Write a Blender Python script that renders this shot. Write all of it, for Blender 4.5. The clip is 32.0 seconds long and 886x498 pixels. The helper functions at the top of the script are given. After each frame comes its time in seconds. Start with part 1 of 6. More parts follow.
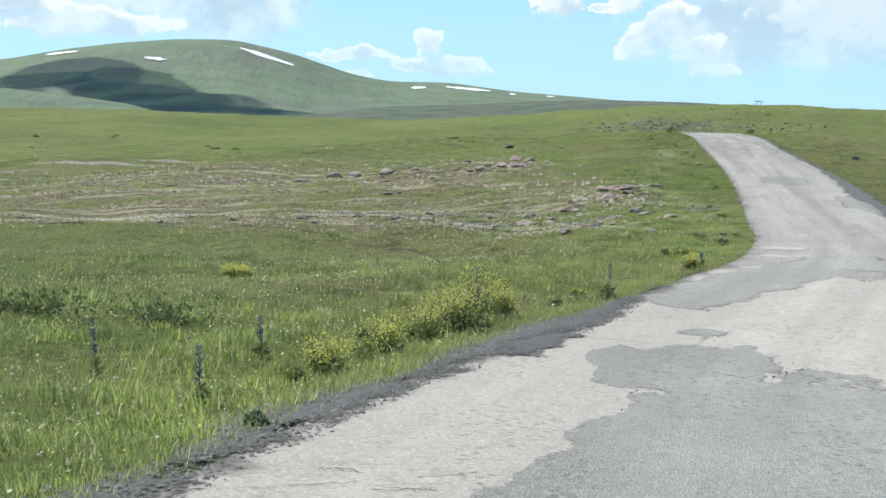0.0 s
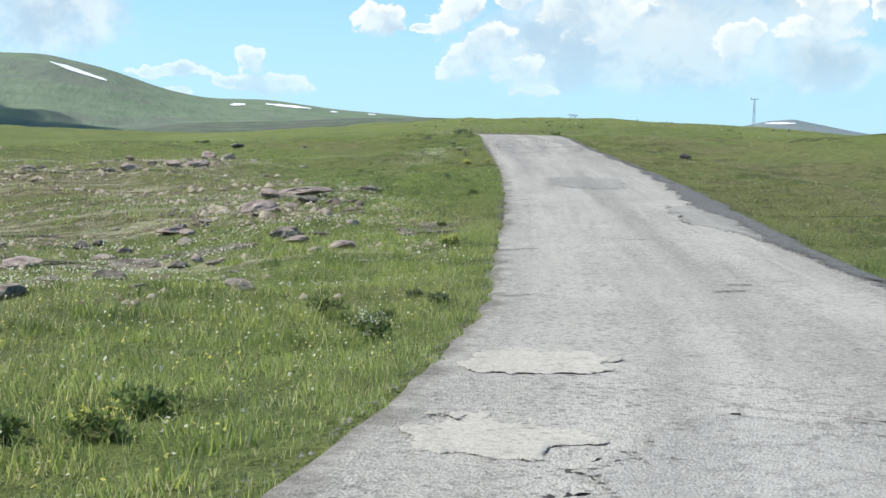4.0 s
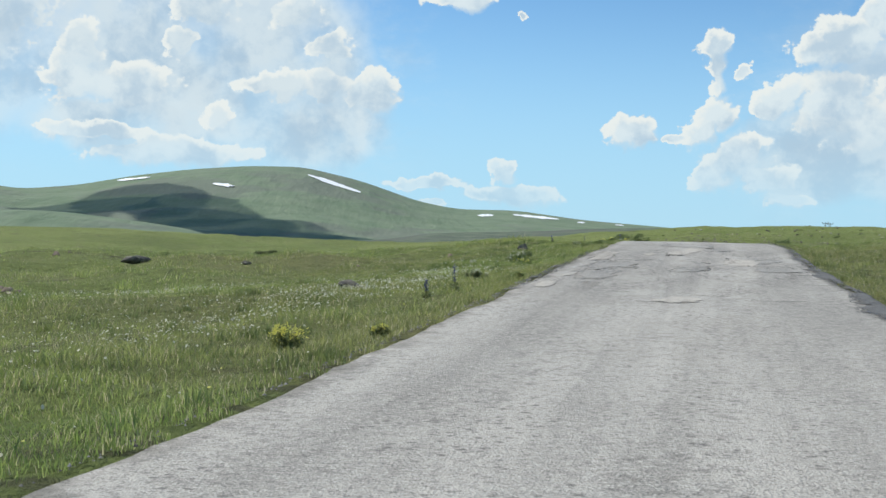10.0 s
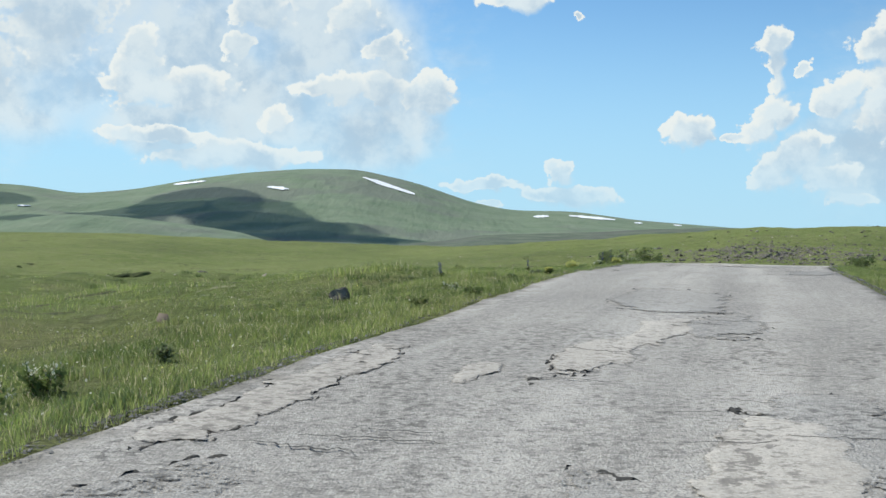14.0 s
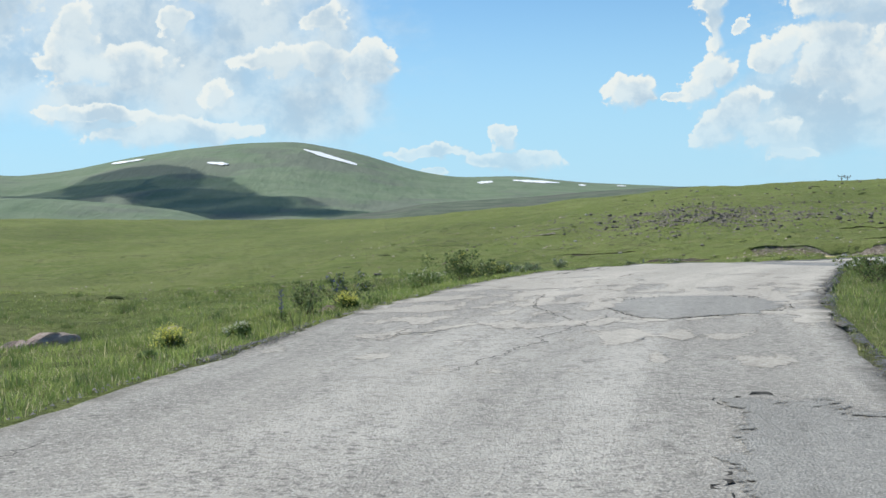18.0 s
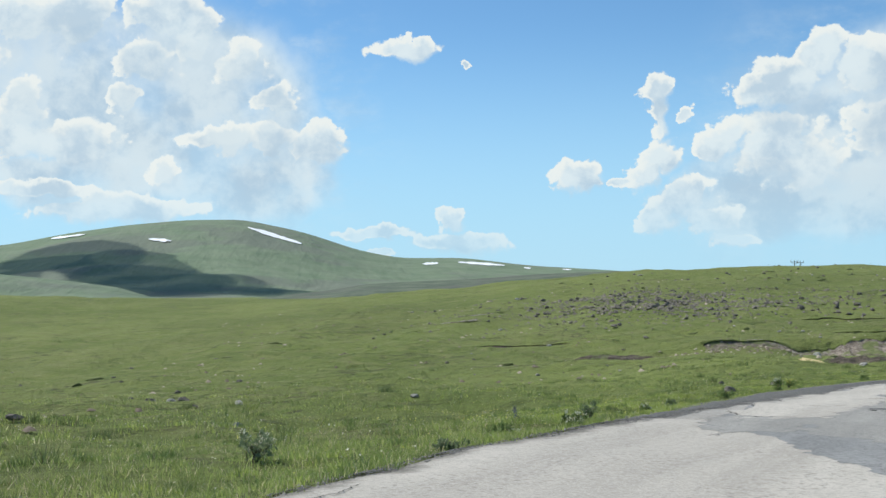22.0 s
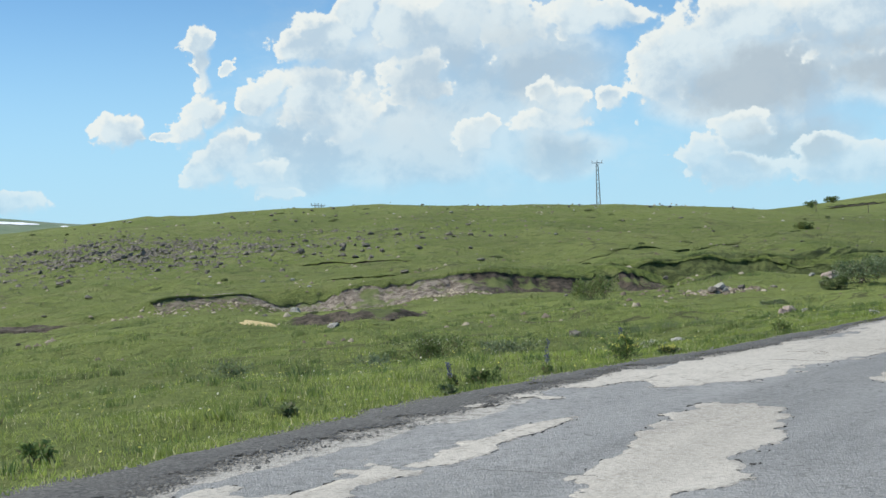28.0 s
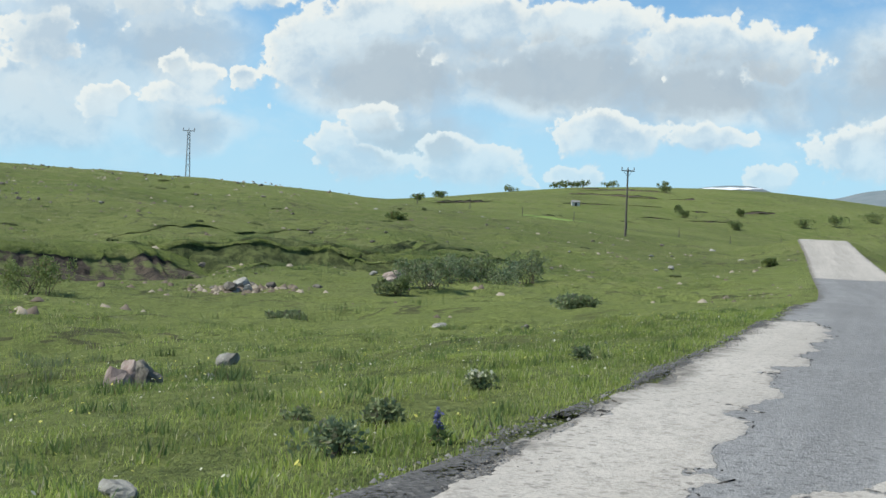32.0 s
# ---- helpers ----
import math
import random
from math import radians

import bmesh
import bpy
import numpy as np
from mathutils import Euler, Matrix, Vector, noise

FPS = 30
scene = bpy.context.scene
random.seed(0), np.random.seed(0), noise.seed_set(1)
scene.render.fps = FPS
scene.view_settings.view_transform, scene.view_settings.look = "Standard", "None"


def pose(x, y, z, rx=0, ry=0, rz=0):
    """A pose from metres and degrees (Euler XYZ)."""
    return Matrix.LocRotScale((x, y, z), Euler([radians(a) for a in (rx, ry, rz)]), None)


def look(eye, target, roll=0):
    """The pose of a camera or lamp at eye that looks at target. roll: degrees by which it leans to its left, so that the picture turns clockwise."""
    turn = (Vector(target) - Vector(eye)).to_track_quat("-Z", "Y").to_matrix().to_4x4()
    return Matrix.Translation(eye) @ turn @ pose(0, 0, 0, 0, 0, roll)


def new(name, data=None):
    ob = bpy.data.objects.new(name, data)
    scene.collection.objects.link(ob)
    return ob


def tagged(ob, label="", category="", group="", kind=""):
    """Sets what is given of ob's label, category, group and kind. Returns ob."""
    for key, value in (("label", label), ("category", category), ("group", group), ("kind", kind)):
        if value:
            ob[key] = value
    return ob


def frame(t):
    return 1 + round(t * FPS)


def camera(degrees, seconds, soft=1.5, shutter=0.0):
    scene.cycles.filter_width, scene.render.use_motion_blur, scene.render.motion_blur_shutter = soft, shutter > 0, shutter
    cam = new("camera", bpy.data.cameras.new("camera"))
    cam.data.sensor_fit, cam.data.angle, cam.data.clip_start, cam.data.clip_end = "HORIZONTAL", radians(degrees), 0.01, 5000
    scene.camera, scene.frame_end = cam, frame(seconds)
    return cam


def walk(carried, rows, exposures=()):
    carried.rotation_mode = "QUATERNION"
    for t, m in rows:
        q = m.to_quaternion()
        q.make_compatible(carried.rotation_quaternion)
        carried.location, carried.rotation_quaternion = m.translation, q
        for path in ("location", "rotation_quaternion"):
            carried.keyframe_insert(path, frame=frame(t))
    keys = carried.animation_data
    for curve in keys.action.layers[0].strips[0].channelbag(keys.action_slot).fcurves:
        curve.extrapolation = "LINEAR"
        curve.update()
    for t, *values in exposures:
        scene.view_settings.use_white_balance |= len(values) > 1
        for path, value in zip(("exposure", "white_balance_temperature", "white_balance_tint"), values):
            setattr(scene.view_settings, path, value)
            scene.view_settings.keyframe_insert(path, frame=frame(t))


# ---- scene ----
cam = camera(38.42, 32.0)

# seconds, place in metres, heading clockwise from the big mountain, tilt and lean in degrees
PATH = [
    (0.0, 0.00, 0.00, 1.35, 7.29, -6.31, 0.87),
    (0.5, 0.92, 2.67, 1.07, 7.76, -6.18, 0.18),
    (1.0, 1.91, 5.32, 0.81, 8.44, -5.97, -0.37),
    (1.5, 2.92, 7.99, 0.56, 9.26, -5.79, -0.70),
    (2.0, 4.04, 10.65, 0.33, 10.39, -5.55, -0.72),
    (2.5, 5.16, 13.35, 0.13, 11.90, -5.37, -0.18),
    (3.0, 6.48, 16.06, -0.03, 13.56, -5.32, 0.35),
    (3.5, 7.86, 18.83, -0.16, 15.00, -5.39, 0.76),
    (5.5, 13.90, 29.96, -0.72, 13.66, -5.15, 3.22),
    (6.0, 15.14, 32.80, -0.82, 12.09, -4.45, 3.84),
    (6.5, 16.40, 35.73, -0.86, 10.38, -3.48, 3.85),
    (7.0, 17.53, 38.72, -0.87, 9.03, -2.33, 3.34),
    (7.5, 18.65, 41.71, -0.85, 7.89, -1.36, 2.85),
    (8.0, 19.75, 44.65, -0.79, 6.91, -0.70, 2.21),
    (8.5, 20.71, 47.39, -0.74, 6.07, -0.41, 1.83),
    (9.0, 21.61, 50.11, -0.66, 5.28, -0.37, 1.54),
    (9.5, 22.57, 52.85, -0.57, 4.50, -0.46, 1.39),
    (10.0, 23.55, 55.67, -0.48, 3.93, -0.61, 1.30),
    (10.5, 24.47, 58.52, -0.41, 3.54, -0.81, 1.23),
    (11.0, 25.34, 61.30, -0.32, 3.39, -0.99, 1.20),
    (11.5, 26.22, 64.13, -0.23, 3.21, -1.03, 1.23),
    (12.0, 27.07, 66.93, -0.17, 2.98, -0.88, 1.48),
    (12.5, 27.98, 69.72, -0.08, 2.64, -0.69, 1.46),
    (13.0, 28.82, 72.44, 0.01, 2.29, -0.60, 1.30),
    (13.5, 29.59, 75.00, 0.09, 1.88, -0.63, 0.93),
    (14.0, 30.41, 77.66, 0.17, 1.35, -0.59, 0.90),
    (14.5, 31.18, 80.37, 0.26, 0.67, -0.53, 0.92),
    (16.5, 34.70, 91.18, 0.64, 1.29, -1.03, -0.17),
    (17.0, 35.48, 93.98, 0.69, 2.45, -1.44, -0.61),
    (17.5, 36.23, 96.80, 0.74, 3.34, -1.86, -1.10),
    (18.0, 36.97, 99.51, 0.77, 3.71, -2.02, -1.32),
    (18.5, 37.71, 102.27, 0.82, 3.97, -2.13, -1.55),
    (19.0, 38.53, 105.20, 0.82, 4.09, -1.99, -2.09),
    (19.5, 39.35, 108.30, 0.78, 4.35, -1.62, -2.55),
    (20.0, 40.20, 111.42, 0.74, 4.71, -0.81, -2.55),
    (20.5, 40.94, 114.41, 0.71, 5.09, 0.05, -2.12),
    (21.0, 41.62, 117.18, 0.72, 5.42, 0.83, -1.39),
    (21.5, 42.41, 119.76, 0.70, 5.69, 1.42, -0.78),
    (22.0, 43.28, 122.24, 0.67, 6.18, 1.60, -0.40),
    (22.5, 44.21, 124.59, 0.60, 7.15, 1.46, -0.22),
    (23.0, 45.19, 126.88, 0.52, 8.66, 1.09, -0.26),
    (23.5, 46.24, 129.20, 0.41, 10.80, 0.55, -0.70),
    (24.0, 47.41, 131.50, 0.31, 12.79, 0.04, -1.40),
    (24.5, 48.71, 133.76, 0.23, 14.33, -0.63, -2.30),
    (26.5, 54.13, 142.72, -0.25, 18.41, -3.26, -2.88),
    (27.0, 55.52, 144.85, -0.40, 20.55, -2.61, -2.49),
    (27.5, 56.92, 146.84, -0.53, 23.00, -1.64, -2.37),
    (28.0, 58.46, 148.78, -0.63, 26.33, -0.93, -2.32),
    (28.5, 60.13, 150.66, -0.70, 30.06, -0.89, -2.43),
    (29.0, 61.96, 152.53, -0.78, 33.52, -1.26, -2.19),
    (29.5, 63.97, 154.33, -0.86, 36.55, -1.75, -1.65),
    (30.0, 65.94, 156.03, -0.95, 38.52, -1.91, -0.92),
    (30.5, 68.03, 157.65, -1.03, 40.16, -1.98, -0.33),
    (31.0, 70.21, 159.26, -1.11, 41.35, -1.89, 0.20),
    (31.5, 72.46, 160.89, -1.19, 42.34, -1.77, 1.00),
    (32.0, 74.65, 162.55, -1.26, 43.19, -1.74, 2.19),
]
walk(cam, [(t, pose(x, y, z, 90 + tilt, 0, -heading) @ pose(0, 0, 0, 0, 0, lean))
           for t, x, y, z, heading, tilt, lean in PATH],
     exposures=[(0, 0.55, 6500, 4), (6, 0.48, 6500, 4), (9, 0.27, 6500, 4), (16, 0.3, 6500, 4), (25, 0.3, 6500, 4), (27, 0.42, 6500, 4), (28, 0.3, 6500, 4), (32, 0.3, 6500, 4)])

# ---- light: midday summer sun with scattered cumulus ----
SUN_AZ, SUN_EL = -55.0, 52.0          # degrees clockwise from +y, degrees above the horizon
sun_way = Vector((math.sin(radians(SUN_AZ)) * math.cos(radians(SUN_EL)),
                  math.cos(radians(SUN_AZ)) * math.cos(radians(SUN_EL)), math.sin(radians(SUN_EL))))
sun_data = bpy.data.lights.new("sun", "SUN")
sun_data.energy, sun_data.angle, sun_data.color = 4.0, radians(0.55), (1.0, 0.96, 0.9)
sun = new("sun", sun_data)
sun.matrix_world = look(sun_way * 200, (0, 0, 0))

world = bpy.data.worlds.new("sky")
scene.world = world
world.use_nodes = True

# cumulus clouds: bearing and elevation of each billow, its half width and half height, in degrees
WEST_HEADS = [(-12.4, 11.2, 1.5, 1.15), (-10.0, 11.4, 1.8, 1.25), (-6.0, 11.8, 1.5, 1.15), (-4.8, 11.0, 1.15, 1.15), (-2.9, 9.7, 1.05, 0.95),
              (-1.2, 8.1, 0.95, 0.85), (0.5, 6.2, 1.2, 0.95), (-3.5, 6.4, 1.6, 0.65), (-1.5, 6.5, 1.0, 0.9), (-6.2, 5.0, 0.65, 0.55),
              (-7.8, 8.1, 0.65, 0.75), (-10.7, 6.2, 2.3, 0.9), (-12.2, 6.4, 1.3, 1.1), (-12.2, 7.8, 1.0, 1.0), (-9.6, 5.7, 1.25, 0.55),
              (-11.7, 4.2, 2.0, 0.4), (-8.4, 3.4, 3.5, 0.6), (-6.9, 9.8, 1.25, 1.0), (-15.5, 10.0, 2.5, 2.5), (-20.0, 8.0, 3.0, 3.0)]
LOW_HEADS = [(4.5, 10.5, 1.4, 0.41), (5.0, 10.7, 0.75, 0.36), (7.2, 9.8, 0.18, 0.15), (3.0, 2.3, 1.6, 0.28), (6.7, 2.9, 0.6, 0.46), (6.9, 1.9, 1.9, 0.46),
             (3.3, 1.4, 0.75, 0.18), (12.2, 4.8, 0.9, 0.65), (12.8, 4.5, 0.55, 0.4), (14.2, 4.5, 0.55, 0.2)]
TOWER_HEADS = [(15.9, 8.7, 0.6, 0.7), (15.8, 7.4, 0.45, 1.05), (17.1, 7.3, 0.25, 0.35), (16.0, 5.6, 0.8, 0.75), (15.3, 4.7, 0.65, 0.6), (18.3, 6.0, 0.75, 0.65),
               (18.9, 6.4, 0.75, 0.75), (16.8, 3.6, 1.4, 1.0), (15.6, 2.8, 0.75, 0.6), (18.0, 2.7, 1.25, 0.65), (19.0, 1.8, 1.0, 0.4), (20.9, 6.0, 1.8, 1.6),
               (22.4, 5.0, 1.5, 1.25), (20.0, 8.2, 1.1, 0.7), (21.6, 8.6, 1.5, 1.1), (23.0, 9.7, 0.9, 1.1), (24.7, 9.0, 1.4, 1.2), (27.2, 9.4, 2.3, 1.0),
               (29.7, 8.8, 1.8, 1.25), (32.7, 9.1, 1.1, 1.0), (25.5, 6.7, 1.5, 1.5), (27.9, 3.9, 0.95, 0.65), (28.5, 4.5, 0.6, 0.45)]
EAST_HEADS = [(31.6, 4.5, 1.65, 0.7), (31.3, 5.6, 0.7, 0.7), (32.3, 5.2, 0.85, 0.65), (34.0, 5.5, 0.65, 0.55), (34.3, 9.0, 1.5, 0.55), (36.3, 6.2, 1.25, 1.25),
              (37.6, 7.5, 1.8, 1.25), (40.4, 8.4, 3.0, 1.0), (44.4, 8.1, 3.0, 1.5), (49.1, 8.3, 3.3, 1.0), (54.6, 7.6, 3.5, 1.05), (57.6, 7.0, 2.0, 1.25),
              (39.8, 3.8, 1.1, 0.8), (38.0, 2.8, 1.1, 0.7), (39.5, 2.0, 1.7, 0.8), (44.1, 2.0, 2.6, 0.95), (43.1, 2.7, 1.25, 0.65), (50.5, 3.5, 2.4, 0.8),
              (49.8, 4.1, 1.25, 0.55), (55.0, 3.6, 1.7, 0.6), (49.2, 1.7, 1.2, 0.5), (47.0, 1.3, 0.36, 0.25), (57.5, 2.0, 0.9, 0.55), (62.0, 3.0, 2.4, 1.2)]
# the hazy grey bodies and undersides behind the white heads
BODIES = [(-5.2, 7.8, 5.6, 4.4), (-10.8, 9.4, 4.3, 3.3), (-1.9, 4.7, 3.0, 2.1), (-9.6, 4.6, 4.5, 1.3), (-18.0, 8.0, 6.0, 4.0), (27.6, 6.9, 6.4, 3.8),
          (24.4, 3.8, 5.8, 1.9), (19.8, 3.9, 3.0, 2.2), (31.5, 3.2, 2.6, 1.2), (40.6, 5.9, 4.8, 2.2), (47.9, 6.3, 6.6, 2.4), (55.1, 6.0, 6.1, 2.2),
          (41.5, 2.9, 3.4, 1.4), (64.0, 6.0, 6.0, 3.4), (75.0, 7.0, 7.0, 4.0), (-34.0, 9.0, 7.0, 4.0), (-52.0, 14.0, 8.0, 4.0), (110.0, 12.0, 9.0, 5.0),
          (150.0, 9.0, 10.0, 5.0), (-100.0, 11.0, 9.0, 5.0), (-150.0, 9.0, 10.0, 5.0)]


class Nodes:
    """Short hand for a node tree."""

    def __init__(self, tree, fresh=True):
        self.t = tree
        if fresh:
            tree.nodes.clear()

    def make(self, kind, **keys):
        n = self.t.nodes.new("ShaderNode" + kind)
        for k, v in keys.items():
            setattr(n, k, v)
        return n

    def put(self, socket, value):
        if isinstance(value, bpy.types.NodeSocket):
            self.t.links.new(value, socket)
        elif value is not None:
            socket.default_value = value

    def math(self, op, a, b=None, c=None, clamp=False):
        n = self.make("Math", operation=op, use_clamp=clamp)
        for i, v in enumerate((a, b, c)):
            self.put(n.inputs[i], v)
        return n.outputs[0]

    def vec(self, op, a, b=None, c=None):
        n = self.make("VectorMath", operation=op)
        for i, v in enumerate((a, b, c)):
            self.put(n.inputs[i], v)
        return n.outputs["Value"] if op in ("LENGTH", "DOT_PRODUCT", "DISTANCE") else n.outputs["Vector"]

    def noise(self, at, scale, detail=4.0, rough=0.55, out="Fac", warp=0.0):
        n = self.make("TexNoise")
        n.normalize = True
        for k, v in (("Vector", at), ("Scale", scale), ("Detail", detail), ("Roughness", rough), ("Distortion", warp)):
            self.put(n.inputs[k], v)
        return n.outputs[out]

    def cells(self, at, scale, feature="F1", out="Distance", rand=1.0):
        n = self.make("TexVoronoi", feature=feature)
        for k, v in (("Vector", at), ("Scale", scale), ("Randomness", rand)):
            self.put(n.inputs[k], v)
        return n.outputs[out]

    def ramp(self, x, lo, hi, a=0.0, b=1.0):
        n = self.make("MapRange", interpolation_type="SMOOTHSTEP")
        for i, v in enumerate((x, lo, hi, a, b)):
            self.put(n.inputs[i], v)
        return n.outputs[0]

    def mix(self, k, a, b, blend="MIX"):
        n = self.make("Mix", data_type="RGBA", blend_type=blend, clamp_factor=True)
        self.put(n.inputs[0], k)
        for i, v in ((6, a), (7, b)):
            self.put(n.inputs[i], (*v, 1) if isinstance(v, tuple) and len(v) == 3 else v)
        return n.outputs[2]


def cloudy_sky():
    n = Nodes(world.node_tree)
    air = n.make("TexSky", sky_type="NISHITA", sun_disc=False, sun_elevation=radians(SUN_EL), sun_rotation=radians(SUN_AZ),
                 altitude=2000, air_density=1.0, dust_density=0.25, ozone_density=2.5)
    way = n.make("TexCoord").outputs["Generated"]
    xyz = n.make("SeparateXYZ")
    n.put(xyz.inputs[0], way)
    az = n.math("MULTIPLY", n.math("ARCTAN2", xyz.outputs[0], xyz.outputs[1]), 57.2958)
    el = n.math("MULTIPLY", n.math("ARCSINE", xyz.outputs[2]), 57.2958)
    at = n.make("CombineXYZ")
    n.put(at.inputs[0], az)
    n.put(at.inputs[1], el)
    at = at.outputs[0]

    def inside(at, clouds, melt):
        """How deep inside the nearest of the clouds a bearing lies: 1 in its heart, 0 at its rim."""
        near = 9.0
        for caz, cel, ra, re in clouds:
            p = n.vec("MULTIPLY_ADD", at, (1 / ra, 1 / re, 0), (-caz / ra, -cel / re, 0))
            near = n.math("SMOOTH_MIN", near, n.vec("LENGTH", p), melt)
        return n.math("SUBTRACT", 1.0, near)

    def heads(at):
        """The white heads, bulging like cauliflowers at three sizes."""
        wob = n.vec("SUBTRACT", n.noise(at, 0.8, 4.0, 0.55, "Color"), (0.5, 0.5, 0.5))
        p = n.vec("MULTIPLY_ADD", wob, (1.7, 1.35, 0.0), at)
        big = n.cells(p, 0.95, "SMOOTH_F1")
        mid = n.cells(n.vec("MULTIPLY_ADD", wob, (0.6, 0.6, 0.0), at), 2.1, "SMOOTH_F1")
        small = n.cells(n.vec("MULTIPLY_ADD", wob, (0.4, 0.4, 0.0), at), 4.6)
        lumps = n.math("MULTIPLY_ADD", big, 0.46, n.math("MULTIPLY_ADD", mid, 0.26, n.math("MULTIPLY", small, 0.12)))
        return n.math("SUBTRACT", n.math("ADD", inside(p, WEST_HEADS + LOW_HEADS + TOWER_HEADS + EAST_HEADS, 0.30), 0.66), lumps)

    deep = heads(at)
    toward = heads(n.vec("ADD", at, (-0.22, 0.42, 0.0)))
    fine = n.noise(at, 1.6, 7.0, 0.62)
    torn = n.math("SUBTRACT", fine, 0.5)
    lit = n.ramp(n.math("MULTIPLY_ADD", torn, 0.35, n.math("SUBTRACT", deep, toward)), -0.26, 0.24)
    # crisp above and towards the sun, melting into haze below
    melt = n.math("MULTIPLY_ADD", n.math("SUBTRACT", 1.0, lit), 0.60, 0.12)
    head = n.ramp(n.math("MULTIPLY_ADD", torn, 0.34, deep), -0.05, melt)
    stir = n.vec("MULTIPLY_ADD", n.vec("SUBTRACT", n.noise(at, 0.33, 5.0, 0.5, "Color"), (0.5, 0.5, 0.5)), (3.0, 2.2, 0.0), at)
    body = inside(stir, BODIES, 0.3)
    haze = n.math("MULTIPLY", n.ramp(body, -0.22, 0.22), n.ramp(n.noise(at, 0.26, 5.0, 0.5), 0.34, 0.55, 0.72, 1.0))
    wisp = n.math("MULTIPLY", n.ramp(body, -1.1, 0.1), n.ramp(n.noise(n.vec("MULTIPLY", at, (0.6, 1.2, 0.0)), 0.3, 6.0, 0.65), 0.42, 0.72, 0.0, 0.5))
    haze = n.math("MAXIMUM", haze, wisp, clamp=True)
    billow = n.noise(stir, 0.36, 5.0, 0.52)
    grey = n.mix(n.ramp(n.math("MULTIPLY_ADD", torn, 0.3, billow), 0.36, 0.60), (0.385, 0.490, 0.612), (0.595, 0.662, 0.722))
    grey = n.mix(n.math("MULTIPLY", n.ramp(n.math("MULTIPLY_ADD", torn, 0.6, body), 0.10, 0.62), n.ramp(az, 22.0, 42.0, 0.15, 0.85)), grey, (0.365, 0.415, 0.480))
    white = n.mix(lit, (0.50, 0.575, 0.655), (0.705, 0.716, 0.718))
    white = n.mix(n.ramp(n.math("MULTIPLY_ADD", torn, 0.4, deep), 0.26, 0.72, 0.0, 0.85), white, grey)
    cover = n.math("MAXIMUM", n.math("MULTIPLY", head, 0.97), n.math("MULTIPLY", haze, 0.93), clamp=True)
    cover = n.math("MULTIPLY", cover, n.ramp(el, 0.8, 5.5, 0.48, 1.0))
    tone = n.mix(head, grey, white)
    mist = n.ramp(el, 12.5, 0.3, 0.03, 0.82)
    sky_bg, cloud_bg, both = n.make("Background"), n.make("Background"), n.make("MixShader")
    n.put(sky_bg.inputs[0], n.mix(mist, n.mix(1.0, air.outputs[0], (0.74, 0.97, 1.10), "MULTIPLY"), (3.65, 5.75, 7.7)))
    n.put(sky_bg.inputs[1], 0.10)
    n.put(cloud_bg.inputs[0], tone)
    n.put(cloud_bg.inputs[1], 1.0)
    n.put(both.inputs[0], cover)
    n.put(both.inputs[1], sky_bg.outputs[0])
    n.put(both.inputs[2], cloud_bg.outputs[0])
    n.put(n.make("OutputWorld").inputs[0], both.outputs[0])


cloudy_sky()

# ---- materials ----


def stuff_material(name, color, rough=0.9, bump=None, spec=0.3, leafy=0.0):
    """A material of a colour socket made by color(n, at): at is the place in metres."""
    m = bpy.data.materials.new(name)
    m.use_nodes = True
    n = Nodes(m.node_tree)
    b = n.make("BsdfPrincipled")
    at = n.make("NewGeometry").outputs["Position"]
    n.put(b.inputs["Base Color"], color(n, at))
    n.put(b.inputs["Roughness"], rough)
    n.put(b.inputs["Specular IOR Level"], spec)
    if bump:
        height, strength, dist = bump(n, at)
        u = n.make("Bump")
        n.put(u.inputs["Height"], height)
        n.put(u.inputs["Strength"], strength)
        n.put(u.inputs["Distance"], dist)
        n.put(b.inputs["Normal"], u.outputs[0])
    out = b.outputs[0]
    if leafy:
        back, mix = n.make("BsdfTranslucent"), n.make("MixShader")
        n.put(back.inputs[0], b.inputs["Base Color"].links[0].from_socket)
        n.put(mix.inputs[0], leafy)
        n.put(mix.inputs[1], b.outputs[0])
        n.put(mix.inputs[2], back.outputs[0])
        out = mix.outputs[0]
    n.put(n.make("OutputMaterial").inputs[0], out)
    return m


def heath(n, at):
    """Where the sward is dull and brownish: the stony ground by the first bends."""
    y = n.make("SeparateXYZ")
    n.put(y.inputs[0], at)
    far = n.ramp(y.outputs[1], 88.0, 118.0, 1.0, 0.0)
    return n.math("MULTIPLY", far, n.ramp(n.noise(at, 0.045, 4.0, 0.6), 0.40, 0.62))


def stony(n, at):
    """How bare and stony the ground is: two broad bands beside the first bends."""
    p = n.make("SeparateXYZ")
    n.put(p.inputs[0], at)
    y = n.math("MULTIPLY_ADD", n.math("SUBTRACT", n.noise(at, 0.06, 4.0, 0.6), 0.5), 22.0, p.outputs[1])
    band = n.math("MULTIPLY", n.ramp(y, 36.0, 39.5), n.ramp(y, 78.0, 70.0))
    x = n.math("MULTIPLY_ADD", n.math("SUBTRACT", n.noise(at, 0.09, 4.0, 0.6), 0.5), 16.0, p.outputs[0])
    band = n.math("MULTIPLY", band, n.math("MULTIPLY", n.ramp(x, 16.0, 11.0), n.ramp(x, -30.0, -16.0)))
    low = n.vec("MULTIPLY", at, (0.35, 1.0, 1.0))
    return n.math("MULTIPLY", band, n.ramp(n.noise(low, 0.32, 5.0, 0.65), 0.40, 0.55))


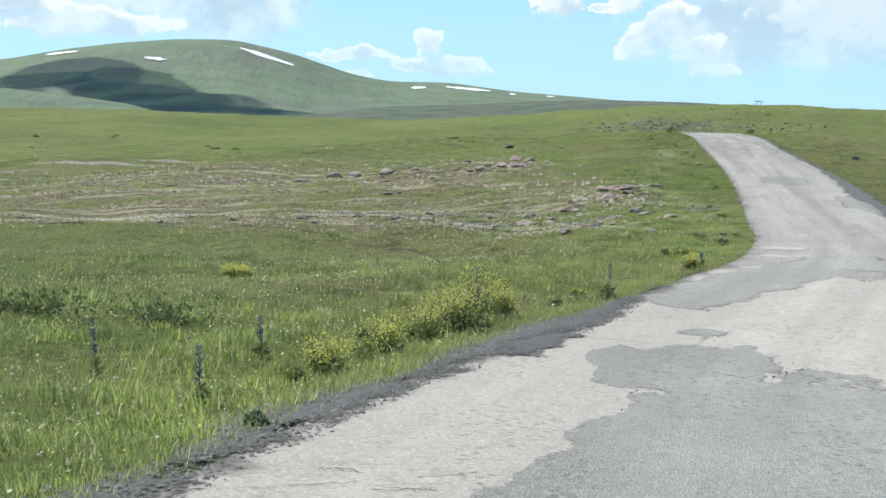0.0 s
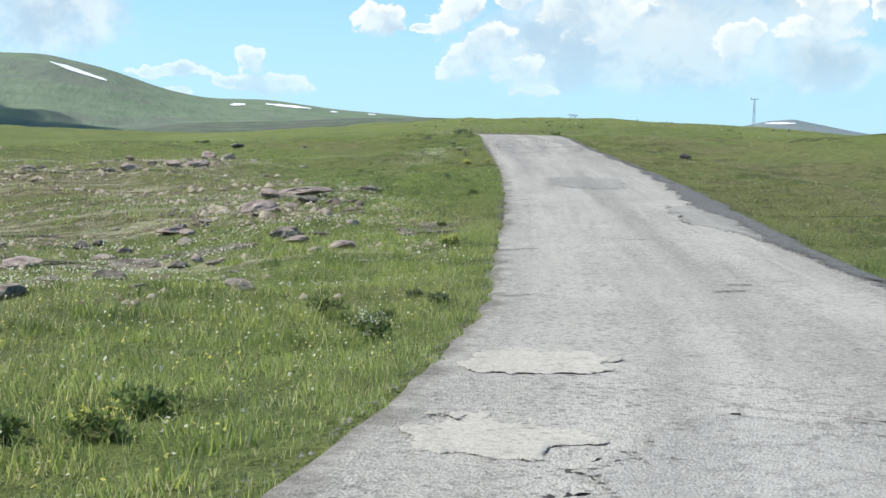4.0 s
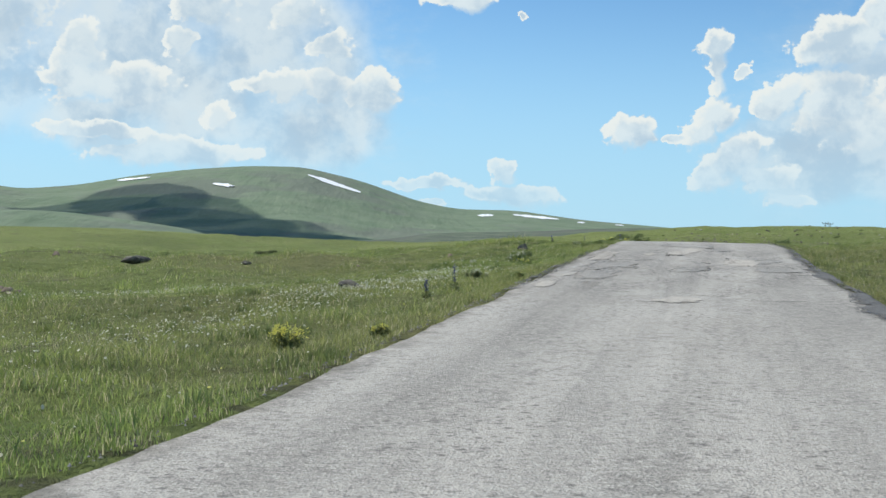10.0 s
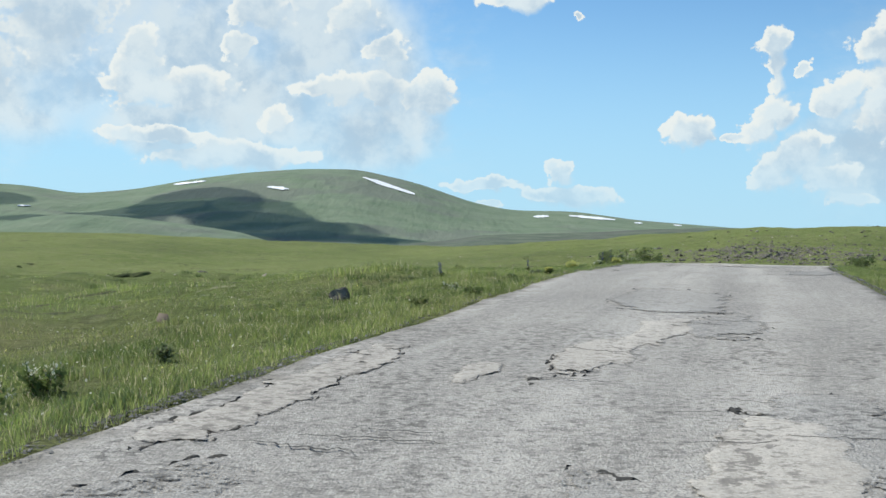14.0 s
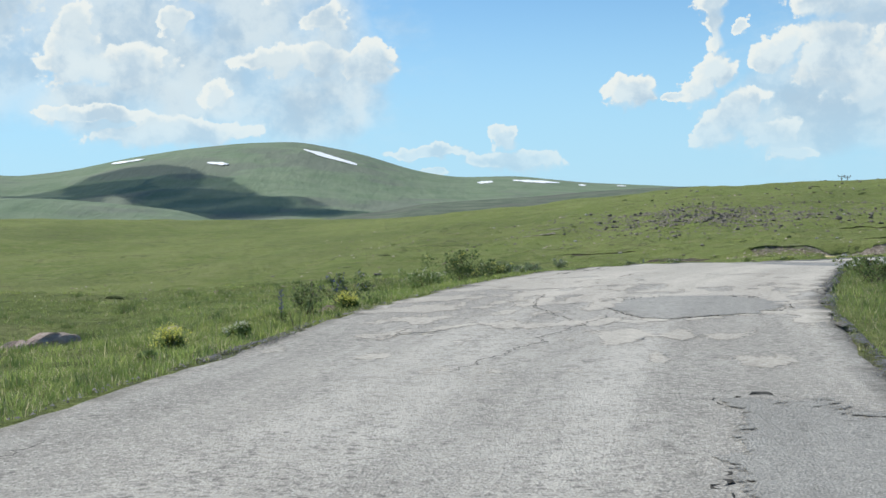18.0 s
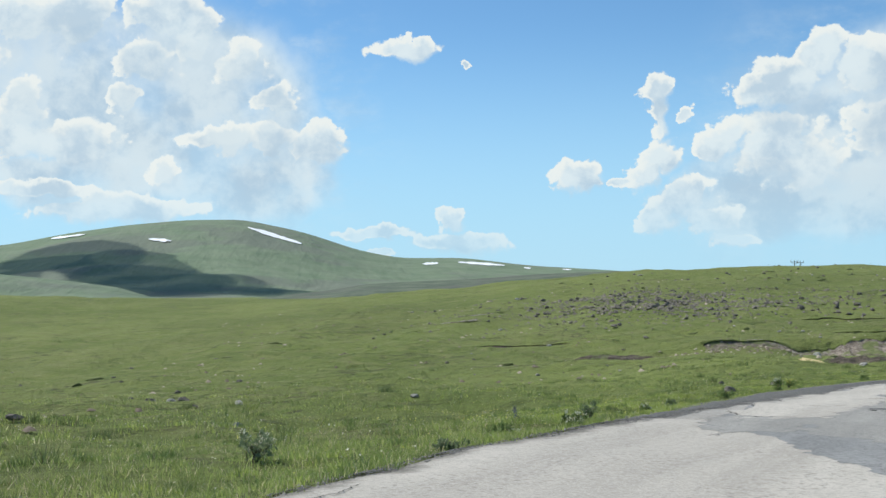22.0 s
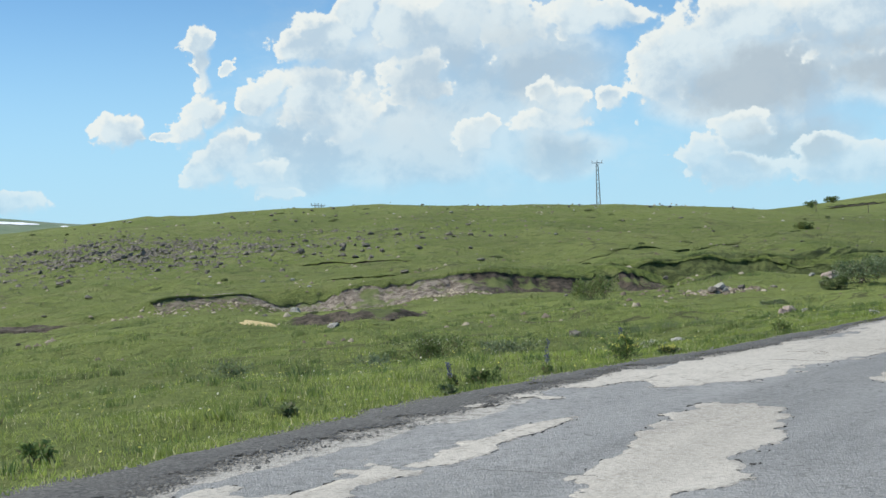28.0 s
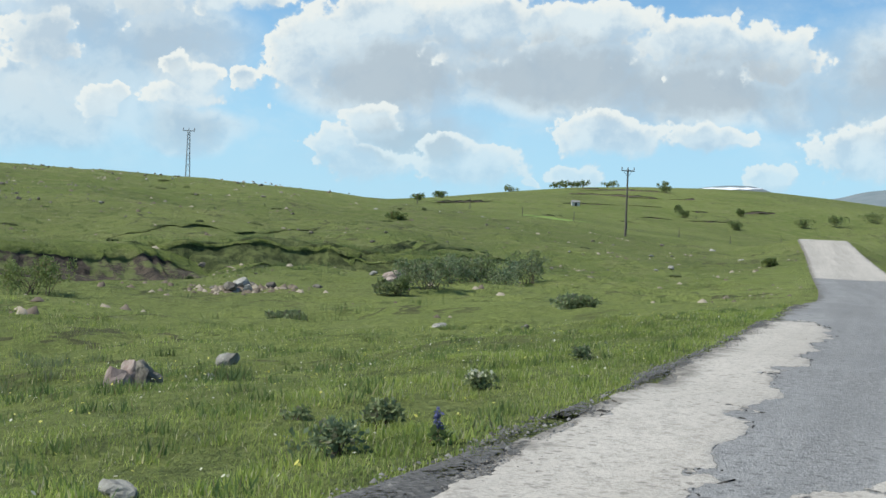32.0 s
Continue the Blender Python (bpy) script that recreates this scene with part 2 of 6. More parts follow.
def turf(n, at):
    big = n.noise(at, 0.03, 4.0, 0.6)
    mid = n.noise(at, 0.35, 5.0, 0.65)
    fine = n.noise(at, 7.0, 5.0, 0.7)
    c = n.mix(n.ramp(big, 0.35, 0.65), (0.185, 0.232, 0.062), (0.250, 0.285, 0.090))
    c = n.mix(n.ramp(mid, 0.45, 0.72), c, (0.285, 0.290, 0.118))
    p = n.make("SeparateXYZ")
    n.put(p.inputs[0], at)
    c = n.mix(n.math("MULTIPLY", n.ramp(p.outputs[1], 145.0, 172.0, 0.0, 0.7), n.math("MULTIPLY", n.ramp(p.outputs[0], 42.0, 62.0), n.ramp(p.outputs[1], 228.0, 196.0, 0.06, 1.0))), c, (0.320, 0.370, 0.108))
    c = n.mix(n.ramp(n.noise(at, 0.018, 6.0, 0.7), 0.46, 0.62, 0.0, 0.38), c, (0.115, 0.135, 0.050))
    c = n.mix(n.math("MULTIPLY", heath(n, at), 0.8), c, (0.275, 0.242, 0.120))
    c = n.mix(n.ramp(fine, 0.40, 0.72), n.mix(0.5, c, (0.066, 0.084, 0.024)), c)
    tuft = n.math("MULTIPLY", n.ramp(n.noise(at, 0.9, 5.0, 0.75), 0.53, 0.63), n.ramp(n.noise(at, 0.07, 3.0, 0.5), 0.3, 0.6, 0.3, 0.9))
    c = n.mix(n.math("MULTIPLY", tuft, 0.72), c, (0.070, 0.088, 0.028))
    dry = n.math("MULTIPLY", n.ramp(n.noise(at, 1.3, 4.0, 0.7), 0.60, 0.72), n.ramp(n.noise(at, 0.08, 3.0, 0.5), 0.45, 0.65))
    c = n.mix(n.math("MULTIPLY", dry, 0.7), c, (0.36, 0.335, 0.21))
    # trodden edges: thin wandering lines of dark soil across the slopes
    lie = n.vec("MULTIPLY", at, (0.8, 1.0, 1.0))
    line = n.math("ABSOLUTE", n.math("SUBTRACT", n.noise(lie, 0.11, 5.0, 0.62), 0.5))
    line = n.math("MULTIPLY", n.ramp(line, 0.004, 0.014, 1.0, 0.0), n.ramp(n.noise(at, 0.05, 4.0, 0.6), 0.46, 0.60))
    c = n.mix(n.math("MULTIPLY", line, 0.75), c, (0.075, 0.068, 0.040))
    soil = n.mix(n.ramp(n.noise(at, 3.0, 6.0, 0.75), 0.40, 0.62), (0.115, 0.092, 0.052), (0.36, 0.31, 0.205))
    bare = stony(n, at)
    c = n.mix(n.math("MULTIPLY", bare, 0.72), c, soil)
    straw = n.noise(n.vec("MULTIPLY", at, (0.30, 1.0, 1.0)), 0.75, 5.0, 0.65)
    return n.mix(n.math("MULTIPLY", n.ramp(straw, 0.50, 0.62), n.math("MULTIPLY", bare, 0.8)), c, n.mix(fine, (0.34, 0.31, 0.185), (0.62, 0.58, 0.42)))


def turf_bump(n, at):
    low = n.noise(n.vec("MULTIPLY", at, (0.7, 1.0, 1.0)), 0.45, 5.0, 0.62)
    return n.math("MULTIPLY_ADD", low, 5.0, n.math("ADD", n.noise(at, 9.0, 5.0, 0.75), n.math("MULTIPLY", n.noise(at, 1.1, 4.0, 0.6), 2.4))), 1.0, 0.16


def blade_color(a, b, dry, dry_share=0.12):
    def color(n, at):
        r = n.make("NewGeometry").outputs["Random Per Island"]
        c = n.mix(r, a, b)
        c = n.mix(n.math("MULTIPLY", heath(n, at), 0.55), c, (0.35, 0.29, 0.15))
        c = n.mix(n.ramp(n.noise(at, 0.16, 4.0, 0.6), 0.38, 0.66, 0.0, 0.45), c, (0.34, 0.37, 0.12))
        c = n.mix(n.ramp(n.noise(at, 0.55, 4.0, 0.65), 0.46, 0.64, 0.0, 0.6), c, (0.115, 0.165, 0.050))
        pick = n.math("FRACT", n.math("MULTIPLY", r, 37.7))
        return n.mix(n.math("GREATER_THAN", pick, 1 - dry_share), c, dry)
    return color


def asphalt(base, dark, light, stones=55.0, split=0.4):
    def color(n, at):
        way = n.make("Attribute", attribute_name="way").outputs["Vector"]
        edge = n.make("SeparateXYZ")
        n.put(edge.inputs[0], way)
        drag = n.noise(n.vec("MULTIPLY", way, (2.6, 0.10, 0.0)), 1.0, 5.0, 0.65)
        rut = n.noise(n.vec("MULTIPLY", way, (0.75, 0.025, 0.0)), 1.0, 2.0, 0.5)
        big = n.noise(at, 0.30, 5.0, 0.65)
        mid = n.noise(at, 2.2, 5.0, 0.65)
        chip = n.cells(at, stones, out="Color")
        g = n.make("SeparateXYZ")
        n.put(g.inputs[0], chip)
        c = n.mix(n.ramp(big, 0.38, 0.66), base, n.mix(0.55, base, light))
        c = n.mix(n.ramp(rut, 0.40, 0.60, 0.0, 0.42), c, dark)
        c = n.mix(n.ramp(drag, 0.48, 0.70, 0.0, 0.35), c, dark)
        c = n.mix(n.ramp(drag, 0.46, 0.30, 0.0, 0.35), c, light)
        c = n.mix(n.ramp(mid, 0.54, 0.76, 0.0, 0.35), c, dark)
        grit = n.noise(at, 16.0, 6.0, 0.8)
        c = n.mix(n.math("MULTIPLY", n.ramp(n.noise(at, 6.5, 7.0, 0.78), 0.49, 0.62, 0.0, 0.7), n.ramp(n.noise(n.vec("MULTIPLY", way, (1.1, 0.22, 0.0)), 1.0, 5.0, 0.65), 0.40, 0.60, 0.15, 1.0)), c, dark)
        c = n.mix(n.ramp(grit, 0.52, 0.66, 0.0, 0.65), c, dark)
        c = n.mix(n.ramp(grit, 0.46, 0.34, 0.0, 0.5), c, light)
        c = n.mix(n.ramp(g.outputs[0], 0.62, 0.95, 0.0, 0.6), c, light)
        c = n.mix(n.ramp(g.outputs[1], 0.74, 0.98, 0.0, 0.6), c, dark)
        pit = n.math("MULTIPLY", n.ramp(n.cells(n.vec("MULTIPLY_ADD", n.noise(at, 8.0, 3.0, 0.6, "Color"), (0.1, 0.1, 0.1), at), 10.0), 0.36, 0.14),
                     n.ramp(n.noise(n.vec("MULTIPLY", way, (0.9, 0.28, 0.0)), 1.0, 6.0, 0.7), 0.43, 0.58))
        broken = n.math("MULTIPLY", n.ramp(edge.outputs[1], 86.0, 95.0), n.ramp(edge.outputs[1], 113.0, 106.0))
        crumb = n.math("MULTIPLY", n.ramp(n.noise(at, 11.0, 5.0, 0.7), 0.50, 0.58), n.ramp(n.noise(n.vec("MULTIPLY", way, (1.2, 0.35, 0.0)), 1.0, 5.0, 0.65), 0.44, 0.56))
        c = n.mix(n.math("MULTIPLY", n.math("MULTIPLY", crumb, broken), 0.8), c, n.mix(0.5, dark, (0.06, 0.055, 0.05)))
        c = n.mix(n.math("MULTIPLY", pit, 0.75), c, n.mix(0.35, dark, (0.06, 0.055, 0.05)))
        soil = n.math("MULTIPLY_ADD", n.math("SUBTRACT", n.noise(at, 1.3, 6.0, 0.7), 0.5), 1.3, edge.outputs[2])
        c = n.mix(n.ramp(soil, 0.34, -0.02, 0.0, 0.85), c, n.mix(n.ramp(grit, 0.4, 0.6), (0.075, 0.068, 0.055), (0.19, 0.175, 0.15)))
        warped = n.vec("MULTIPLY_ADD", n.noise(at, 2.5, 5.0, 0.7, "Color"), (0.7, 0.7, 0.7), at)
        line = n.cells(warped, 0.7, "DISTANCE_TO_EDGE")
        where = n.ramp(n.noise(at, 0.28, 3.0, 0.5), 0.55, 0.68)
        crack = n.math("MULTIPLY", n.ramp(line, 0.003, 0.014, 1.0, 0.0), where)
        return n.mix(n.math("MULTIPLY", crack, split), c, n.mix(0.6, dark, (0.05, 0.048, 0.045)))
    return color


def asphalt_bump(n, at):
    return n.math("ADD", n.cells(at, 60.0), n.math("MULTIPLY", n.noise(at, 9.0, 6.0, 0.75), 2.0)), 0.6, 0.016


def pale_bump(n, at):
    return n.math("ADD", n.math("MULTIPLY", n.cells(at, 60.0), 0.5), n.math("MULTIPLY", n.noise(at, 7.0, 7.0, 0.75), 2.4)), 0.45, 0.014


def speckled(a, b, scale=6.0, third=None, k=0.5):
    def color(n, at):
        c = n.mix(n.ramp(n.noise(at, scale, 6.0, 0.7), 0.36, 0.64), a, b)
        if third:
            c = n.mix(n.ramp(n.noise(at, scale * 0.31, 4.0, 0.6), 0.5, 0.62, 0.0, k), c, third)
        return c
    return color


def rough_bump(scale, dist):
    return lambda n, at: (n.noise(at, scale, 6.0, 0.7), 0.8, dist)


def bank_color(n, at):
    """Stony pinkish spoil that turns to dark brown earth further on, with grass creeping over both."""
    p = n.make("SeparateXYZ")
    n.put(p.inputs[0], at)
    clod = n.noise(at, 2.4, 6.0, 0.7)
    spoil = n.mix(n.ramp(clod, 0.36, 0.64), (0.10, 0.078, 0.062), (0.31, 0.262, 0.215))
    earth = n.mix(n.ramp(clod, 0.36, 0.66), (0.036, 0.030, 0.024), (0.112, 0.088, 0.066))
    where = n.math("MULTIPLY_ADD", n.math("SUBTRACT", n.noise(at, 0.4, 4.0, 0.6), 0.5), 9.0, p.outputs[0])
    c = n.mix(n.ramp(where, 97.0, 101.5), spoil, earth)
    return n.mix(n.ramp(n.noise(at, 0.7, 5.0, 0.65), 0.49, 0.59, 0.0, 0.9), c, n.mix(clod, (0.085, 0.105, 0.035), (0.19, 0.215, 0.075)))


M_GRASS = stuff_material("pasture", turf, 0.95, turf_bump, 0.15)
M_ROAD = stuff_material("worn_asphalt", asphalt((0.405, 0.375, 0.336), (0.165, 0.153, 0.138), (0.52, 0.488, 0.442), 55.0, 0.5), 0.88, asphalt_bump, 0.3)
M_DARK = stuff_material("newer_asphalt", asphalt((0.25, 0.247, 0.24), (0.145, 0.143, 0.14), (0.37, 0.36, 0.35), 60.0), 0.85, asphalt_bump, 0.3)
M_PALE = stuff_material("old_pale_asphalt", asphalt((0.465, 0.426, 0.374), (0.275, 0.250, 0.220), (0.55, 0.508, 0.452), 60.0, 0.35), 0.92, pale_bump, 0.25)
M_MID = stuff_material("grey_asphalt", asphalt((0.305, 0.288, 0.262), (0.18, 0.172, 0.16), (0.42, 0.40, 0.37), 75.0), 0.87, asphalt_bump, 0.3)
M_FADE = stuff_material("faded_asphalt", asphalt((0.372, 0.348, 0.315), (0.20, 0.188, 0.172), (0.47, 0.445, 0.408), 65.0), 0.88, asphalt_bump, 0.3)
M_TAR = stuff_material("tar_edge", speckled((0.10, 0.098, 0.095), (0.165, 0.16, 0.155), 9.0), 0.9, rough_bump(40.0, 0.02))
M_GRAVEL = stuff_material("gravel", speckled((0.062, 0.060, 0.057), (0.180, 0.172, 0.160), 30.0, (0.11, 0.105, 0.098), 0.7), 0.95, rough_bump(60.0, 0.014))
# for open cracks, and for the shadow lines painted round the patches
M_CRACK_SHADE = stuff_material("crack_and_rim_shade", speckled((0.035, 0.033, 0.03), (0.07, 0.065, 0.06), 30.0), 1.0)
# distance haze is put into this turf colour as a grey-blue tint
M_MOUNT = stuff_material("hazy_mountain_turf", speckled((0.150, 0.200, 0.130), (0.190, 0.232, 0.160), 0.009, (0.165, 0.180, 0.150), 0.7), 1.0,
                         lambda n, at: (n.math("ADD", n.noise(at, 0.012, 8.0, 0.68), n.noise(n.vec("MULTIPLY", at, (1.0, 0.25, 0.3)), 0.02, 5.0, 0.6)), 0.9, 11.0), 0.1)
M_SNOW = stuff_material("old_snow", speckled((0.86, 0.87, 0.9), (0.78, 0.79, 0.82), 0.05), 0.7)
# the air's pale blue haze is coloured into these slopes
M_FAR = stuff_material("hazy_far_slopes", speckled((0.16, 0.20, 0.21), (0.20, 0.23, 0.24), 0.01), 1.0)
M_CLOUD = stuff_material("cloud_white", speckled((0.85, 0.85, 0.86), (0.8, 0.8, 0.82), 0.004), 1.0)
M_ROCK = stuff_material("lichen_basalt", speckled((0.080, 0.072, 0.062), (0.19, 0.168, 0.140), 7.0, (0.33, 0.30, 0.24), 0.55), 0.95, rough_bump(14.0, 0.06))
M_PINK = stuff_material("pinkish_tuff", speckled((0.30, 0.22, 0.19), (0.46, 0.38, 0.33), 5.0, (0.16, 0.13, 0.12), 0.6), 0.95, rough_bump(12.0, 0.06))
M_WHITE = stuff_material("pale_stone", speckled((0.30, 0.285, 0.25), (0.44, 0.42, 0.37), 9.0, (0.16, 0.15, 0.13), 0.7), 0.95, rough_bump(16.0, 0.05))
M_OUTCROP = stuff_material("weathered_brown_rock", speckled((0.150, 0.122, 0.098), (0.345, 0.300, 0.245), 5.0, (0.09, 0.078, 0.066), 0.6), 0.95, rough_bump(14.0, 0.06))
M_YELLOW = stuff_material("ochre_stone", speckled((0.52, 0.40, 0.19), (0.62, 0.50, 0.28), 4.0), 0.95, rough_bump(12.0, 0.05))
M_SOIL = stuff_material("dug_earth", speckled((0.060, 0.050, 0.038), (0.145, 0.115, 0.088), 2.6, (0.12, 0.145, 0.05), 0.85), 1.0, rough_bump(5.0, 0.16))
M_BANK = stuff_material("bank_earth", lambda n, at: bank_color(n, at), 1.0, rough_bump(6.0, 0.14))
M_BARE = stuff_material("bare_stony_soil", speckled((0.19, 0.155, 0.12), (0.36, 0.33, 0.27), 4.0, (0.12, 0.13, 0.05), 0.85), 1.0, rough_bump(9.0, 0.08))
M_SCREE = stuff_material("earthy_scree", speckled((0.088, 0.073, 0.056), (0.235, 0.20, 0.155), 2.6, (0.12, 0.14, 0.05), 0.9), 1.0, rough_bump(5.0, 0.16))
M_FRESH = stuff_material("fresh_grass_blade", blade_color((0.31, 0.40, 0.085), (0.50, 0.55, 0.17), (0.62, 0.58, 0.34), 0.10), 0.7, spec=0.2, leafy=0.58)
M_BLADE = stuff_material("grass_blade", blade_color((0.235, 0.325, 0.078), (0.40, 0.45, 0.160), (0.56, 0.50, 0.31), 0.14), 0.7, spec=0.2, leafy=0.58)
M_TALL = stuff_material("tall_grass_blade", blade_color((0.31, 0.41, 0.105), (0.53, 0.57, 0.215), (0.58, 0.53, 0.32), 0.14), 0.7, spec=0.2, leafy=0.58)
M_LEAF = stuff_material("bush_leaf", blade_color((0.095, 0.145, 0.050), (0.19, 0.24, 0.10), (0.2, 0.18, 0.09), 0.10), 0.7, spec=0.2, leafy=0.35)
M_GREYLEAF = stuff_material("grey_green_leaf", blade_color((0.15, 0.20, 0.11), (0.27, 0.32, 0.20), (0.24, 0.23, 0.15), 0.12), 0.75, spec=0.2, leafy=0.35)
M_WEED = stuff_material("weed_leaf", blade_color((0.13, 0.20, 0.060), (0.25, 0.32, 0.12), (0.3, 0.28, 0.14), 0.10), 0.7, spec=0.2, leafy=0.4)
M_LUSH = stuff_material("lush_meadow", speckled((0.16, 0.25, 0.055), (0.22, 0.30, 0.08), 0.8, (0.25, 0.28, 0.11), 0.5), 0.95, rough_bump(5.0, 0.1), 0.15)
M_RUBBLE = stuff_material("mixed_rubble", lambda n, at: n.mix(n.ramp(n.make("NewGeometry").outputs["Random Per Island"], 0.25, 0.85), n.mix(n.noise(at, 9.0, 4.0, 0.6), (0.095, 0.076, 0.058), (0.22, 0.175, 0.13)),
                                                          (0.37, 0.32, 0.24)), 0.95)
M_HUMMOCK = stuff_material("dark_hummock_turf", speckled((0.045, 0.055, 0.022), (0.13, 0.15, 0.055), 1.1, (0.16, 0.18, 0.075), 0.5), 1.0, rough_bump(2.5, 0.3), 0.15)
M_STEM = stuff_material("plant_stem", speckled((0.09, 0.11, 0.04), (0.15, 0.14, 0.07), 20.0), 0.8)
M_BARK = stuff_material("bush_bark", speckled((0.07, 0.055, 0.04), (0.13, 0.105, 0.08), 20.0), 0.95)
M_DAISY = stuff_material("daisy_petal", speckled((0.70, 0.68, 0.54), (0.62, 0.61, 0.44), 8.0), 0.7, leafy=0.3)
M_YPETAL = stuff_material("yellow_petal", speckled((0.76, 0.69, 0.15), (0.66, 0.64, 0.20), 9.0), 0.7, leafy=0.4)
M_BPETAL = stuff_material("blue_petal", speckled((0.10, 0.11, 0.24), (0.15, 0.15, 0.30), 9.0), 0.7)
M_STEEL = stuff_material("galvanised_steel", speckled((0.22, 0.225, 0.23), (0.32, 0.325, 0.33), 6.0), 0.55, spec=0.5)
M_POLE = stuff_material("weathered_pole", speckled((0.10, 0.085, 0.07), (0.17, 0.15, 0.125), 8.0), 0.9)
M_PORCELAIN = stuff_material("insulator", speckled((0.12, 0.07, 0.05), (0.16, 0.10, 0.07), 20.0), 0.3, spec=0.5)
M_LIME = stuff_material("lime_wash", speckled((0.66, 0.65, 0.60), (0.52, 0.50, 0.45), 2.0), 0.9)
M_TIN = stuff_material("tin_roof", speckled((0.30, 0.31, 0.32), (0.22, 0.19, 0.17), 1.5), 0.5)
M_BLACK = stuff_material("dark_doorway", speckled((0.02, 0.02, 0.02), (0.035, 0.03, 0.03), 5.0), 0.8)


def feathered(m, reach, grain):
    """Lets a layer on the road thin out, grain by grain, over its last reach of metres."""
    t = m.node_tree
    out = next(x for x in t.nodes if x.type == "OUTPUT_MATERIAL")
    last = out.inputs[0].links[0].from_socket
    n = Nodes(t, False)
    at = n.make("NewGeometry").outputs["Position"]
    inset = n.make("Attribute", attribute_name="inset").outputs["Fac"]
    speck = n.math("SUBTRACT", n.noise(at, grain, 6.0, 0.75), 0.5)
    patchy = n.math("SUBTRACT", n.noise(at, 1.1, 4.0, 0.6), 0.5)
    far = n.math("MULTIPLY_ADD", patchy, reach * 2.0, n.math("MULTIPLY_ADD", speck, reach * 3.0, inset))
    mix, clear = n.make("MixShader"), n.make("BsdfTransparent")
    n.put(mix.inputs[0], n.ramp(far, reach * 0.25, reach * 0.6))
    n.put(mix.inputs[1], clear.outputs[0])
    n.put(mix.inputs[2], last)
    n.put(out.inputs[0], mix.outputs[0])


feathered(M_MID, 0.10, 14.0)
feathered(M_FADE, 0.16, 14.0)
feathered(M_PALE, 0.035, 18.0)
feathered(M_DARK, 0.04, 18.0)
feathered(M_GRAVEL, 0.26, 20.0)
feathered(M_TAR, 0.16, 14.0)


def half_clear(m, k):
    """Thin enough to let part of the light through."""
    t = m.node_tree
    out = next(x for x in t.nodes if x.type == "OUTPUT_MATERIAL")
    b = next(x for x in t.nodes if x.type == "BSDF_PRINCIPLED")
    mix, clear = t.nodes.new("ShaderNodeMixShader"), t.nodes.new("ShaderNodeBsdfTransparent")
    mix.inputs[0].default_value = k
    t.links.new(b.outputs[0], mix.inputs[1])
    t.links.new(clear.outputs[0], mix.inputs[2])
    t.links.new(mix.outputs[0], out.inputs[0])


half_clear(M_CLOUD, 0.64)

# ---- the lie of the land ----
# road centre line: x, y, height, width of the tarmac
ROAD = [
    (-3.88, -11.37, 1.21, 5.30), (-1.42, -3.95, 0.44, 5.30), (1.27, 3.75, -0.36, 5.30), (4.31, 11.17, -1.04, 5.30),
    (8.06, 18.03, -1.47, 5.30), (12.05, 25.20, -1.83, 5.30), (15.41, 32.69, -2.15, 5.30), (17.90, 39.95, -2.19, 5.30),
    (20.47, 47.47, -2.07, 5.30), (22.93, 55.25, -1.83, 5.30), (25.32, 63.17, -1.60, 5.30), (27.40, 70.49, -1.39, 5.30),
    (29.58, 78.49, -1.14, 5.30), (31.70, 86.18, -0.88, 5.33), (33.95, 93.80, -0.65, 5.43), (35.95, 101.56, -0.53, 5.57),
    (38.08, 109.32, -0.56, 5.77), (40.28, 116.93, -0.61, 6.06), (43.21, 124.45, -0.72, 6.22), (46.42, 132.04, -1.02, 6.26),
    (50.50, 138.80, -1.34, 6.31), (54.44, 145.58, -1.73, 6.35), (59.68, 152.56, -2.06, 6.39), (66.10, 157.55, -2.31, 6.23),
    (72.86, 161.27, -2.53, 6.04), (80.45, 164.70, -2.59, 5.85), (84.77, 166.85, -2.64, 5.50), (91.04, 169.98, -2.74, 5.50),
    (101.67, 175.59, -3.09, 5.50), (114.79, 182.90, -3.85, 5.50), (129.50, 191.45, -4.35, 5.50), (144.93, 200.77, -4.72, 5.50),
    (162.01, 211.21, -4.65, 5.50), (187.55, 227.00, -4.07, 5.50), (208.60, 240.54, -3.05, 5.50), (247.69, 262.83, -4.40, 5.50),
    (301.69, 289.25, -6.9, 5.50),
]
# heights of the open land on a coarse net, 75 m apart
LAND_X, LAND_Y, LAND_STEP = -125.0, -80.0, 75.0
LAND = np.array([
    [12.3, 1.1, -7.4, -11.8, -10.4, -4.5, 1.9, 1.8, -5.3, -17.1],
    [16.3, 3.0, -6.4, -6.1, -10.2, -7.7, -3.4, 1.3, -2.6, -17.5],
    [12.7, -4.9, -0.5, 0.6, -9.7, -6.3, -8.0, -2.4, -5.0, -18.0],
    [1.4, -3.7, 1.3, -0.7, -5.7, 1.0, 7.1, -1.8, -5.4, -14.3],
    [-6.8, -6.0, -5.8, -5.6, -8.5, 3.3, 3.7, 0.1, -1.1, -8.3],
    [-12.2, -10.3, -10.3, -10.0, -7.0, -4.8, 0.7, -5.2, -8.4, -10.5],
    [-15.9, -13.4, -12.1, -11.5, -12.6, -11.5, 7.6, 2.3, -11.1, -16.6],
    [-18.5, -15.5, -13.2, -11.1, -8.0, 0.4, 11.0, 10.6, -2.5, -14.7],
    [-20.6, -17.2, -14.1, -10.9, -6.7, -0.5, 4.9, 9.1, 6.8, -3.7],
    [-22.7, -19.0, -15.4, -11.4, -7.1, -3.0, 0.6, 5.1, 9.2, 8.5],
])


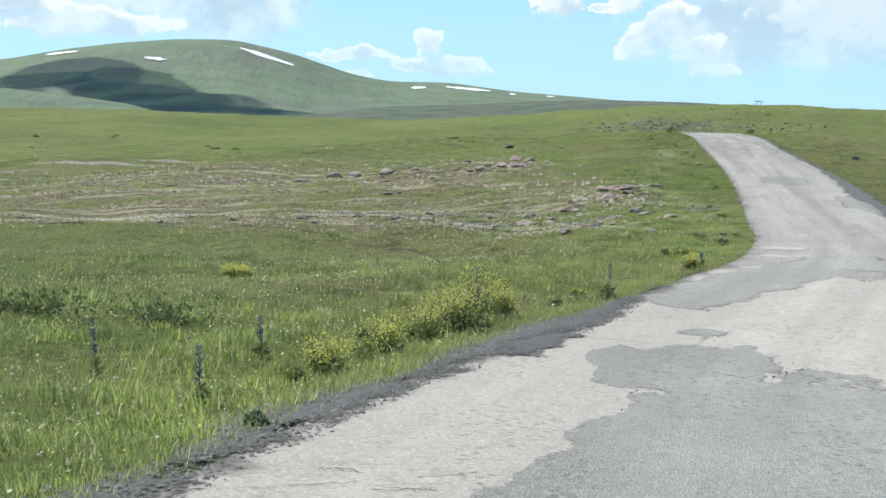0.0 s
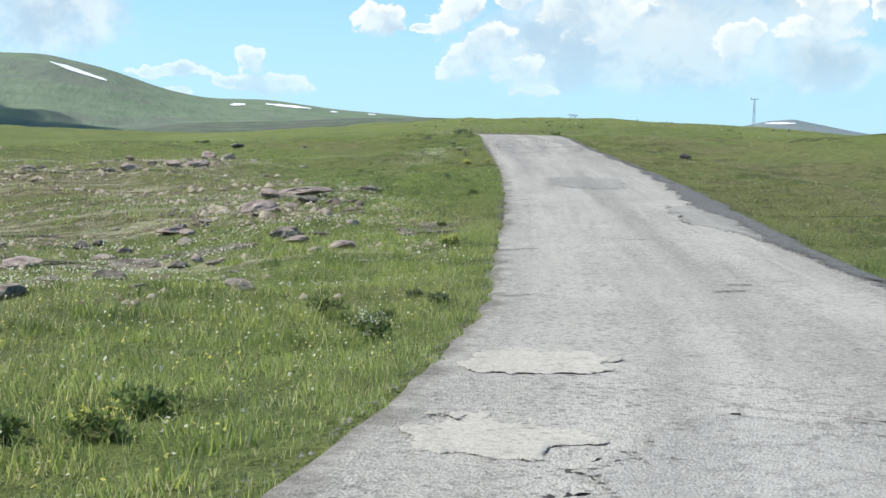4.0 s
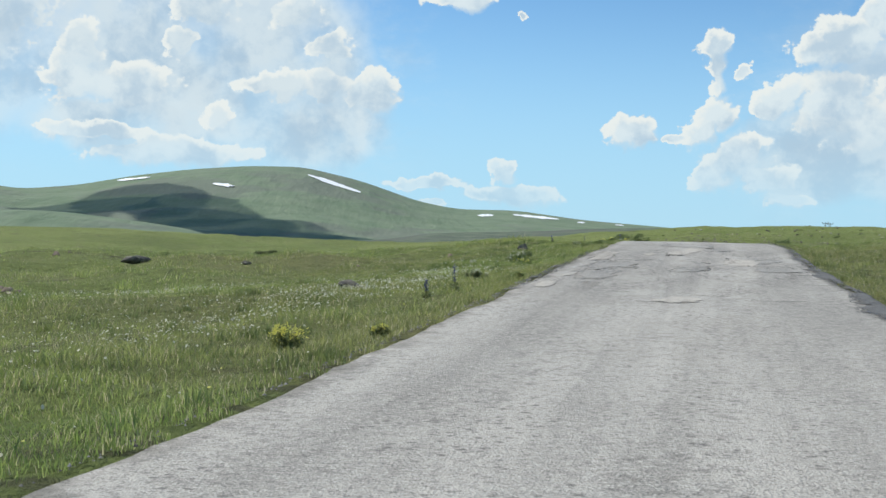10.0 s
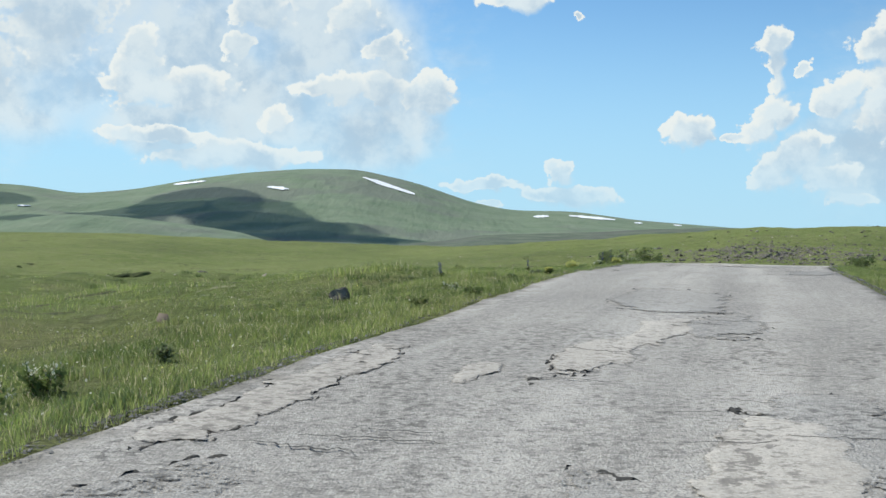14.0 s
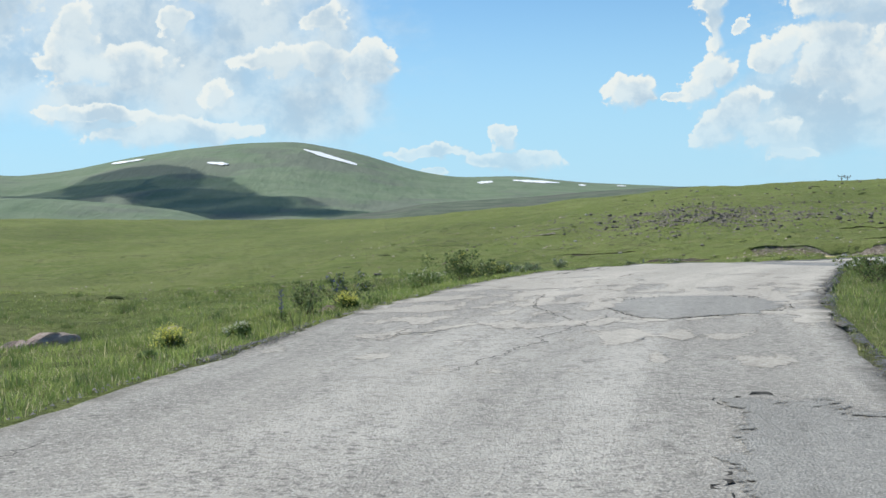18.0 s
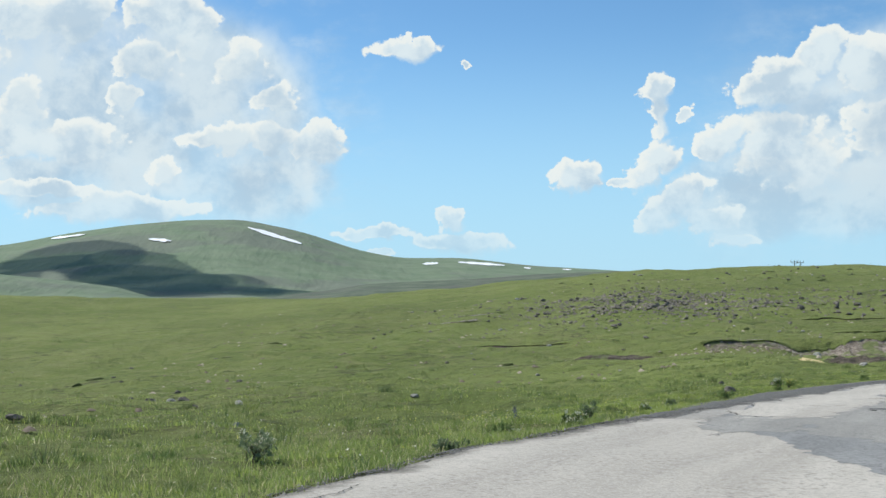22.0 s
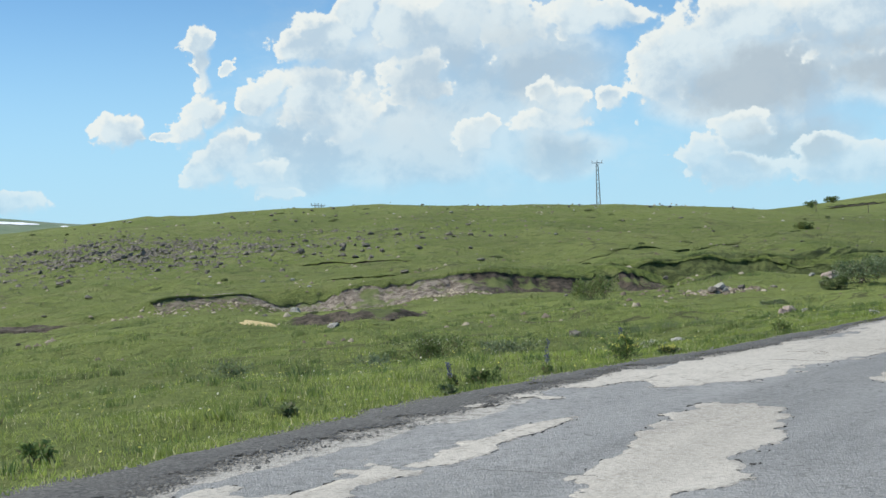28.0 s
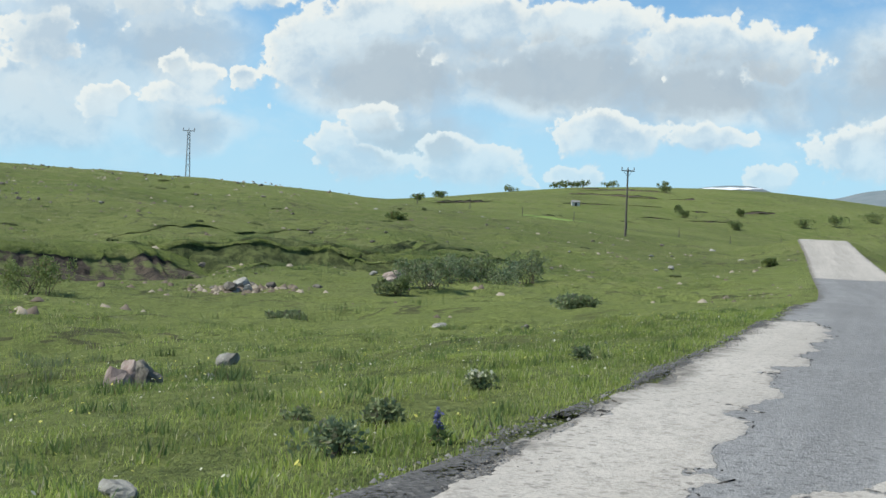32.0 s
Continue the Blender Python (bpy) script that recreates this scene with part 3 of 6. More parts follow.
def bspline(t):
    return ((1 - t) ** 3 / 6, (3 * t ** 3 - 6 * t ** 2 + 4) / 6, (-3 * t ** 3 + 3 * t ** 2 + 3 * t + 1) / 6, t ** 3 / 6)


def smooth(a, b, x):
    k = np.clip((x - a) / (b - a), 0, 1)
    return k * k * (3 - 2 * k)


def road_line(step=0.3):
    """Points of the road's middle line, evenly spaced, by a Catmull-Rom curve: x, y, z, width."""
    p = np.array(ROAD)
    p = np.vstack([2 * p[0] - p[1], p, 2 * p[-1] - p[-2]])
    out = []
    for i in range(1, len(p) - 2):
        n = max(2, int(np.hypot(*(p[i + 1] - p[i])[:2]) / 0.1))
        t = np.linspace(0, 1, n, endpoint=False)[:, None]
        a, b, c, d = p[i - 1], p[i], p[i + 1], p[i + 2]
        out.append(0.5 * (2 * b + (c - a) * t + (2 * a - 5 * b + 4 * c - d) * t ** 2 + (3 * b - a - 3 * c + d) * t ** 3))
    q = np.vstack(out)
    s = np.concatenate([[0], np.cumsum(np.hypot(*np.diff(q[:, :2], axis=0).T))])
    u = np.arange(0, s[-1], step)
    return np.stack([np.interp(u, s, q[:, k]) for k in range(4)], 1)


LINE = road_line()
STEP = 0.3
_d = np.gradient(LINE[:, :2], axis=0)
_d /= np.hypot(_d[:, 0], _d[:, 1])[:, None]
SIDE = np.stack([_d[:, 1], -_d[:, 0]], 1)          # to the right of the way


def waves(x, y, size, seed):
    """Smooth pseudo-random relief, about -1 to 1."""
    rng = np.random.RandomState(seed)
    z = 0.0
    for k in range(9):
        a = rng.uniform(0, 2 * math.pi)
        f = 2 * math.pi / size * rng.uniform(0.6, 1.7)
        z = z + np.sin(x * f * math.cos(a) + y * f * math.sin(a) + rng.uniform(0, 6.28)) / 3.2
    return z


def net(x, y):
    gx = np.clip((x - LAND_X) / LAND_STEP, 1.001, LAND.shape[0] - 2.001)
    gy = np.clip((y - LAND_Y) / LAND_STEP, 1.001, LAND.shape[1] - 2.001)
    i, j = gx.astype(int), gy.astype(int)
    a, b = bspline(gx - i), bspline(gy - j)
    return sum(a[m] * b[n] * LAND[i + m - 1, j + n - 1] for m in range(4) for n in range(4))


def road_near(x, y):
    """Nearest middle-line point: distance to the right (signed), its height, width and index."""
    x, y = np.asarray(x, float).ravel(), np.asarray(y, float).ravel()
    coarse = LINE[::6]
    k = np.empty(len(x), int)
    for a in range(0, len(x), 4000):
        d = (x[a:a + 4000, None] - coarse[None, :, 0]) ** 2 + (y[a:a + 4000, None] - coarse[None, :, 1]) ** 2
        k[a:a + 4000] = d.argmin(1) * 6
    best, bd = k.copy(), np.full(len(x), 1e18)
    for o in range(-5, 6):
        kk = np.clip(k + o, 0, len(LINE) - 1)
        d = (x - LINE[kk, 0]) ** 2 + (y - LINE[kk, 1]) ** 2
        best, bd = np.where(d < bd, kk, best), np.minimum(d, bd)
    lat = (x - LINE[best, 0]) * SIDE[best, 0] + (y - LINE[best, 1]) * SIDE[best, 1]
    lat = np.where(np.abs(lat) < 0.95 * np.sqrt(bd), np.where(lat < 0, -1, 1) * np.sqrt(bd), lat)
    return lat, LINE[best, 2], LINE[best, 3], best


# lips of the old diggings: (start, end, drop in metres), ground falls away on the road's side
DIGGINGS = [((72, 230), (88, 232), 0.5), ((88, 232), (100.5, 227.5), 1.0), ((100.5, 227.5), (114.5, 226.5), 1.7),
            ((114.5, 229), (123, 225.5), 1.4), ((123, 225.5), (131, 217), 0.9)]


def extra_relief(x, y):
    """The diggings: a step down under each lip, that fades out over the pit's floor."""
    z = np.zeros_like(x)
    for (ax, ay), (bx, by), drop in DIGGINGS:
        ux, uy = bx - ax, by - ay
        n = math.hypot(ux, uy)
        ux, uy = ux / n, uy / n
        along = (x - ax) * ux + (y - ay) * uy
        front = (x - ax) * uy - (y - ay) * ux + 0.35 * waves(x, y, 6.0, 21)
        ends = smooth(-3, 1.5, along) * smooth(-3, 1.5, n - along)
        back = 0.35 * drop * smooth(-14, -1.5, front) * (1 - smooth(-1.2, 0.2, front))
        z = z + ends * (back - 0.65 * drop * smooth(-0.6, 0.7, front) * (1 - smooth(2.5, 13, front)))
    return z


def land(x, y, bumps=True):
    """Height of the ground."""
    shape = np.shape(x)
    x, y = np.asarray(x, float).ravel(), np.asarray(y, float).ravel()
    z = net(x, y)
    far = smooth(420, 900, np.hypot(x - 60, y - 130))
    z = z * (1 - far) + far * (-6.0 - 0.0075 * np.maximum(np.hypot(x - 60, y - 130) - 420, 0))
    if bumps:
        z = z + 0.10 * waves(x, y, 7.0, 3) * (1 - far) + 0.28 * waves(x, y, 26.0, 4) * (1 - 0.5 * far)
        z = z + 0.07 * waves(x * 0.6 + y * 0.35, y, 2.9, 6) * (1 - smooth(100, 220, np.hypot(x - 90, y - 200)))
        z = z + extra_relief(x, y)
        u, w = (x - 129) * 0.94 + (y - 227) * 0.34, (y - 227) * 0.94 - (x - 129) * 0.34
        z = z + np.exp(-(u / 13) ** 2 - (w / 6.5) ** 2) * (0.30 * waves(x * 0.6, y, 3.6, 41) + 0.16 * waves(x * 0.7, y, 1.9, 42))
    lat, rz, rw, _ = road_near(x, y)
    off = np.abs(lat) - rw / 2
    z = z - 0.25 * smooth(3, 8, off) * (1 - smooth(14, 30, off))
    k = smooth(0.2, 6.0, off)
    bank = rz - 0.02 - 0.12 * smooth(0.1, 1.2, off) + 0.05 * waves(x, y, 2.3, 5) * smooth(0.4, 1.5, off)
    z = bank * (1 - k) + z * k
    z = np.where(off < 0.0, rz - 0.02 - 0.10 * smooth(0.2, 0.6, -off), z)
    return z.reshape(shape)


def half_width(v):
    return np.interp(np.asarray(v) / STEP, np.arange(len(LINE)), LINE[:, 3]) / 2


def set_way(me, lat, v):
    """Keeps for each point its distance right of the road's middle, along it, and in from its edge."""
    co = np.stack(np.broadcast_arrays(lat, v, half_width(v) - np.abs(lat)), -1).astype(np.float32)
    me.attributes.new("way", "FLOAT_VECTOR", "POINT").data.foreach_set("vector", np.ascontiguousarray(co).ravel())
    return me


def set_inset(me, inset):
    """Keeps for each point how far inside its layer's rim it lies."""
    me.attributes.new("inset", "FLOAT", "POINT").data.foreach_set("value", np.ascontiguousarray(inset, np.float32).ravel())
    return me


def mesh_grid(name, pts, nu, nv, mat, flip=False):
    """A sheet of nu x nv points, row by row."""
    k = np.arange(nu * nv).reshape(nu, nv)
    f = np.stack([k[:-1, :-1], k[1:, :-1], k[1:, 1:], k[:-1, 1:]], -1).reshape(-1, 4)
    if flip:
        f = f[:, ::-1]
    me = bpy.data.meshes.new(name)
    me.from_pydata(np.asarray(pts).reshape(-1, 3).tolist(), [], f.tolist())
    me.polygons.foreach_set("use_smooth", np.ones(len(f), bool))
    me.materials.append(mat)
    return me


def spread(lo, hi, step, reach, grow=1.16):
    mid = list(np.arange(lo, hi + step / 2, step))
    a, d = mid[-1], step
    while a < reach:
        d *= grow
        a += d
        mid.append(a)
    b, d = mid[0], step
    while b > -reach:
        d *= grow
        b -= d
        mid.insert(0, b)
    return np.array(mid)


gx, gy = spread(-14, 140, 0.8, 4950), spread(-14, 250, 0.8, 4950)
GX, GY = np.meshgrid(gx, gy, indexing="ij")
GZ = land(GX, GY)
ground = new("ground", mesh_grid("ground", np.stack([GX, GY, GZ], -1), len(gx), len(gy), M_GRASS))
tagged(ground, "rolling upland pasture with short green summer grass", "ground", kind="structure")

us = np.linspace(-1, 1, 33)


def road_top(x, y, z):
    """Wheel ruts, dips and bumps of the carriageway."""
    return z + 0.004 * waves(x, y, 2.6, 31) + 0.016 * waves(x, y, 6.0, 32)


def on_road(v, lat):
    """Place on the road: v metres along, lat metres right of its middle."""
    k = np.clip(np.asarray(v, float) / STEP, 0, len(LINE) - 1.001)
    i = k.astype(int)
    f = (k - i)[..., None]
    c = LINE[i] * (1 - f) + LINE[i + 1] * f
    s = SIDE[i] * (1 - f) + SIDE[i + 1] * f
    x, y = c[..., 0] + lat * s[..., 0], c[..., 1] + lat * s[..., 1]
    return x, y, road_top(x, y, c[..., 2])


edge_l = 0.22 * np.convolve(np.random.RandomState(8).normal(size=len(LINE)), np.ones(5) / 3, "same")
edge_r = 0.22 * np.convolve(np.random.RandomState(9).normal(size=len(LINE)), np.ones(5) / 3, "same")
HALF = LINE[:, None, 3] / 2 + 0.03
LAT = us[None] * HALF + (us[None] < -0.9) * -np.abs(edge_l[:, None]) * 0.25 + (us[None] > 0.9) * np.abs(edge_r[:, None]) * 0.25
RX = LINE[:, None, 0] + LAT * SIDE[:, None, 0]
RY = LINE[:, None, 1] + LAT * SIDE[:, None, 1]
RZ = road_top(RX, RY, LINE[:, None, 2]) - 0.10 * (np.abs(us[None]) > 0.99)
road = new("road", mesh_grid("road", np.stack([RX, RY, RZ], -1), len(LINE), len(us), M_ROAD, True))
set_way(road.data, LAT, STEP * np.arange(len(LINE))[:, None])
tagged(road, "narrow pale worn asphalt road with patched, cracked surface", "road", kind="structure")

# ---- the far mountain ----
# skyline: bearing, elevation in degrees
RIDGE = [(-30, 1.4), (-22, 2.0), (-17, 1.91), (-14.7, 1.58), (-12.3, 1.83), (-9.9, 2.32), (-7.5, 2.67), (-5, 2.9), (-2.5, 2.92),
         (0.1, 2.37), (2.65, 1.52), (4.4, 1.2), (7.2, 1.19), (10.2, 0.82), (14, 0.57), (18, 0.2), (22, -0.3)]
MID = Vector((30, 80, 0))


def ridge_mesh(name, ridge, near, crest, back, mat, mid, rough=10.0, steps=(260, 60), foot=-24.0):
    """A mountain whose skyline, from mid, runs through the bearings and elevations of ridge. Returns it and its height over bearing and range."""
    r_az, r_el = np.array([a for a, _ in ridge]), np.array([e for _, e in ridge])
    fine = np.linspace(r_az[0], r_az[-1], 400)
    el = np.convolve(np.pad(np.interp(fine, r_az, r_el), 5, mode="edge"), np.ones(11) / 11, "valid")

    def height(A, R):
        top = crest * np.tan(np.radians(np.interp(np.degrees(A), fine, el)))
        k = np.clip((R - near) / (crest - near), 0, 1)
        rise = smooth(0, 1, k) * 0.75 + 0.25 * k
        X, Y = mid.x + R * np.sin(A), mid.y + R * np.cos(A)
        Z = foot + (top - foot) * rise - smooth(crest, back, R) * (top - foot + 4)
        return Z + rough * smooth(0, 0.12, k) * (1 - k) * (waves(X, Y, 420, 11) + 0.5 * waves(X, Y, 190, 12)) * 0.5

    az = np.linspace(r_az[0], r_az[-1], steps[0])
    r = np.concatenate([np.linspace(near, crest, steps[1]), np.linspace(crest, back, 10)[1:]])
    A, R = np.meshgrid(np.radians(az), r, indexing="ij")
    pts = np.stack([mid.x + R * np.sin(A), mid.y + R * np.cos(A), height(A, R)], -1)
    return new(name, mesh_grid(name, pts, *A.shape, mat)), height


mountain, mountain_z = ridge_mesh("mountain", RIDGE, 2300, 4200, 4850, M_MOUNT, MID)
tagged(mountain, "broad rounded green mountain with last snow patches", "mountain", kind="structure")
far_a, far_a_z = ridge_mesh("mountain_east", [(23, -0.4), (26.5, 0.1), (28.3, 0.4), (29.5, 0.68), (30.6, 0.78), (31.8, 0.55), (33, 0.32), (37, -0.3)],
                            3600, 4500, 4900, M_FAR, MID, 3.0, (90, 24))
tagged(far_a, "distant mountain in a haze-pale colour with a thin snow streak", "mountain", kind="structure")
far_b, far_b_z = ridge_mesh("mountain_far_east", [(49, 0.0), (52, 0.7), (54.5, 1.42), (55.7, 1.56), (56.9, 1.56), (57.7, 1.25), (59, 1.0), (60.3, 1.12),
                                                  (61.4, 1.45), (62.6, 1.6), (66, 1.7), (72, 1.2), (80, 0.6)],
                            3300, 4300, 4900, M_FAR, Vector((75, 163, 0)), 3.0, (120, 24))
tagged(far_b, "distant ridge in a haze-blue colour beyond the pasture", "mountain", kind="structure")

M_FOOTHILL = stuff_material("dark_foothill_ground", speckled((0.090, 0.112, 0.085), (0.150, 0.172, 0.125), 0.03, (0.13, 0.13, 0.115), 0.6), 1.0, rough_bump(0.05, 5.0), 0.1)
foot_a, _ = ridge_mesh("foothill_east", [(-4.0, -0.9), (-2.3, -0.6), (0.2, -0.33), (1.5, -0.2), (3.0, 0.05), (4.2, 0.12), (6.7, 0.22), (8.6, 0.30), (10.5, 0.44), (12.2, 0.50), (14.2, 0.56), (18.0, 0.5), (24.0, 0.2)],
                       1050, 1500, 1850, M_FOOTHILL, MID, 7.0, (220, 40), -18.0)
tagged(foot_a, "low dark rocky ridge below the mountain", "ridge", kind="structure")
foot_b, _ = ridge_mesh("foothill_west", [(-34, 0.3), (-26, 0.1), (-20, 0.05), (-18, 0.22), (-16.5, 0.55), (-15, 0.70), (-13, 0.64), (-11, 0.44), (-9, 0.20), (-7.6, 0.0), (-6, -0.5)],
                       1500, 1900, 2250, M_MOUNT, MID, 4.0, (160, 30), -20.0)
tagged(foot_b, "sunlit green foothill in front of the mountain", "ridge", kind="structure")


def snow(parent, height, mid, a0, e0, a1, e1, thick, crest, near, seed, lift=3.0):
    """A drift of old snow on a slope, between two bearings and elevations."""
    n, m = 26, 5
    t = np.linspace(0, 1, n)[:, None]
    w = np.linspace(-1, 1, m)[None]
    rng = np.random.RandomState(seed)
    wid = thick * (np.sin(np.pi * np.clip(t, 0.03, 0.97)) ** 0.45) * (1 + 0.3 * np.convolve(rng.normal(size=n), np.ones(3) / 3, "same")[:, None])
    A = np.radians(a0 + (a1 - a0) * t + 0 * w)
    E = np.radians(e0 + (e1 - e0) * t + wid * w)
    rs = np.linspace(near + 60, crest + 25, 160)
    AA = np.repeat(A.reshape(-1, 1), 160, 1)
    hit = np.degrees(np.arctan2(height(AA, np.repeat(rs[None], AA.shape[0], 0)), rs[None])) - np.degrees(E.reshape(-1, 1))
    R = rs[np.argmin(np.abs(hit), 1)].reshape(A.shape)
    Z = np.tan(E) * (R - 14) + lift * 0.2
    R = R - 14
    pts = np.stack([mid.x + R * np.sin(A), mid.y + R * np.cos(A), Z], -1)
    ob = new("snow_patch", mesh_grid("snow_patch", pts, n, m, M_SNOW))
    ob.parent = parent
    return ob


for k, (a0, e0, a1, e1, th) in enumerate([(-2.3, 2.58, 0.05, 1.86, 0.075), (-6.55, 2.07, -5.6, 1.99, 0.065), (-10.65, 2.08, -9.25, 2.27, 0.045),
                                          (5.4, 0.93, 6.1, 0.96, 0.05), (7.0, 1.0, 9.05, 0.84, 0.055), (-17.2, 1.02, -16.65, 1.02, 0.035),
                                          (9.9, 0.72, 10.25, 0.70, 0.03), (11.6, 0.64, 12.0, 0.62, 0.022)]):
    snow(mountain, mountain_z, MID, a0, e0, a1, e1, th, 4200, 2300, 40 + k)
snow(far_a, far_a_z, MID, 29.4, 0.58, 30.7, 0.60, 0.04, 4500, 3600, 60)
snow(far_b, far_b_z, Vector((75, 163, 0)), 54.6, 1.38, 57.2, 1.45, 0.05, 4300, 3300, 61)


def shade_cloud():
    """A cumulus added high over the mountain, out of view, to cast the shadow on its lower slopes."""
    bm = bmesh.new()
    for az, r, z, wide, deep in [(-17.5, 2650, 5, 200, 70), (-14.5, 2950, 30, 190, 90), (-11.8, 3150, 45, 190, 150), (-9.4, 3250, 70, 160, 330),
                                 (-7.4, 2980, 35, 150, 290), (-5.2, 2680, 8, 160, 120), (-3.0, 2520, 0, 150, 60), (-1.2, 2440, -2, 110, 35), (-19, 3400, 60, 180, 160), (-6.7, 2720, 10, 170, 240), (-3.9, 2520, 0, 150, 110)]:
        a = radians(az)
        c = Vector((MID.x + r * math.sin(a), MID.y + r * math.cos(a), z)) + sun_way * 1900
        m = Matrix.Translation(c) @ Matrix.Rotation(-a, 4, "Z") @ Matrix.Diagonal((wide, deep, 70, 1))
        bmesh.ops.create_icosphere(bm, subdivisions=3, radius=1, matrix=m)
    for v in bm.verts:
        v.co += Vector(noise.noise_vector(v.co * 0.008)) * 60
    me = bpy.data.meshes.new("cloud")
    bm.to_mesh(me)
    bm.free()
    me.materials.append(M_CLOUD)
    tagged(new("shading_cloud", me), "unseen cumulus cloud added to shade the mountain's lower slopes", "cloud", kind="structure")


shade_cloud()

# ---- carriageway: patches, broken edges, cracks ----


def part(name, me, mat, parent, label=""):
    """Links a bmesh or mesh as one mesh object under a thing."""
    if isinstance(me, bmesh.types.BMesh):
        bm, me = me, bpy.data.meshes.new(name)
        bm.to_mesh(me)
        bm.free()
    if mat and not me.materials:
        me.materials.append(mat)
    ob = new(name, me)
    ob.parent = parent
    if label:
        ob["label"] = label
    return ob


def ragged(v, lat, rough, seed):
    """Small wander of a worn edge, in metres."""
    return rough * (0.55 * waves(v * 0.55, lat, 1.5, seed) + 0.35 * waves(v * 0.7, lat, 0.55, seed + 1) + 0.16 * waves(v, lat, 0.2, seed + 2))


def lobes_field(V, L, lobes):
    """Metres inside the union of rounded blocks: along, across, half length, half width, slant."""
    f = np.full(V.shape, -9.0)
    for v, lat, dv, dlat, slant in lobes:
        a, b = np.abs((V - v) / dv), np.abs((L - lat - slant * (V - v)) / dlat)
        r = (a ** 2.6 + b ** 2.6) ** (1 / 2.6)
        f = np.maximum(f, (1 - r) * min(dv * 0.6, dlat))
    return f


def spill(name, field, v0, v1, l0, l1, mat, lift, label="", step=(0.14, 0.06)):
    """A thin layer over the tarmac wherever field(v, lat) is above nought."""
    v = np.arange(v0, v1 + step[0], step[0])
    lat = np.arange(l0, l1 + step[1], step[1])
    V, L = np.meshgrid(v, lat, indexing="ij")
    hw = half_width(V) - 0.03
    F = np.minimum(field(V, L), np.minimum(hw - np.abs(L) + 0.12, np.minimum(V - v0, v1 - V) * 0.3))
    F = np.where(np.abs(L) > hw, np.minimum(F, hw - np.abs(L)), F)
    gv, gl = np.gradient(F, step[0], step[1])
    g = np.maximum(gv ** 2 + gl ** 2, 0.04)
    out = F < 0
    dv, dl = np.clip(-F * gv / g, -step[0], step[0]), np.clip(-F * gl / g, -step[1], step[1])
    V, L = np.where(out, V + dv, V), np.where(out, L + dl, L)
    L = np.clip(L, -hw - 0.01, hw + 0.01)
    k = np.arange(V.size).reshape(V.shape)
    q = np.stack([k[:-1, :-1], k[:-1, 1:], k[1:, 1:], k[1:, :-1]], -1).reshape(-1, 4)
    q = q[(F.ravel()[q] > 0).any(1)]
    if not len(q):
        return
    used = np.unique(q)
    new_k = np.zeros(V.size, int)
    new_k[used] = np.arange(len(used))
    V, L, out, F = V.ravel()[used], L.ravel()[used], out.ravel()[used], np.maximum(F.ravel()[used], 0.0)
    x, y, z = on_road(V, L)
    z = z + np.where(out, 0.001, lift)
    me = bpy.data.meshes.new(name)
    me.from_pydata(np.stack([x, y, z], -1).tolist(), [], new_k[q][:, ::-1].tolist())
    me.polygons.foreach_set("use_smooth", np.ones(len(q), bool))
    me.materials.append(mat)
    set_inset(set_way(me, L, V), F + (0.3 if mat is M_CRACK_SHADE else 0.0))
    part(name, me, None, road, label)


def blotch(lobes, mat, seed, lift=0.010, rough=0.16, rim=0.0, name="asphalt_patch", label=""):
    """A patch of surfacing with a worn outline; rim: width of the dark strip that paints the broken edge's shadow line
    along parts of it.
    """
    lobes = [tuple(q) + (0.0,) * (5 - len(q)) for q in lobes]
    v0, v1 = min(q[0] - q[2] for q in lobes) - 0.7, max(q[0] + q[2] for q in lobes) + 0.7
    l0, l1 = min(q[1] - q[3] - abs(q[4]) * q[2] for q in lobes) - 0.35, max(q[1] + q[3] + abs(q[4]) * q[2] for q in lobes) + 0.35
    thin = min(min(q[2] * 0.6, q[3]) for q in lobes)
    k = min(rough, 0.7 * thin)
    fine = (0.14, 0.06) if (v1 - v0) > 6 else (0.09, 0.04)

    def field(V, L):
        return lobes_field(V, L, lobes) + ragged(V, L, k, seed)
    spill(name, field, v0, v1, l0, l1, mat, lift, label, fine)
    if rim:
        def edge(V, L):
            return rim * np.minimum(0.55 * waves(V * 0.6, L, 1.3, seed + 7), 0.5) - np.abs(field(V, L) + 0.004)
        # shadow line under the worn edge, laid on as a dark strip
        spill("rim_shade_strip", edge, v0, v1, l0, l1, M_CRACK_SHADE, lift + 0.003, "dark strip painted for the shadow line of a patch's broken rim", (0.06, 0.025))


def crack(v, lat, dv, dlat, width, seed):
    """An open crack: a thin jagged trench line."""
    rng = np.random.RandomState(seed)
    n = max(12, int(math.hypot(dv, dlat) / 0.04))
    t = np.linspace(0, 1, n)
    jit = np.cumsum(rng.normal(size=n)) * 0.016 + 0.016 * rng.normal(size=n)
    jit -= np.linspace(jit[0], jit[-1], n)
    V, L = v + dv * t + (jit if abs(dlat) > abs(dv) else 0), lat + dlat * t + (jit if abs(dv) >= abs(dlat) else 0)
    w = width * (0.35 + rng.uniform(size=n)) * np.sin(math.pi * np.clip(t, 0.04, 0.96)) ** 0.6
    ax, al = (0, 1) if abs(dv) >= abs(dlat) else (1, 0)
    V = np.stack([V - ax * w, V, V + ax * w], 1)
    L = np.stack([L - al * w, L, L + al * w], 1)
    x, y, z = on_road(V, L)
    z = z + np.array([0.014, 0.016, 0.014])[None]
    part("crack", mesh_grid("crack", np.stack([x, y, z], -1), n, 3, M_CRACK_SHADE, ax == 1), None, road)


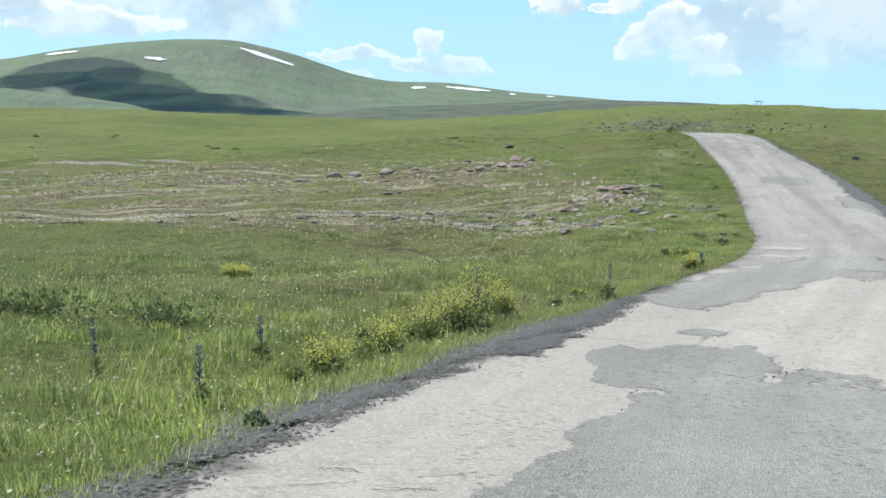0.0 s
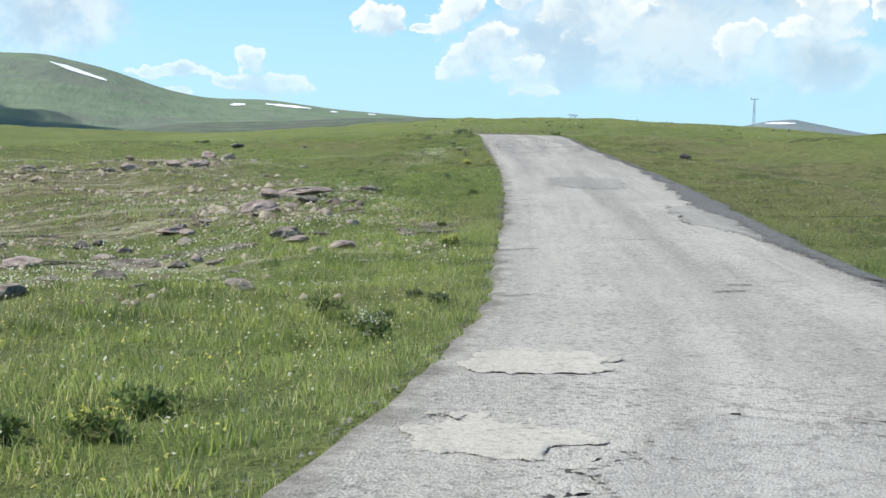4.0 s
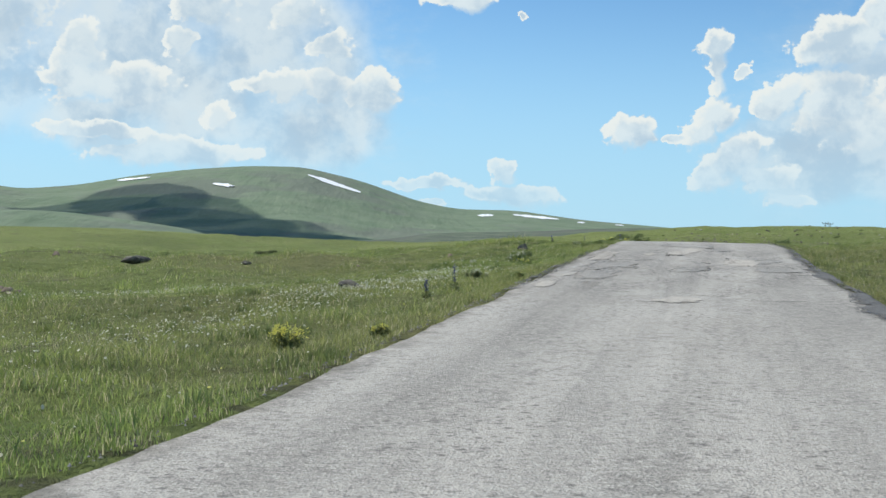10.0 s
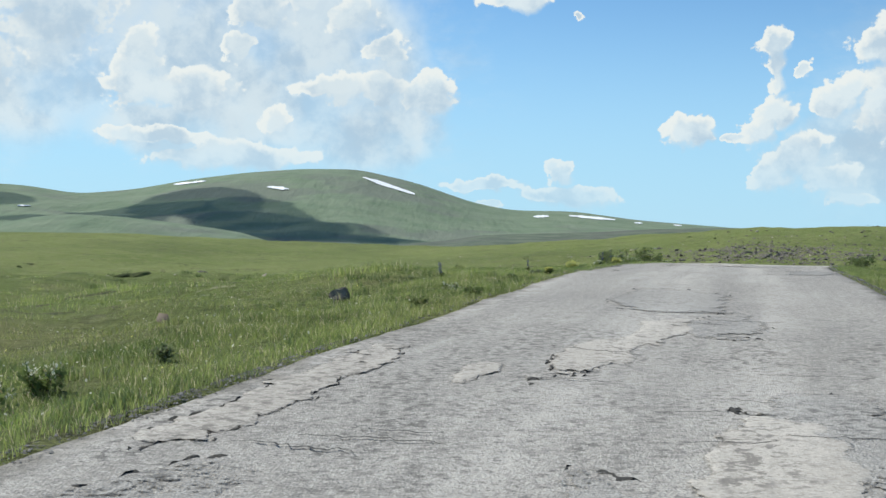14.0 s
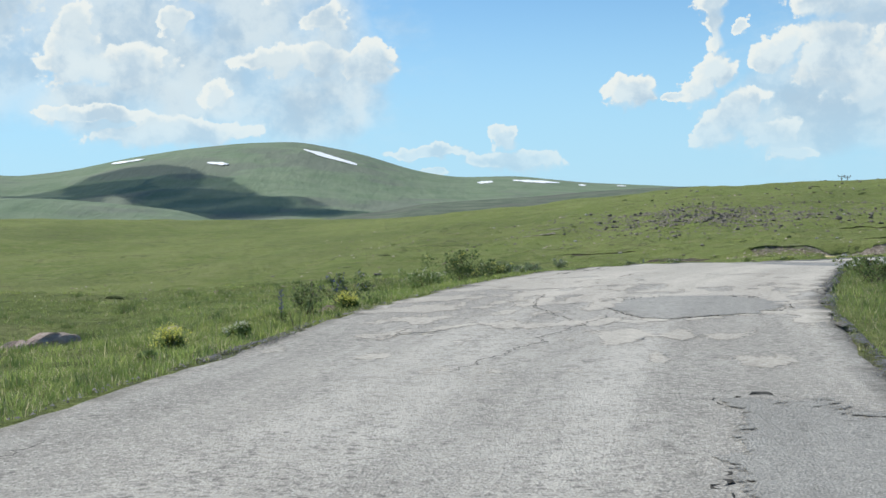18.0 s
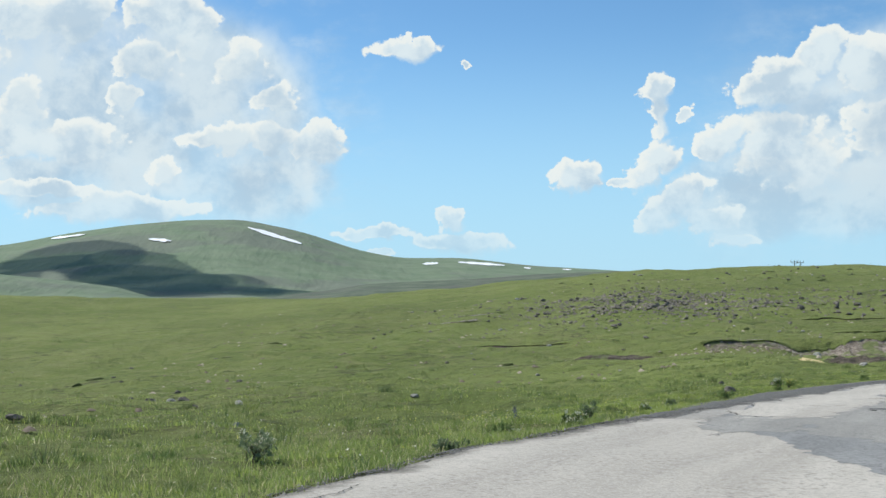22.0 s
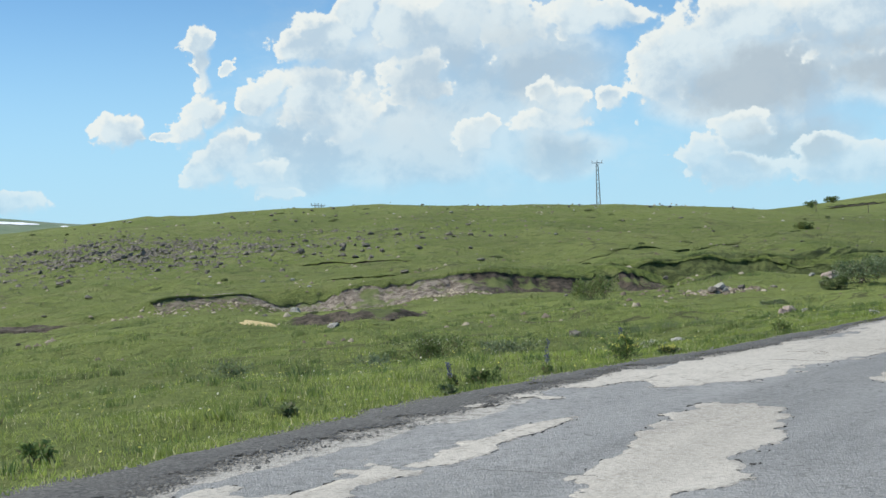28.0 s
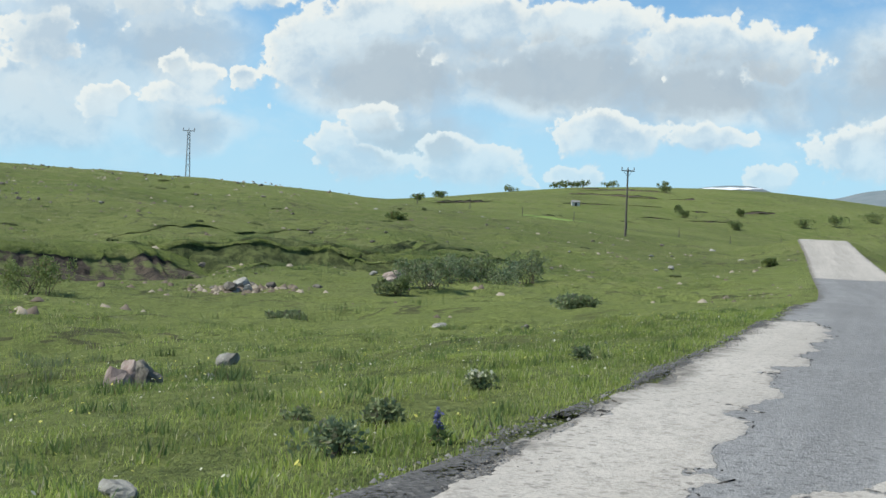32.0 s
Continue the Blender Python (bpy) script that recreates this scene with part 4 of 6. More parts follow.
OLD, NEWER, FADED, WORN = "bleached old asphalt", "newer grey asphalt", "faded grey asphalt patch", "worn pale old surface"
spill("resurfaced_strip", lambda V, L: np.minimum(41.0 - V + 1.2 * L, 9.0) * 0.3 + ragged(V, L, 0.4, 1), 3, 45, -2.75, 2.75, M_PALE, 0.004, OLD)
spill("resurfaced_strip", lambda V, L: np.minimum((V - 134.0) * 0.010, (161.5 - V) * 0.3) + ragged(V, L, 0.10, 4), 128, 164, -3.2, 3.2, M_PALE, 0.004, OLD)
# the newer layer, laid from a slanting joint on
spill("resurfaced_strip", lambda V, L: np.minimum(np.minimum((V - 156.9 + 2.04 * L) * 0.4, L + 2.05 + 0.012 * (V - 160)), 3.0) + ragged(V, L, 0.22, 2),
      149, 281.5, -2.9, 3.25, M_DARK, 0.006, NEWER, (0.2, 0.08))
spill("resurfaced_strip", lambda V, L: np.full(V.shape, 2.0), 281.6, 452, -2.7, 2.7, M_PALE, 0.004, OLD, (0.6, 0.3))
for k, lobes in enumerate([[(15.5, 0.75, 8.6, 1.9), (24.0, -0.5, 1.6, 0.8), (24.5, -1.3, 0.8, 0.3)], [(27.0, -0.85, 0.45, 0.3), (26.2, -0.75, 0.9, 0.12)], [(25.9, -0.2, 0.3, 0.16)],
                           [(36.5, -1.25, 6.6, 0.98, 0.15), (31.6, -1.7, 2.0, 0.75), (40.0, 0.0, 3.4, 0.7)]]):
    blotch(lobes, M_FADE if k == 3 else M_MID, 100 + 9 * k, 0.009, rim=0.007, label="grey newer asphalt patch")
for k, lobes in enumerate([[(74.0, -0.1, 2.3, 1.05), (75.0, 0.5, 1.6, 0.5)], [(64.0, 1.75, 3.2, 0.55), (61.5, 1.9, 2.0, 0.3)], [(99.3, 1.85, 1.3, 0.55)], [(103.2, 1.5, 1.6, 0.5)], [(98.5, 0.05, 0.7, 0.42)],
                           [(100.6, 0.38, 1.5, 0.22)], [(109.4, 0.6, 1.6, 0.4)], [(99.4, -1.55, 1.7, 0.5)], [(96.0, -1.6, 1.6, 0.35)], [(112.8, -0.3, 2.4, 0.8)], [(135.2, 1.3, 1.9, 1.1)], [(125.3, 2.1, 1.6, 0.5)], [(196.2, -1.35, 1.1, 0.42)]]):
    blotch(lobes, M_MID if k in (0, 1, 10, 11) else M_FADE, 150 + 9 * k, 0.009, rim=0.013 if k in (0, 1, 2, 4, 7, 8, 10, 11) else 0.006, label=FADED)
for k, lobes in enumerate([[(31.3, -1.02, 0.3, 0.06)], [(34.2, -0.97, 0.3, 0.05)], [(33.6, -0.72, 0.25, 0.05)], [(39.4, -1.66, 0.3, 0.13)], [(38.4, -1.95, 0.35, 0.2)], [(42.3, -1.75, 0.5, 0.5)],
                           [(45.3, -1.8, 0.7, 0.5)], [(95.9, -2.12, 0.6, 0.13)], [(97.4, -2.15, 0.3, 0.09)], [(93.4, -2.2, 0.9, 0.13)], [(91.0, -0.1, 0.7, 0.3)],
                           [(104.0, -2.08, 2.0, 0.26)], [(107.2, -0.2, 2.2, 0.28, 0.13)], [(104.7, -1.05, 0.5, 0.13)], [(102.2, 1.15, 1.5, 0.32)], [(146.6, -2.35, 2.5, 0.12)]]):
    blotch(lobes, M_PALE, 300 + 9 * k, 0.012, rim=0.009 if k > 10 else 0.0, label=WORN)
blotch([(167.0, 0.9, 9.0, 1.8), (163.0, -1.2, 4.0, 0.9)], M_MID, 445, 0.009, 0.25, label=FADED)
# worn through the newer layer, down to the old one
for k, lobes in enumerate([[(168.0, -1.35, 5.6, 0.95), (175.0, -1.6, 5.5, 0.68)], [(165.4, 1.25, 1.0, 0.65)], [(168.5, 1.2, 0.5, 0.28)], [(177.5, -0.5, 1.0, 0.34, 0.18)], [(182.6, -1.4, 1.3, 0.17)],
                           [(186.2, -2.35, 1.6, 0.34)], [(182.3, 0.1, 2.3, 0.5, -0.16)], [(175.5, 1.2, 1.8, 0.55)], [(190.2, -1.65, 3.9, 0.9), (197.0, -2.1, 4.6, 0.55), (192.0, -1.0, 0.8, 0.3)],
                           [(192.8, -0.4, 0.7, 0.7)], [(189.7, 0.45, 0.5, 0.42)], [(187.7, 0.45, 0.6, 0.26)], [(199.9, -0.8, 1.7, 0.33)], [(197.5, -0.72, 1.1, 0.3), (198.6, -1.3, 0.9, 0.5)],
                           [(200.0, 0.15, 1.3, 0.3)], [(204.6, -0.3, 1.1, 0.2)], [(195.4, 0.5, 1.1, 0.36)], [(191.5, 0.05, 0.8, 0.65)], [(208.5, -2.3, 7.6, 0.52), (202.5, -2.2, 3.2, 0.55)],
                           [(212.4, -1.95, 2.6, 0.3)], [(171.2, 0.0, 1.4, 0.22, 0.2)], [(179.0, 1.9, 1.2, 0.4)], [(186.8, 1.6, 1.6, 0.4)]]):
    blotch(lobes, M_PALE, 460 + 9 * k, 0.012, 0.2, 0.008, label=WORN)
for k, (v, lat, dv, dlat, w) in enumerate([(38.9, -0.3, 0.3, 1.3, 0.035), (50.2, -2.5, 0.4, 0.5, 0.02), (51.3, 0.1, 0.2, 0.5, 0.05), (52.1, 0.4, 0.1, 0.35, 0.04),
                                           (56.2, -2.6, 0.3, 0.75, 0.03), (58.4, -0.4, 0.1, 0.45, 0.03), (66.5, -2.6, 1.2, 0.7, 0.015), (131.2, -1.6, 0.1, 0.5, 0.02),
                                           (13.2, -2.0, 4.5, 0.9, 0.008), (15.0, -1.6, 3.0, 0.5, 0.008), (146.0, -2.45, 6.0, -0.35, 0.018), (128.0, -0.4, 5.5, 0.8, 0.006), (132.5, 0.1, 4.5, -1.1, 0.006)]):
    crack(v, lat, dv, dlat, w, 300 + k)
rng = np.random.RandomState(78)
for k in range(26):
    v, lat = rng.uniform(90, 112), rng.uniform(-2.0, 2.3)
    crack(v, lat, rng.uniform(-0.15, 0.15), rng.uniform(0.25, 0.9), rng.uniform(0.006, 0.016), 360 + k)
rng = np.random.RandomState(79)
for k in range(14):
    v, lat = rng.uniform(185, 194), rng.uniform(-2.1, -0.9)
    crack(v, lat, rng.uniform(-0.3, 0.3), rng.uniform(0.15, 0.5), rng.uniform(0.004, 0.010), 400 + k)
for k in range(16):
    v, lat = rng.uniform(164, 172), rng.uniform(-1.6, 1.6)
    crack(v, lat, rng.uniform(-0.2, 0.2), rng.uniform(0.2, 0.7), rng.uniform(0.006, 0.016), 430 + k)
for k in range(12):
    v, lat = rng.uniform(14.5, 18.5), rng.uniform(-2.1, -1.3)
    crack(v, lat, rng.uniform(-0.1, 0.3), rng.uniform(0.1, 0.4), rng.uniform(0.004, 0.009), 450 + k)
rng = np.random.RandomState(77)
for k in range(14):
    v = rng.uniform(12, 214)
    along = rng.uniform() < 0.45
    lat = rng.uniform(-2.2, 2.0)
    crack(v, lat, rng.uniform(0.8, 3.0) if along else rng.uniform(-0.2, 0.2), rng.uniform(-0.3, 0.3) if along else rng.uniform(0.3, 1.1),
          rng.uniform(0.003, 0.006), 330 + k)


def shoulder(name, side, rows, mat, seed, label, lift=0.008):
    """A strip of loose gravel along an edge; rows: metres along, reach onto the tarmac, reach onto the verge."""
    rng = np.random.RandomState(seed)
    rows = np.array(rows)
    v = np.arange(rows[0, 0], rows[-1, 0], 0.3)
    k, q = np.ones(5) / 5, np.ones(9) / 6
    w1 = np.convolve(rng.normal(size=len(v) + 8), q, "valid")
    w2 = np.convolve(rng.normal(size=len(v) + 4), k, "valid")
    win = np.interp(v, rows[:, 0], rows[:, 1]) * np.clip(1 + 0.45 * w1 + 0.05 * rng.normal(size=len(v)), 0.2, 1.9) + 0.02
    wout = np.interp(v, rows[:, 0], rows[:, 2]) * np.clip(1 + 0.8 * w2, 0.2, 3)
    hw = half_width(v)
    t = np.linspace(0, 1, 9)
    lat = side * (hw[:, None] - win[:, None] + (win + wout)[:, None] * t[None])
    x, y, z = on_road(np.repeat(v[:, None], 9, 1), lat)
    off = np.abs(lat) - hw[:, None]
    z = np.where(off < 0.05, np.maximum(z, land(x, y)), land(x, y)) + lift * smooth(0.0, 0.45, t)[None] + 0.002
    z[:, 0] -= 0.008
    z[:, -1] -= 0.04
    z -= 0.25 * (1 - smooth(0.12, 0.17, np.interp(v, rows[:, 0], rows[:, 1] + rows[:, 2])))[:, None]
    wide = (win + wout)[:, None]
    me = set_inset(mesh_grid(name, np.stack([x, y, z], -1), len(v), 9, mat, side > 0), np.minimum(t[None] * wide * 0.42, (1.2 - t[None]) * wide))
    tagged(new(name, me), label, "gravel", kind="structure")
    return v, win, wout, hw


LEFT_EDGE = shoulder("gravel_edge_left", -1, [(2, 0.35, 0.5), (18, 0.4, 0.4), (23, 0.45, 0.35), (25, 0.6, 0.35), (27, 0.55, 0.3), (31, 0.38, 0.2), (34, 0.16, 0.12), (38, 0.05, 0.06), (62, 0.05, 0.06), (64, 0.26, 0.1),
                                             (66, 0.26, 0.1), (68, 0.05, 0.06), (88, 0.05, 0.06), (94, 0.2, 0.08), (104, 0.2, 0.08), (108, 0.05, 0.06), (127, 0.05, 0.06), (130, 0.25, 0.08), (133, 0.05, 0.06), (142, 0.06, 0.08),
                                             (155, 0.14, 0.2), (164, 0.55, 0.4), (170, 0.75, 0.4), (182, 0.85, 0.4), (188, 0.75, 0.3), (192, 0.5, 0.2), (199, 0.4, 0.16), (204, 0.22, 0.12), (225, 0.16, 0.1)],
                     M_GRAVEL, 51, "dark loose gravel along the road's crumbling edge", 0.015)
RIGHT_EDGE = shoulder("gravel_edge_right", 1, [(30, 0.08, 0.06), (54, 0.3, 0.15), (60, 0.5, 0.2), (66, 0.8, 0.25), (74, 0.75, 0.25), (82, 0.3, 0.12), (94, 0.3, 0.1), (106, 0.25, 0.1), (112, 0.14, 0.08), (125, 0.12, 0.08), (225, 0.1, 0.1)],
                      M_TAR, 52, "dark tarry gravel along the road's edge", 0.016)
blotch([(25.0, -2.25, 1.2, 0.35)], M_GRAVEL, 290, 0.017, 0.14, name="gravel_spill", label="dark fine gravel washed onto the tarmac")
blotch([(167.0, 0.0, 0.8, 0.3)], M_TAR, 291, 0.013, 0.14, 0.02, label="dark broken-up spot of tar")


def chips(name, edge, side, count, seed, label):
    """Loose stones on a gravel edge."""
    rng = np.random.RandomState(seed)
    v, win, wout, hw = edge
    weight = (win + wout) ** 1.5
    i = rng.choice(len(v), count, p=weight / weight.sum())
    f = rng.uniform(0.1, 1.05, count)
    lat = side * (hw[i] - win[i] + (win[i] + wout[i]) * f)
    x, y, z = on_road(v[i] + rng.uniform(0, 0.3, count), lat)
    off = np.abs(lat) - hw[i]
    z = np.where(off < 0.05, np.maximum(z, land(x, y)), land(x, y)) + 0.006
    size = rng.uniform(0.005, 0.013, count) * rng.choice([1, 1, 1.8], count)
    octa = np.array([(1, 0, 0), (-0.8, 0.2, 0), (0.1, 1, 0), (-0.1, -0.9, 0), (0.1, 0, 0.8), (0, 0, -0.5)])
    tri = np.array([(0, 2, 4), (2, 1, 4), (1, 3, 4), (3, 0, 4)])
    a = rng.uniform(0, 6.28, count)
    ca, sa = np.cos(a)[:, None], np.sin(a)[:, None]
    P = octa[None] * size[:, None, None] * rng.uniform(0.6, 1.3, (count, 1, 3))
    X, Y = P[..., 0] * ca - P[..., 1] * sa, P[..., 0] * sa + P[..., 1] * ca
    pts = np.stack([X + x[:, None], Y + y[:, None], P[..., 2] + z[:, None]], -1).reshape(-1, 3)
    tagged(new(name, tri_mesh(name, pts, (tri[None] + 6 * np.arange(count)[:, None, None]).reshape(-1, 3), M_CHIP)), label, "gravel", kind="stuff")


def tri_mesh(name, pts, tris, mat):
    """A mesh of many triangles, quickly."""
    me = bpy.data.meshes.new(name)
    me.vertices.add(len(pts))
    me.vertices.foreach_set("co", np.ascontiguousarray(pts, np.float32).ravel())
    me.loops.add(len(tris) * 3)
    me.loops.foreach_set("vertex_index", np.ascontiguousarray(tris, np.int32).ravel())
    me.polygons.add(len(tris))
    me.polygons.foreach_set("loop_start", np.arange(0, len(tris) * 3, 3, dtype=np.int32))
    me.polygons.foreach_set("loop_total", np.full(len(tris), 3, np.int32))
    me.update(calc_edges=True)
    me.materials.append(mat)
    return me


M_CHIP = stuff_material("stone_chip", lambda n, at: n.mix(n.make("NewGeometry").outputs["Random Per Island"], (0.065, 0.063, 0.060), (0.25, 0.24, 0.225)), 0.9)
chips("gravel_stones", LEFT_EDGE, -1, 34000, 61, "loose dark grey road chippings along the verge")
chips("gravel_stones", RIGHT_EDGE, 1, 7000, 62, "loose dark grey road chippings along the verge")

# ---- stones, diggings, bare ground ----


def rock_mesh(seed, flat=0.6, subdiv=3):
    rng = np.random.RandomState(seed)
    bm = bmesh.new()
    bmesh.ops.create_icosphere(bm, subdivisions=subdiv, radius=0.5)
    cuts = [(Vector(rng.normal(size=3)).normalized(), rng.uniform(0.22, 0.42)) for _ in range(9)]
    shift = Vector(rng.uniform(-50, 50, 3))
    for v in bm.verts:
        for d, far in cuts:
            over = v.co.dot(d) - far
            if over > 0:
                v.co -= d * over * 0.9
        v.co += v.co.normalized() * (0.10 * noise.noise(v.co * 3.0 + shift) + 0.05 * noise.noise(v.co * 8.0 + shift))
        v.co.z = v.co.z * (1.0 if v.co.z > 0 else 0.5)
    me = bpy.data.meshes.new("rock")
    bm.to_mesh(me)
    bm.free()
    return me


ROCKS = {}


def rock(x, y, wide, high, mat, seed, label, name="field_stone", group="stones in the pasture", category="stone", subdiv=3, sink=0.25):
    key = (seed % 14, mat.name, subdiv)
    if key not in ROCKS:
        ROCKS[key] = rock_mesh(500 + seed % 14, subdiv=subdiv)
        ROCKS[key].materials.append(mat)
    ob = new(name, ROCKS[key])
    rng = np.random.RandomState(seed)
    z = float(land(np.array([x]), np.array([y]))[0])
    ob.matrix_world = Matrix.LocRotScale((x, y, z + high * (0.33 - sink * 0.4)), Euler((rng.uniform(-0.15, 0.15), rng.uniform(-0.15, 0.15), rng.uniform(0, 6.3))),
                                         (wide * 1.15, wide * rng.uniform(0.75, 1.1), high * 1.35))
    return tagged(ob, label, category, group)


BROWN = "weathered brown rock showing through thin turf"
GREY, PINK, PALE = "grey lichened basalt stone lying in the grass", "pinkish weathered stone lying in the grass", "pale weathered stone lying in the grass"
# the stony ground by the first bends
for k, (x, y, w, h) in enumerate([(13.7, 73.4, 0.8, 0.55), (14.35, 73.0, 0.75, 0.5), (15.5, 73.4, 0.5, 0.3), (12.7, 48.8, 0.8, 0.4), (13.9, 50.2, 0.7, 0.24), (9.9, 42.7, 0.8, 0.26),
                                  (8.2, 42.3, 0.6, 0.2), (12.6, 44.3, 0.6, 0.24), (11.0, 36.9, 0.5, 0.16), (13.3, 51.8, 0.8, 0.3), (6.4, 42.6, 0.6, 0.2), (4.6, 42.9, 0.6, 0.22),
                                  (10.8, 47.5, 0.7, 0.2), (2.4, 44.0, 0.9, 0.2), (16.0, 53.0, 0.5, 0.2), (14.2, 46.3, 0.3, 0.2)]):
    rock(x, y, w, h * 0.8, M_OUTCROP if k % 3 else M_PINK, 600 + k, BROWN if k % 3 else PINK, "outcrop_stone", "stones on the stony ground")
for k, (x, y, w, h) in enumerate([(4.0, 68.0, 1.0, 0.4), (2.9, 70.0, 0.9, 0.4), (5.5, 66.5, 0.8, 0.36), (12.9, 69.6, 0.9, 0.35), (12.0, 69.0, 0.6, 0.3), (10.4, 66.0, 0.9, 0.3),
                                  (14.0, 51.6, 1.4, 0.24), (7.0, 67.0, 0.7, 0.3), (1.0, 69.0, 0.9, 0.3)]):
    rock(x, y, w, h, M_PINK, 630 + k, PINK, "outcrop_stone", "stones on the stony ground")
rng = np.random.RandomState(17)
for k in range(170):
    c = rng.uniform()
    x, y = (rng.normal(6, 6), 42 + rng.normal(0, 2.6)) if c < 0.45 else (rng.normal(13, 1.8), rng.normal(49.5, 2.0)) if c < 0.65 else (rng.normal(3, 8), 66 + rng.normal(0, 5.0))
    x = min(x, 15.0)
    if abs(road_near([x], [y])[0][0]) < 4.2:
        continue
    s = rng.uniform(0.12, 0.50)
    m = (M_OUTCROP, M_OUTCROP, M_OUTCROP, M_PINK)[rng.randint(4)]
    rock(x, y, s, s * rng.uniform(0.22, 0.45), m, 2200 + k, {M_OUTCROP: BROWN, M_PINK: PINK}[m], "outcrop_stone", "stones on the stony ground", subdiv=2)
# single stones along the way
for k, (x, y, w, h) in enumerate([(17.0, 94.4, 0.8, 0.28), (18.9, 106.2, 0.5, 0.24), (23.5, 77.1, 0.38, 0.26), (29.2, 98.6, 0.34, 0.28), (34.5, 73.3, 0.5, 0.3),
                                  (54.05, 153.9, 0.34, 0.2), (56.5, 157.1, 0.36, 0.18), (57.3, 164.3, 0.24, 0.14), (76.9, 178.2, 0.40, 0.36), (96.7, 183.1, 0.28, 0.22),
                                  (20.5, 92.0, 0.3, 0.15), (31.5, 117.5, 0.3, 0.2), (38.6, 171.9, 0.4, 0.2), (37.3, 172.4, 0.45, 0.22), (36.5, 172.9, 0.3, 0.16)]):
    rock(x, y, w, h, M_ROCK, 650 + k, GREY)
for k, (x, y, w, h) in enumerate([(26.5, 86.9, 0.3, 0.2), (17.3, 72.5, 0.5, 0.16), (41.1, 164.6, 0.36, 0.22), (38.1, 172.2, 0.4, 0.2), (46.5, 160.4, 0.26, 0.14), (41.9, 148.2, 0.22, 0.14),
                                  (85.2, 178.3, 0.42, 0.34), (98.7, 188.2, 0.5, 0.12), (76.2, 172.6, 0.42, 0.16), (72.2, 168.2, 0.24, 0.12), (77.75, 168.1, 0.22, 0.1),
                                  (83.3, 175.9, 0.14, 0.07), (83.8, 220.0, 0.6, 0.5), (77.2, 197.0, 0.8, 0.16), (184.0, 235.3, 1.1, 0.45), (197.7, 248.2, 1.0, 0.4), (160.0, 226.0, 0.8, 0.35)]):
    rock(x, y, w, h, M_WHITE, 680 + k, PALE)
for k, (x, y, w, h) in enumerate([(32.8, 117.1, 0.8, 0.28), (32.2, 117.4, 0.5, 0.2), (115.6, 209.5, 1.1, 0.7), (116.8, 210.4, 0.9, 0.6), (114.8, 208.8, 0.7, 0.4)]):
    rock(x, y, w, h, M_PINK, 710 + k, PINK)
# the boulder's shaded right side is put into a darker stone colour
for k, (x, y, w, h, m) in enumerate([(81.80, 175.32, 0.40, 0.42, M_PINK), (81.95, 175.45, 0.34, 0.58, M_PINK), (82.10, 175.3, 0.36, 0.50, M_ROCK)]):
    rock(x, y, w, h, m, 730 + k, "piece of a pinkish boulder whose shaded side is coloured as dark stone", "boulder", "split boulder pieces")
for k, (x, y, w, h) in enumerate([(104.4, 207.0, 0.7, 0.5), (105.2, 207.4, 0.8, 0.6), (105.9, 207.7, 0.7, 0.4), (105.0, 206.7, 0.5, 0.4), (106.5, 207.2, 0.5, 0.35)]):
    rock(x, y, w, h, M_WHITE if k % 2 else M_ROCK, 740 + k, "dumped pale stones in a heap below the bank", "rubble_stone", "heap of rubble")
rock(74.7, 198.8, 1.6, 0.34, M_YELLOW, 745, "flat ochre yellow rock in the green hollow", "ochre_rock", "", "stone")
# boulder field on the hillside
rng = np.random.RandomState(91)
for k in range(224):
    a, r = rng.uniform(0, 6.283), abs(rng.normal()) ** 0.8 * 0.62
    u, w = 21 * r * math.cos(a), 22 * r * math.sin(a)
    x, y = 86 + u * 0.9 + w * 0.3, 283 - u * 0.37 + w * 0.93
    s = rng.uniform(0.25, 0.8)
    rock(x, y, s, s * rng.uniform(0.4, 0.75), M_ROCK, 800 + k, "dark basalt boulder of the hillside boulder field", "boulder", "boulder field", "boulder", 2)
for k in range(70):
    x, y = rng.normal(106, 11), rng.normal(270, 7.0)
    s = rng.uniform(0.25, 0.8)
    rock(x, y, s, s * 0.55, M_ROCK, 1020 + k, "dark basalt boulder of the hillside boulder field", "boulder", "boulder field", "boulder", 2)
for k in range(200):
    x, y = rng.uniform(50, 190), rng.uniform(205, 330)
    if abs(road_near([x], [y])[0][0]) < 12:
        continue
    s = rng.uniform(0.15, 0.5) * (1.5 if rng.uniform() < 0.15 else 1)
    m = M_WHITE if rng.uniform() < 0.35 else M_ROCK
    rock(x, y, s, s * 0.5, m, 1100 + k, PALE if m is M_WHITE else GREY, subdiv=2)
for k in range(80):
    x, y = rng.uniform(90, 190), rng.uniform(300, 348)
    s = rng.uniform(0.25, 0.65)
    rock(x, y, s, s * 0.55, M_ROCK, 1400 + k, "dark basalt stone lying on the hill's crest", "crest_stone", "stones on the crest", "stone", 2)
for k in range(60):
    x, y = rng.uniform(-60, 40), rng.uniform(120, 260)
    s = rng.uniform(0.2, 0.6)
    rock(x, y, s, s * 0.5, M_ROCK, 1300 + k, GREY, subdiv=2)


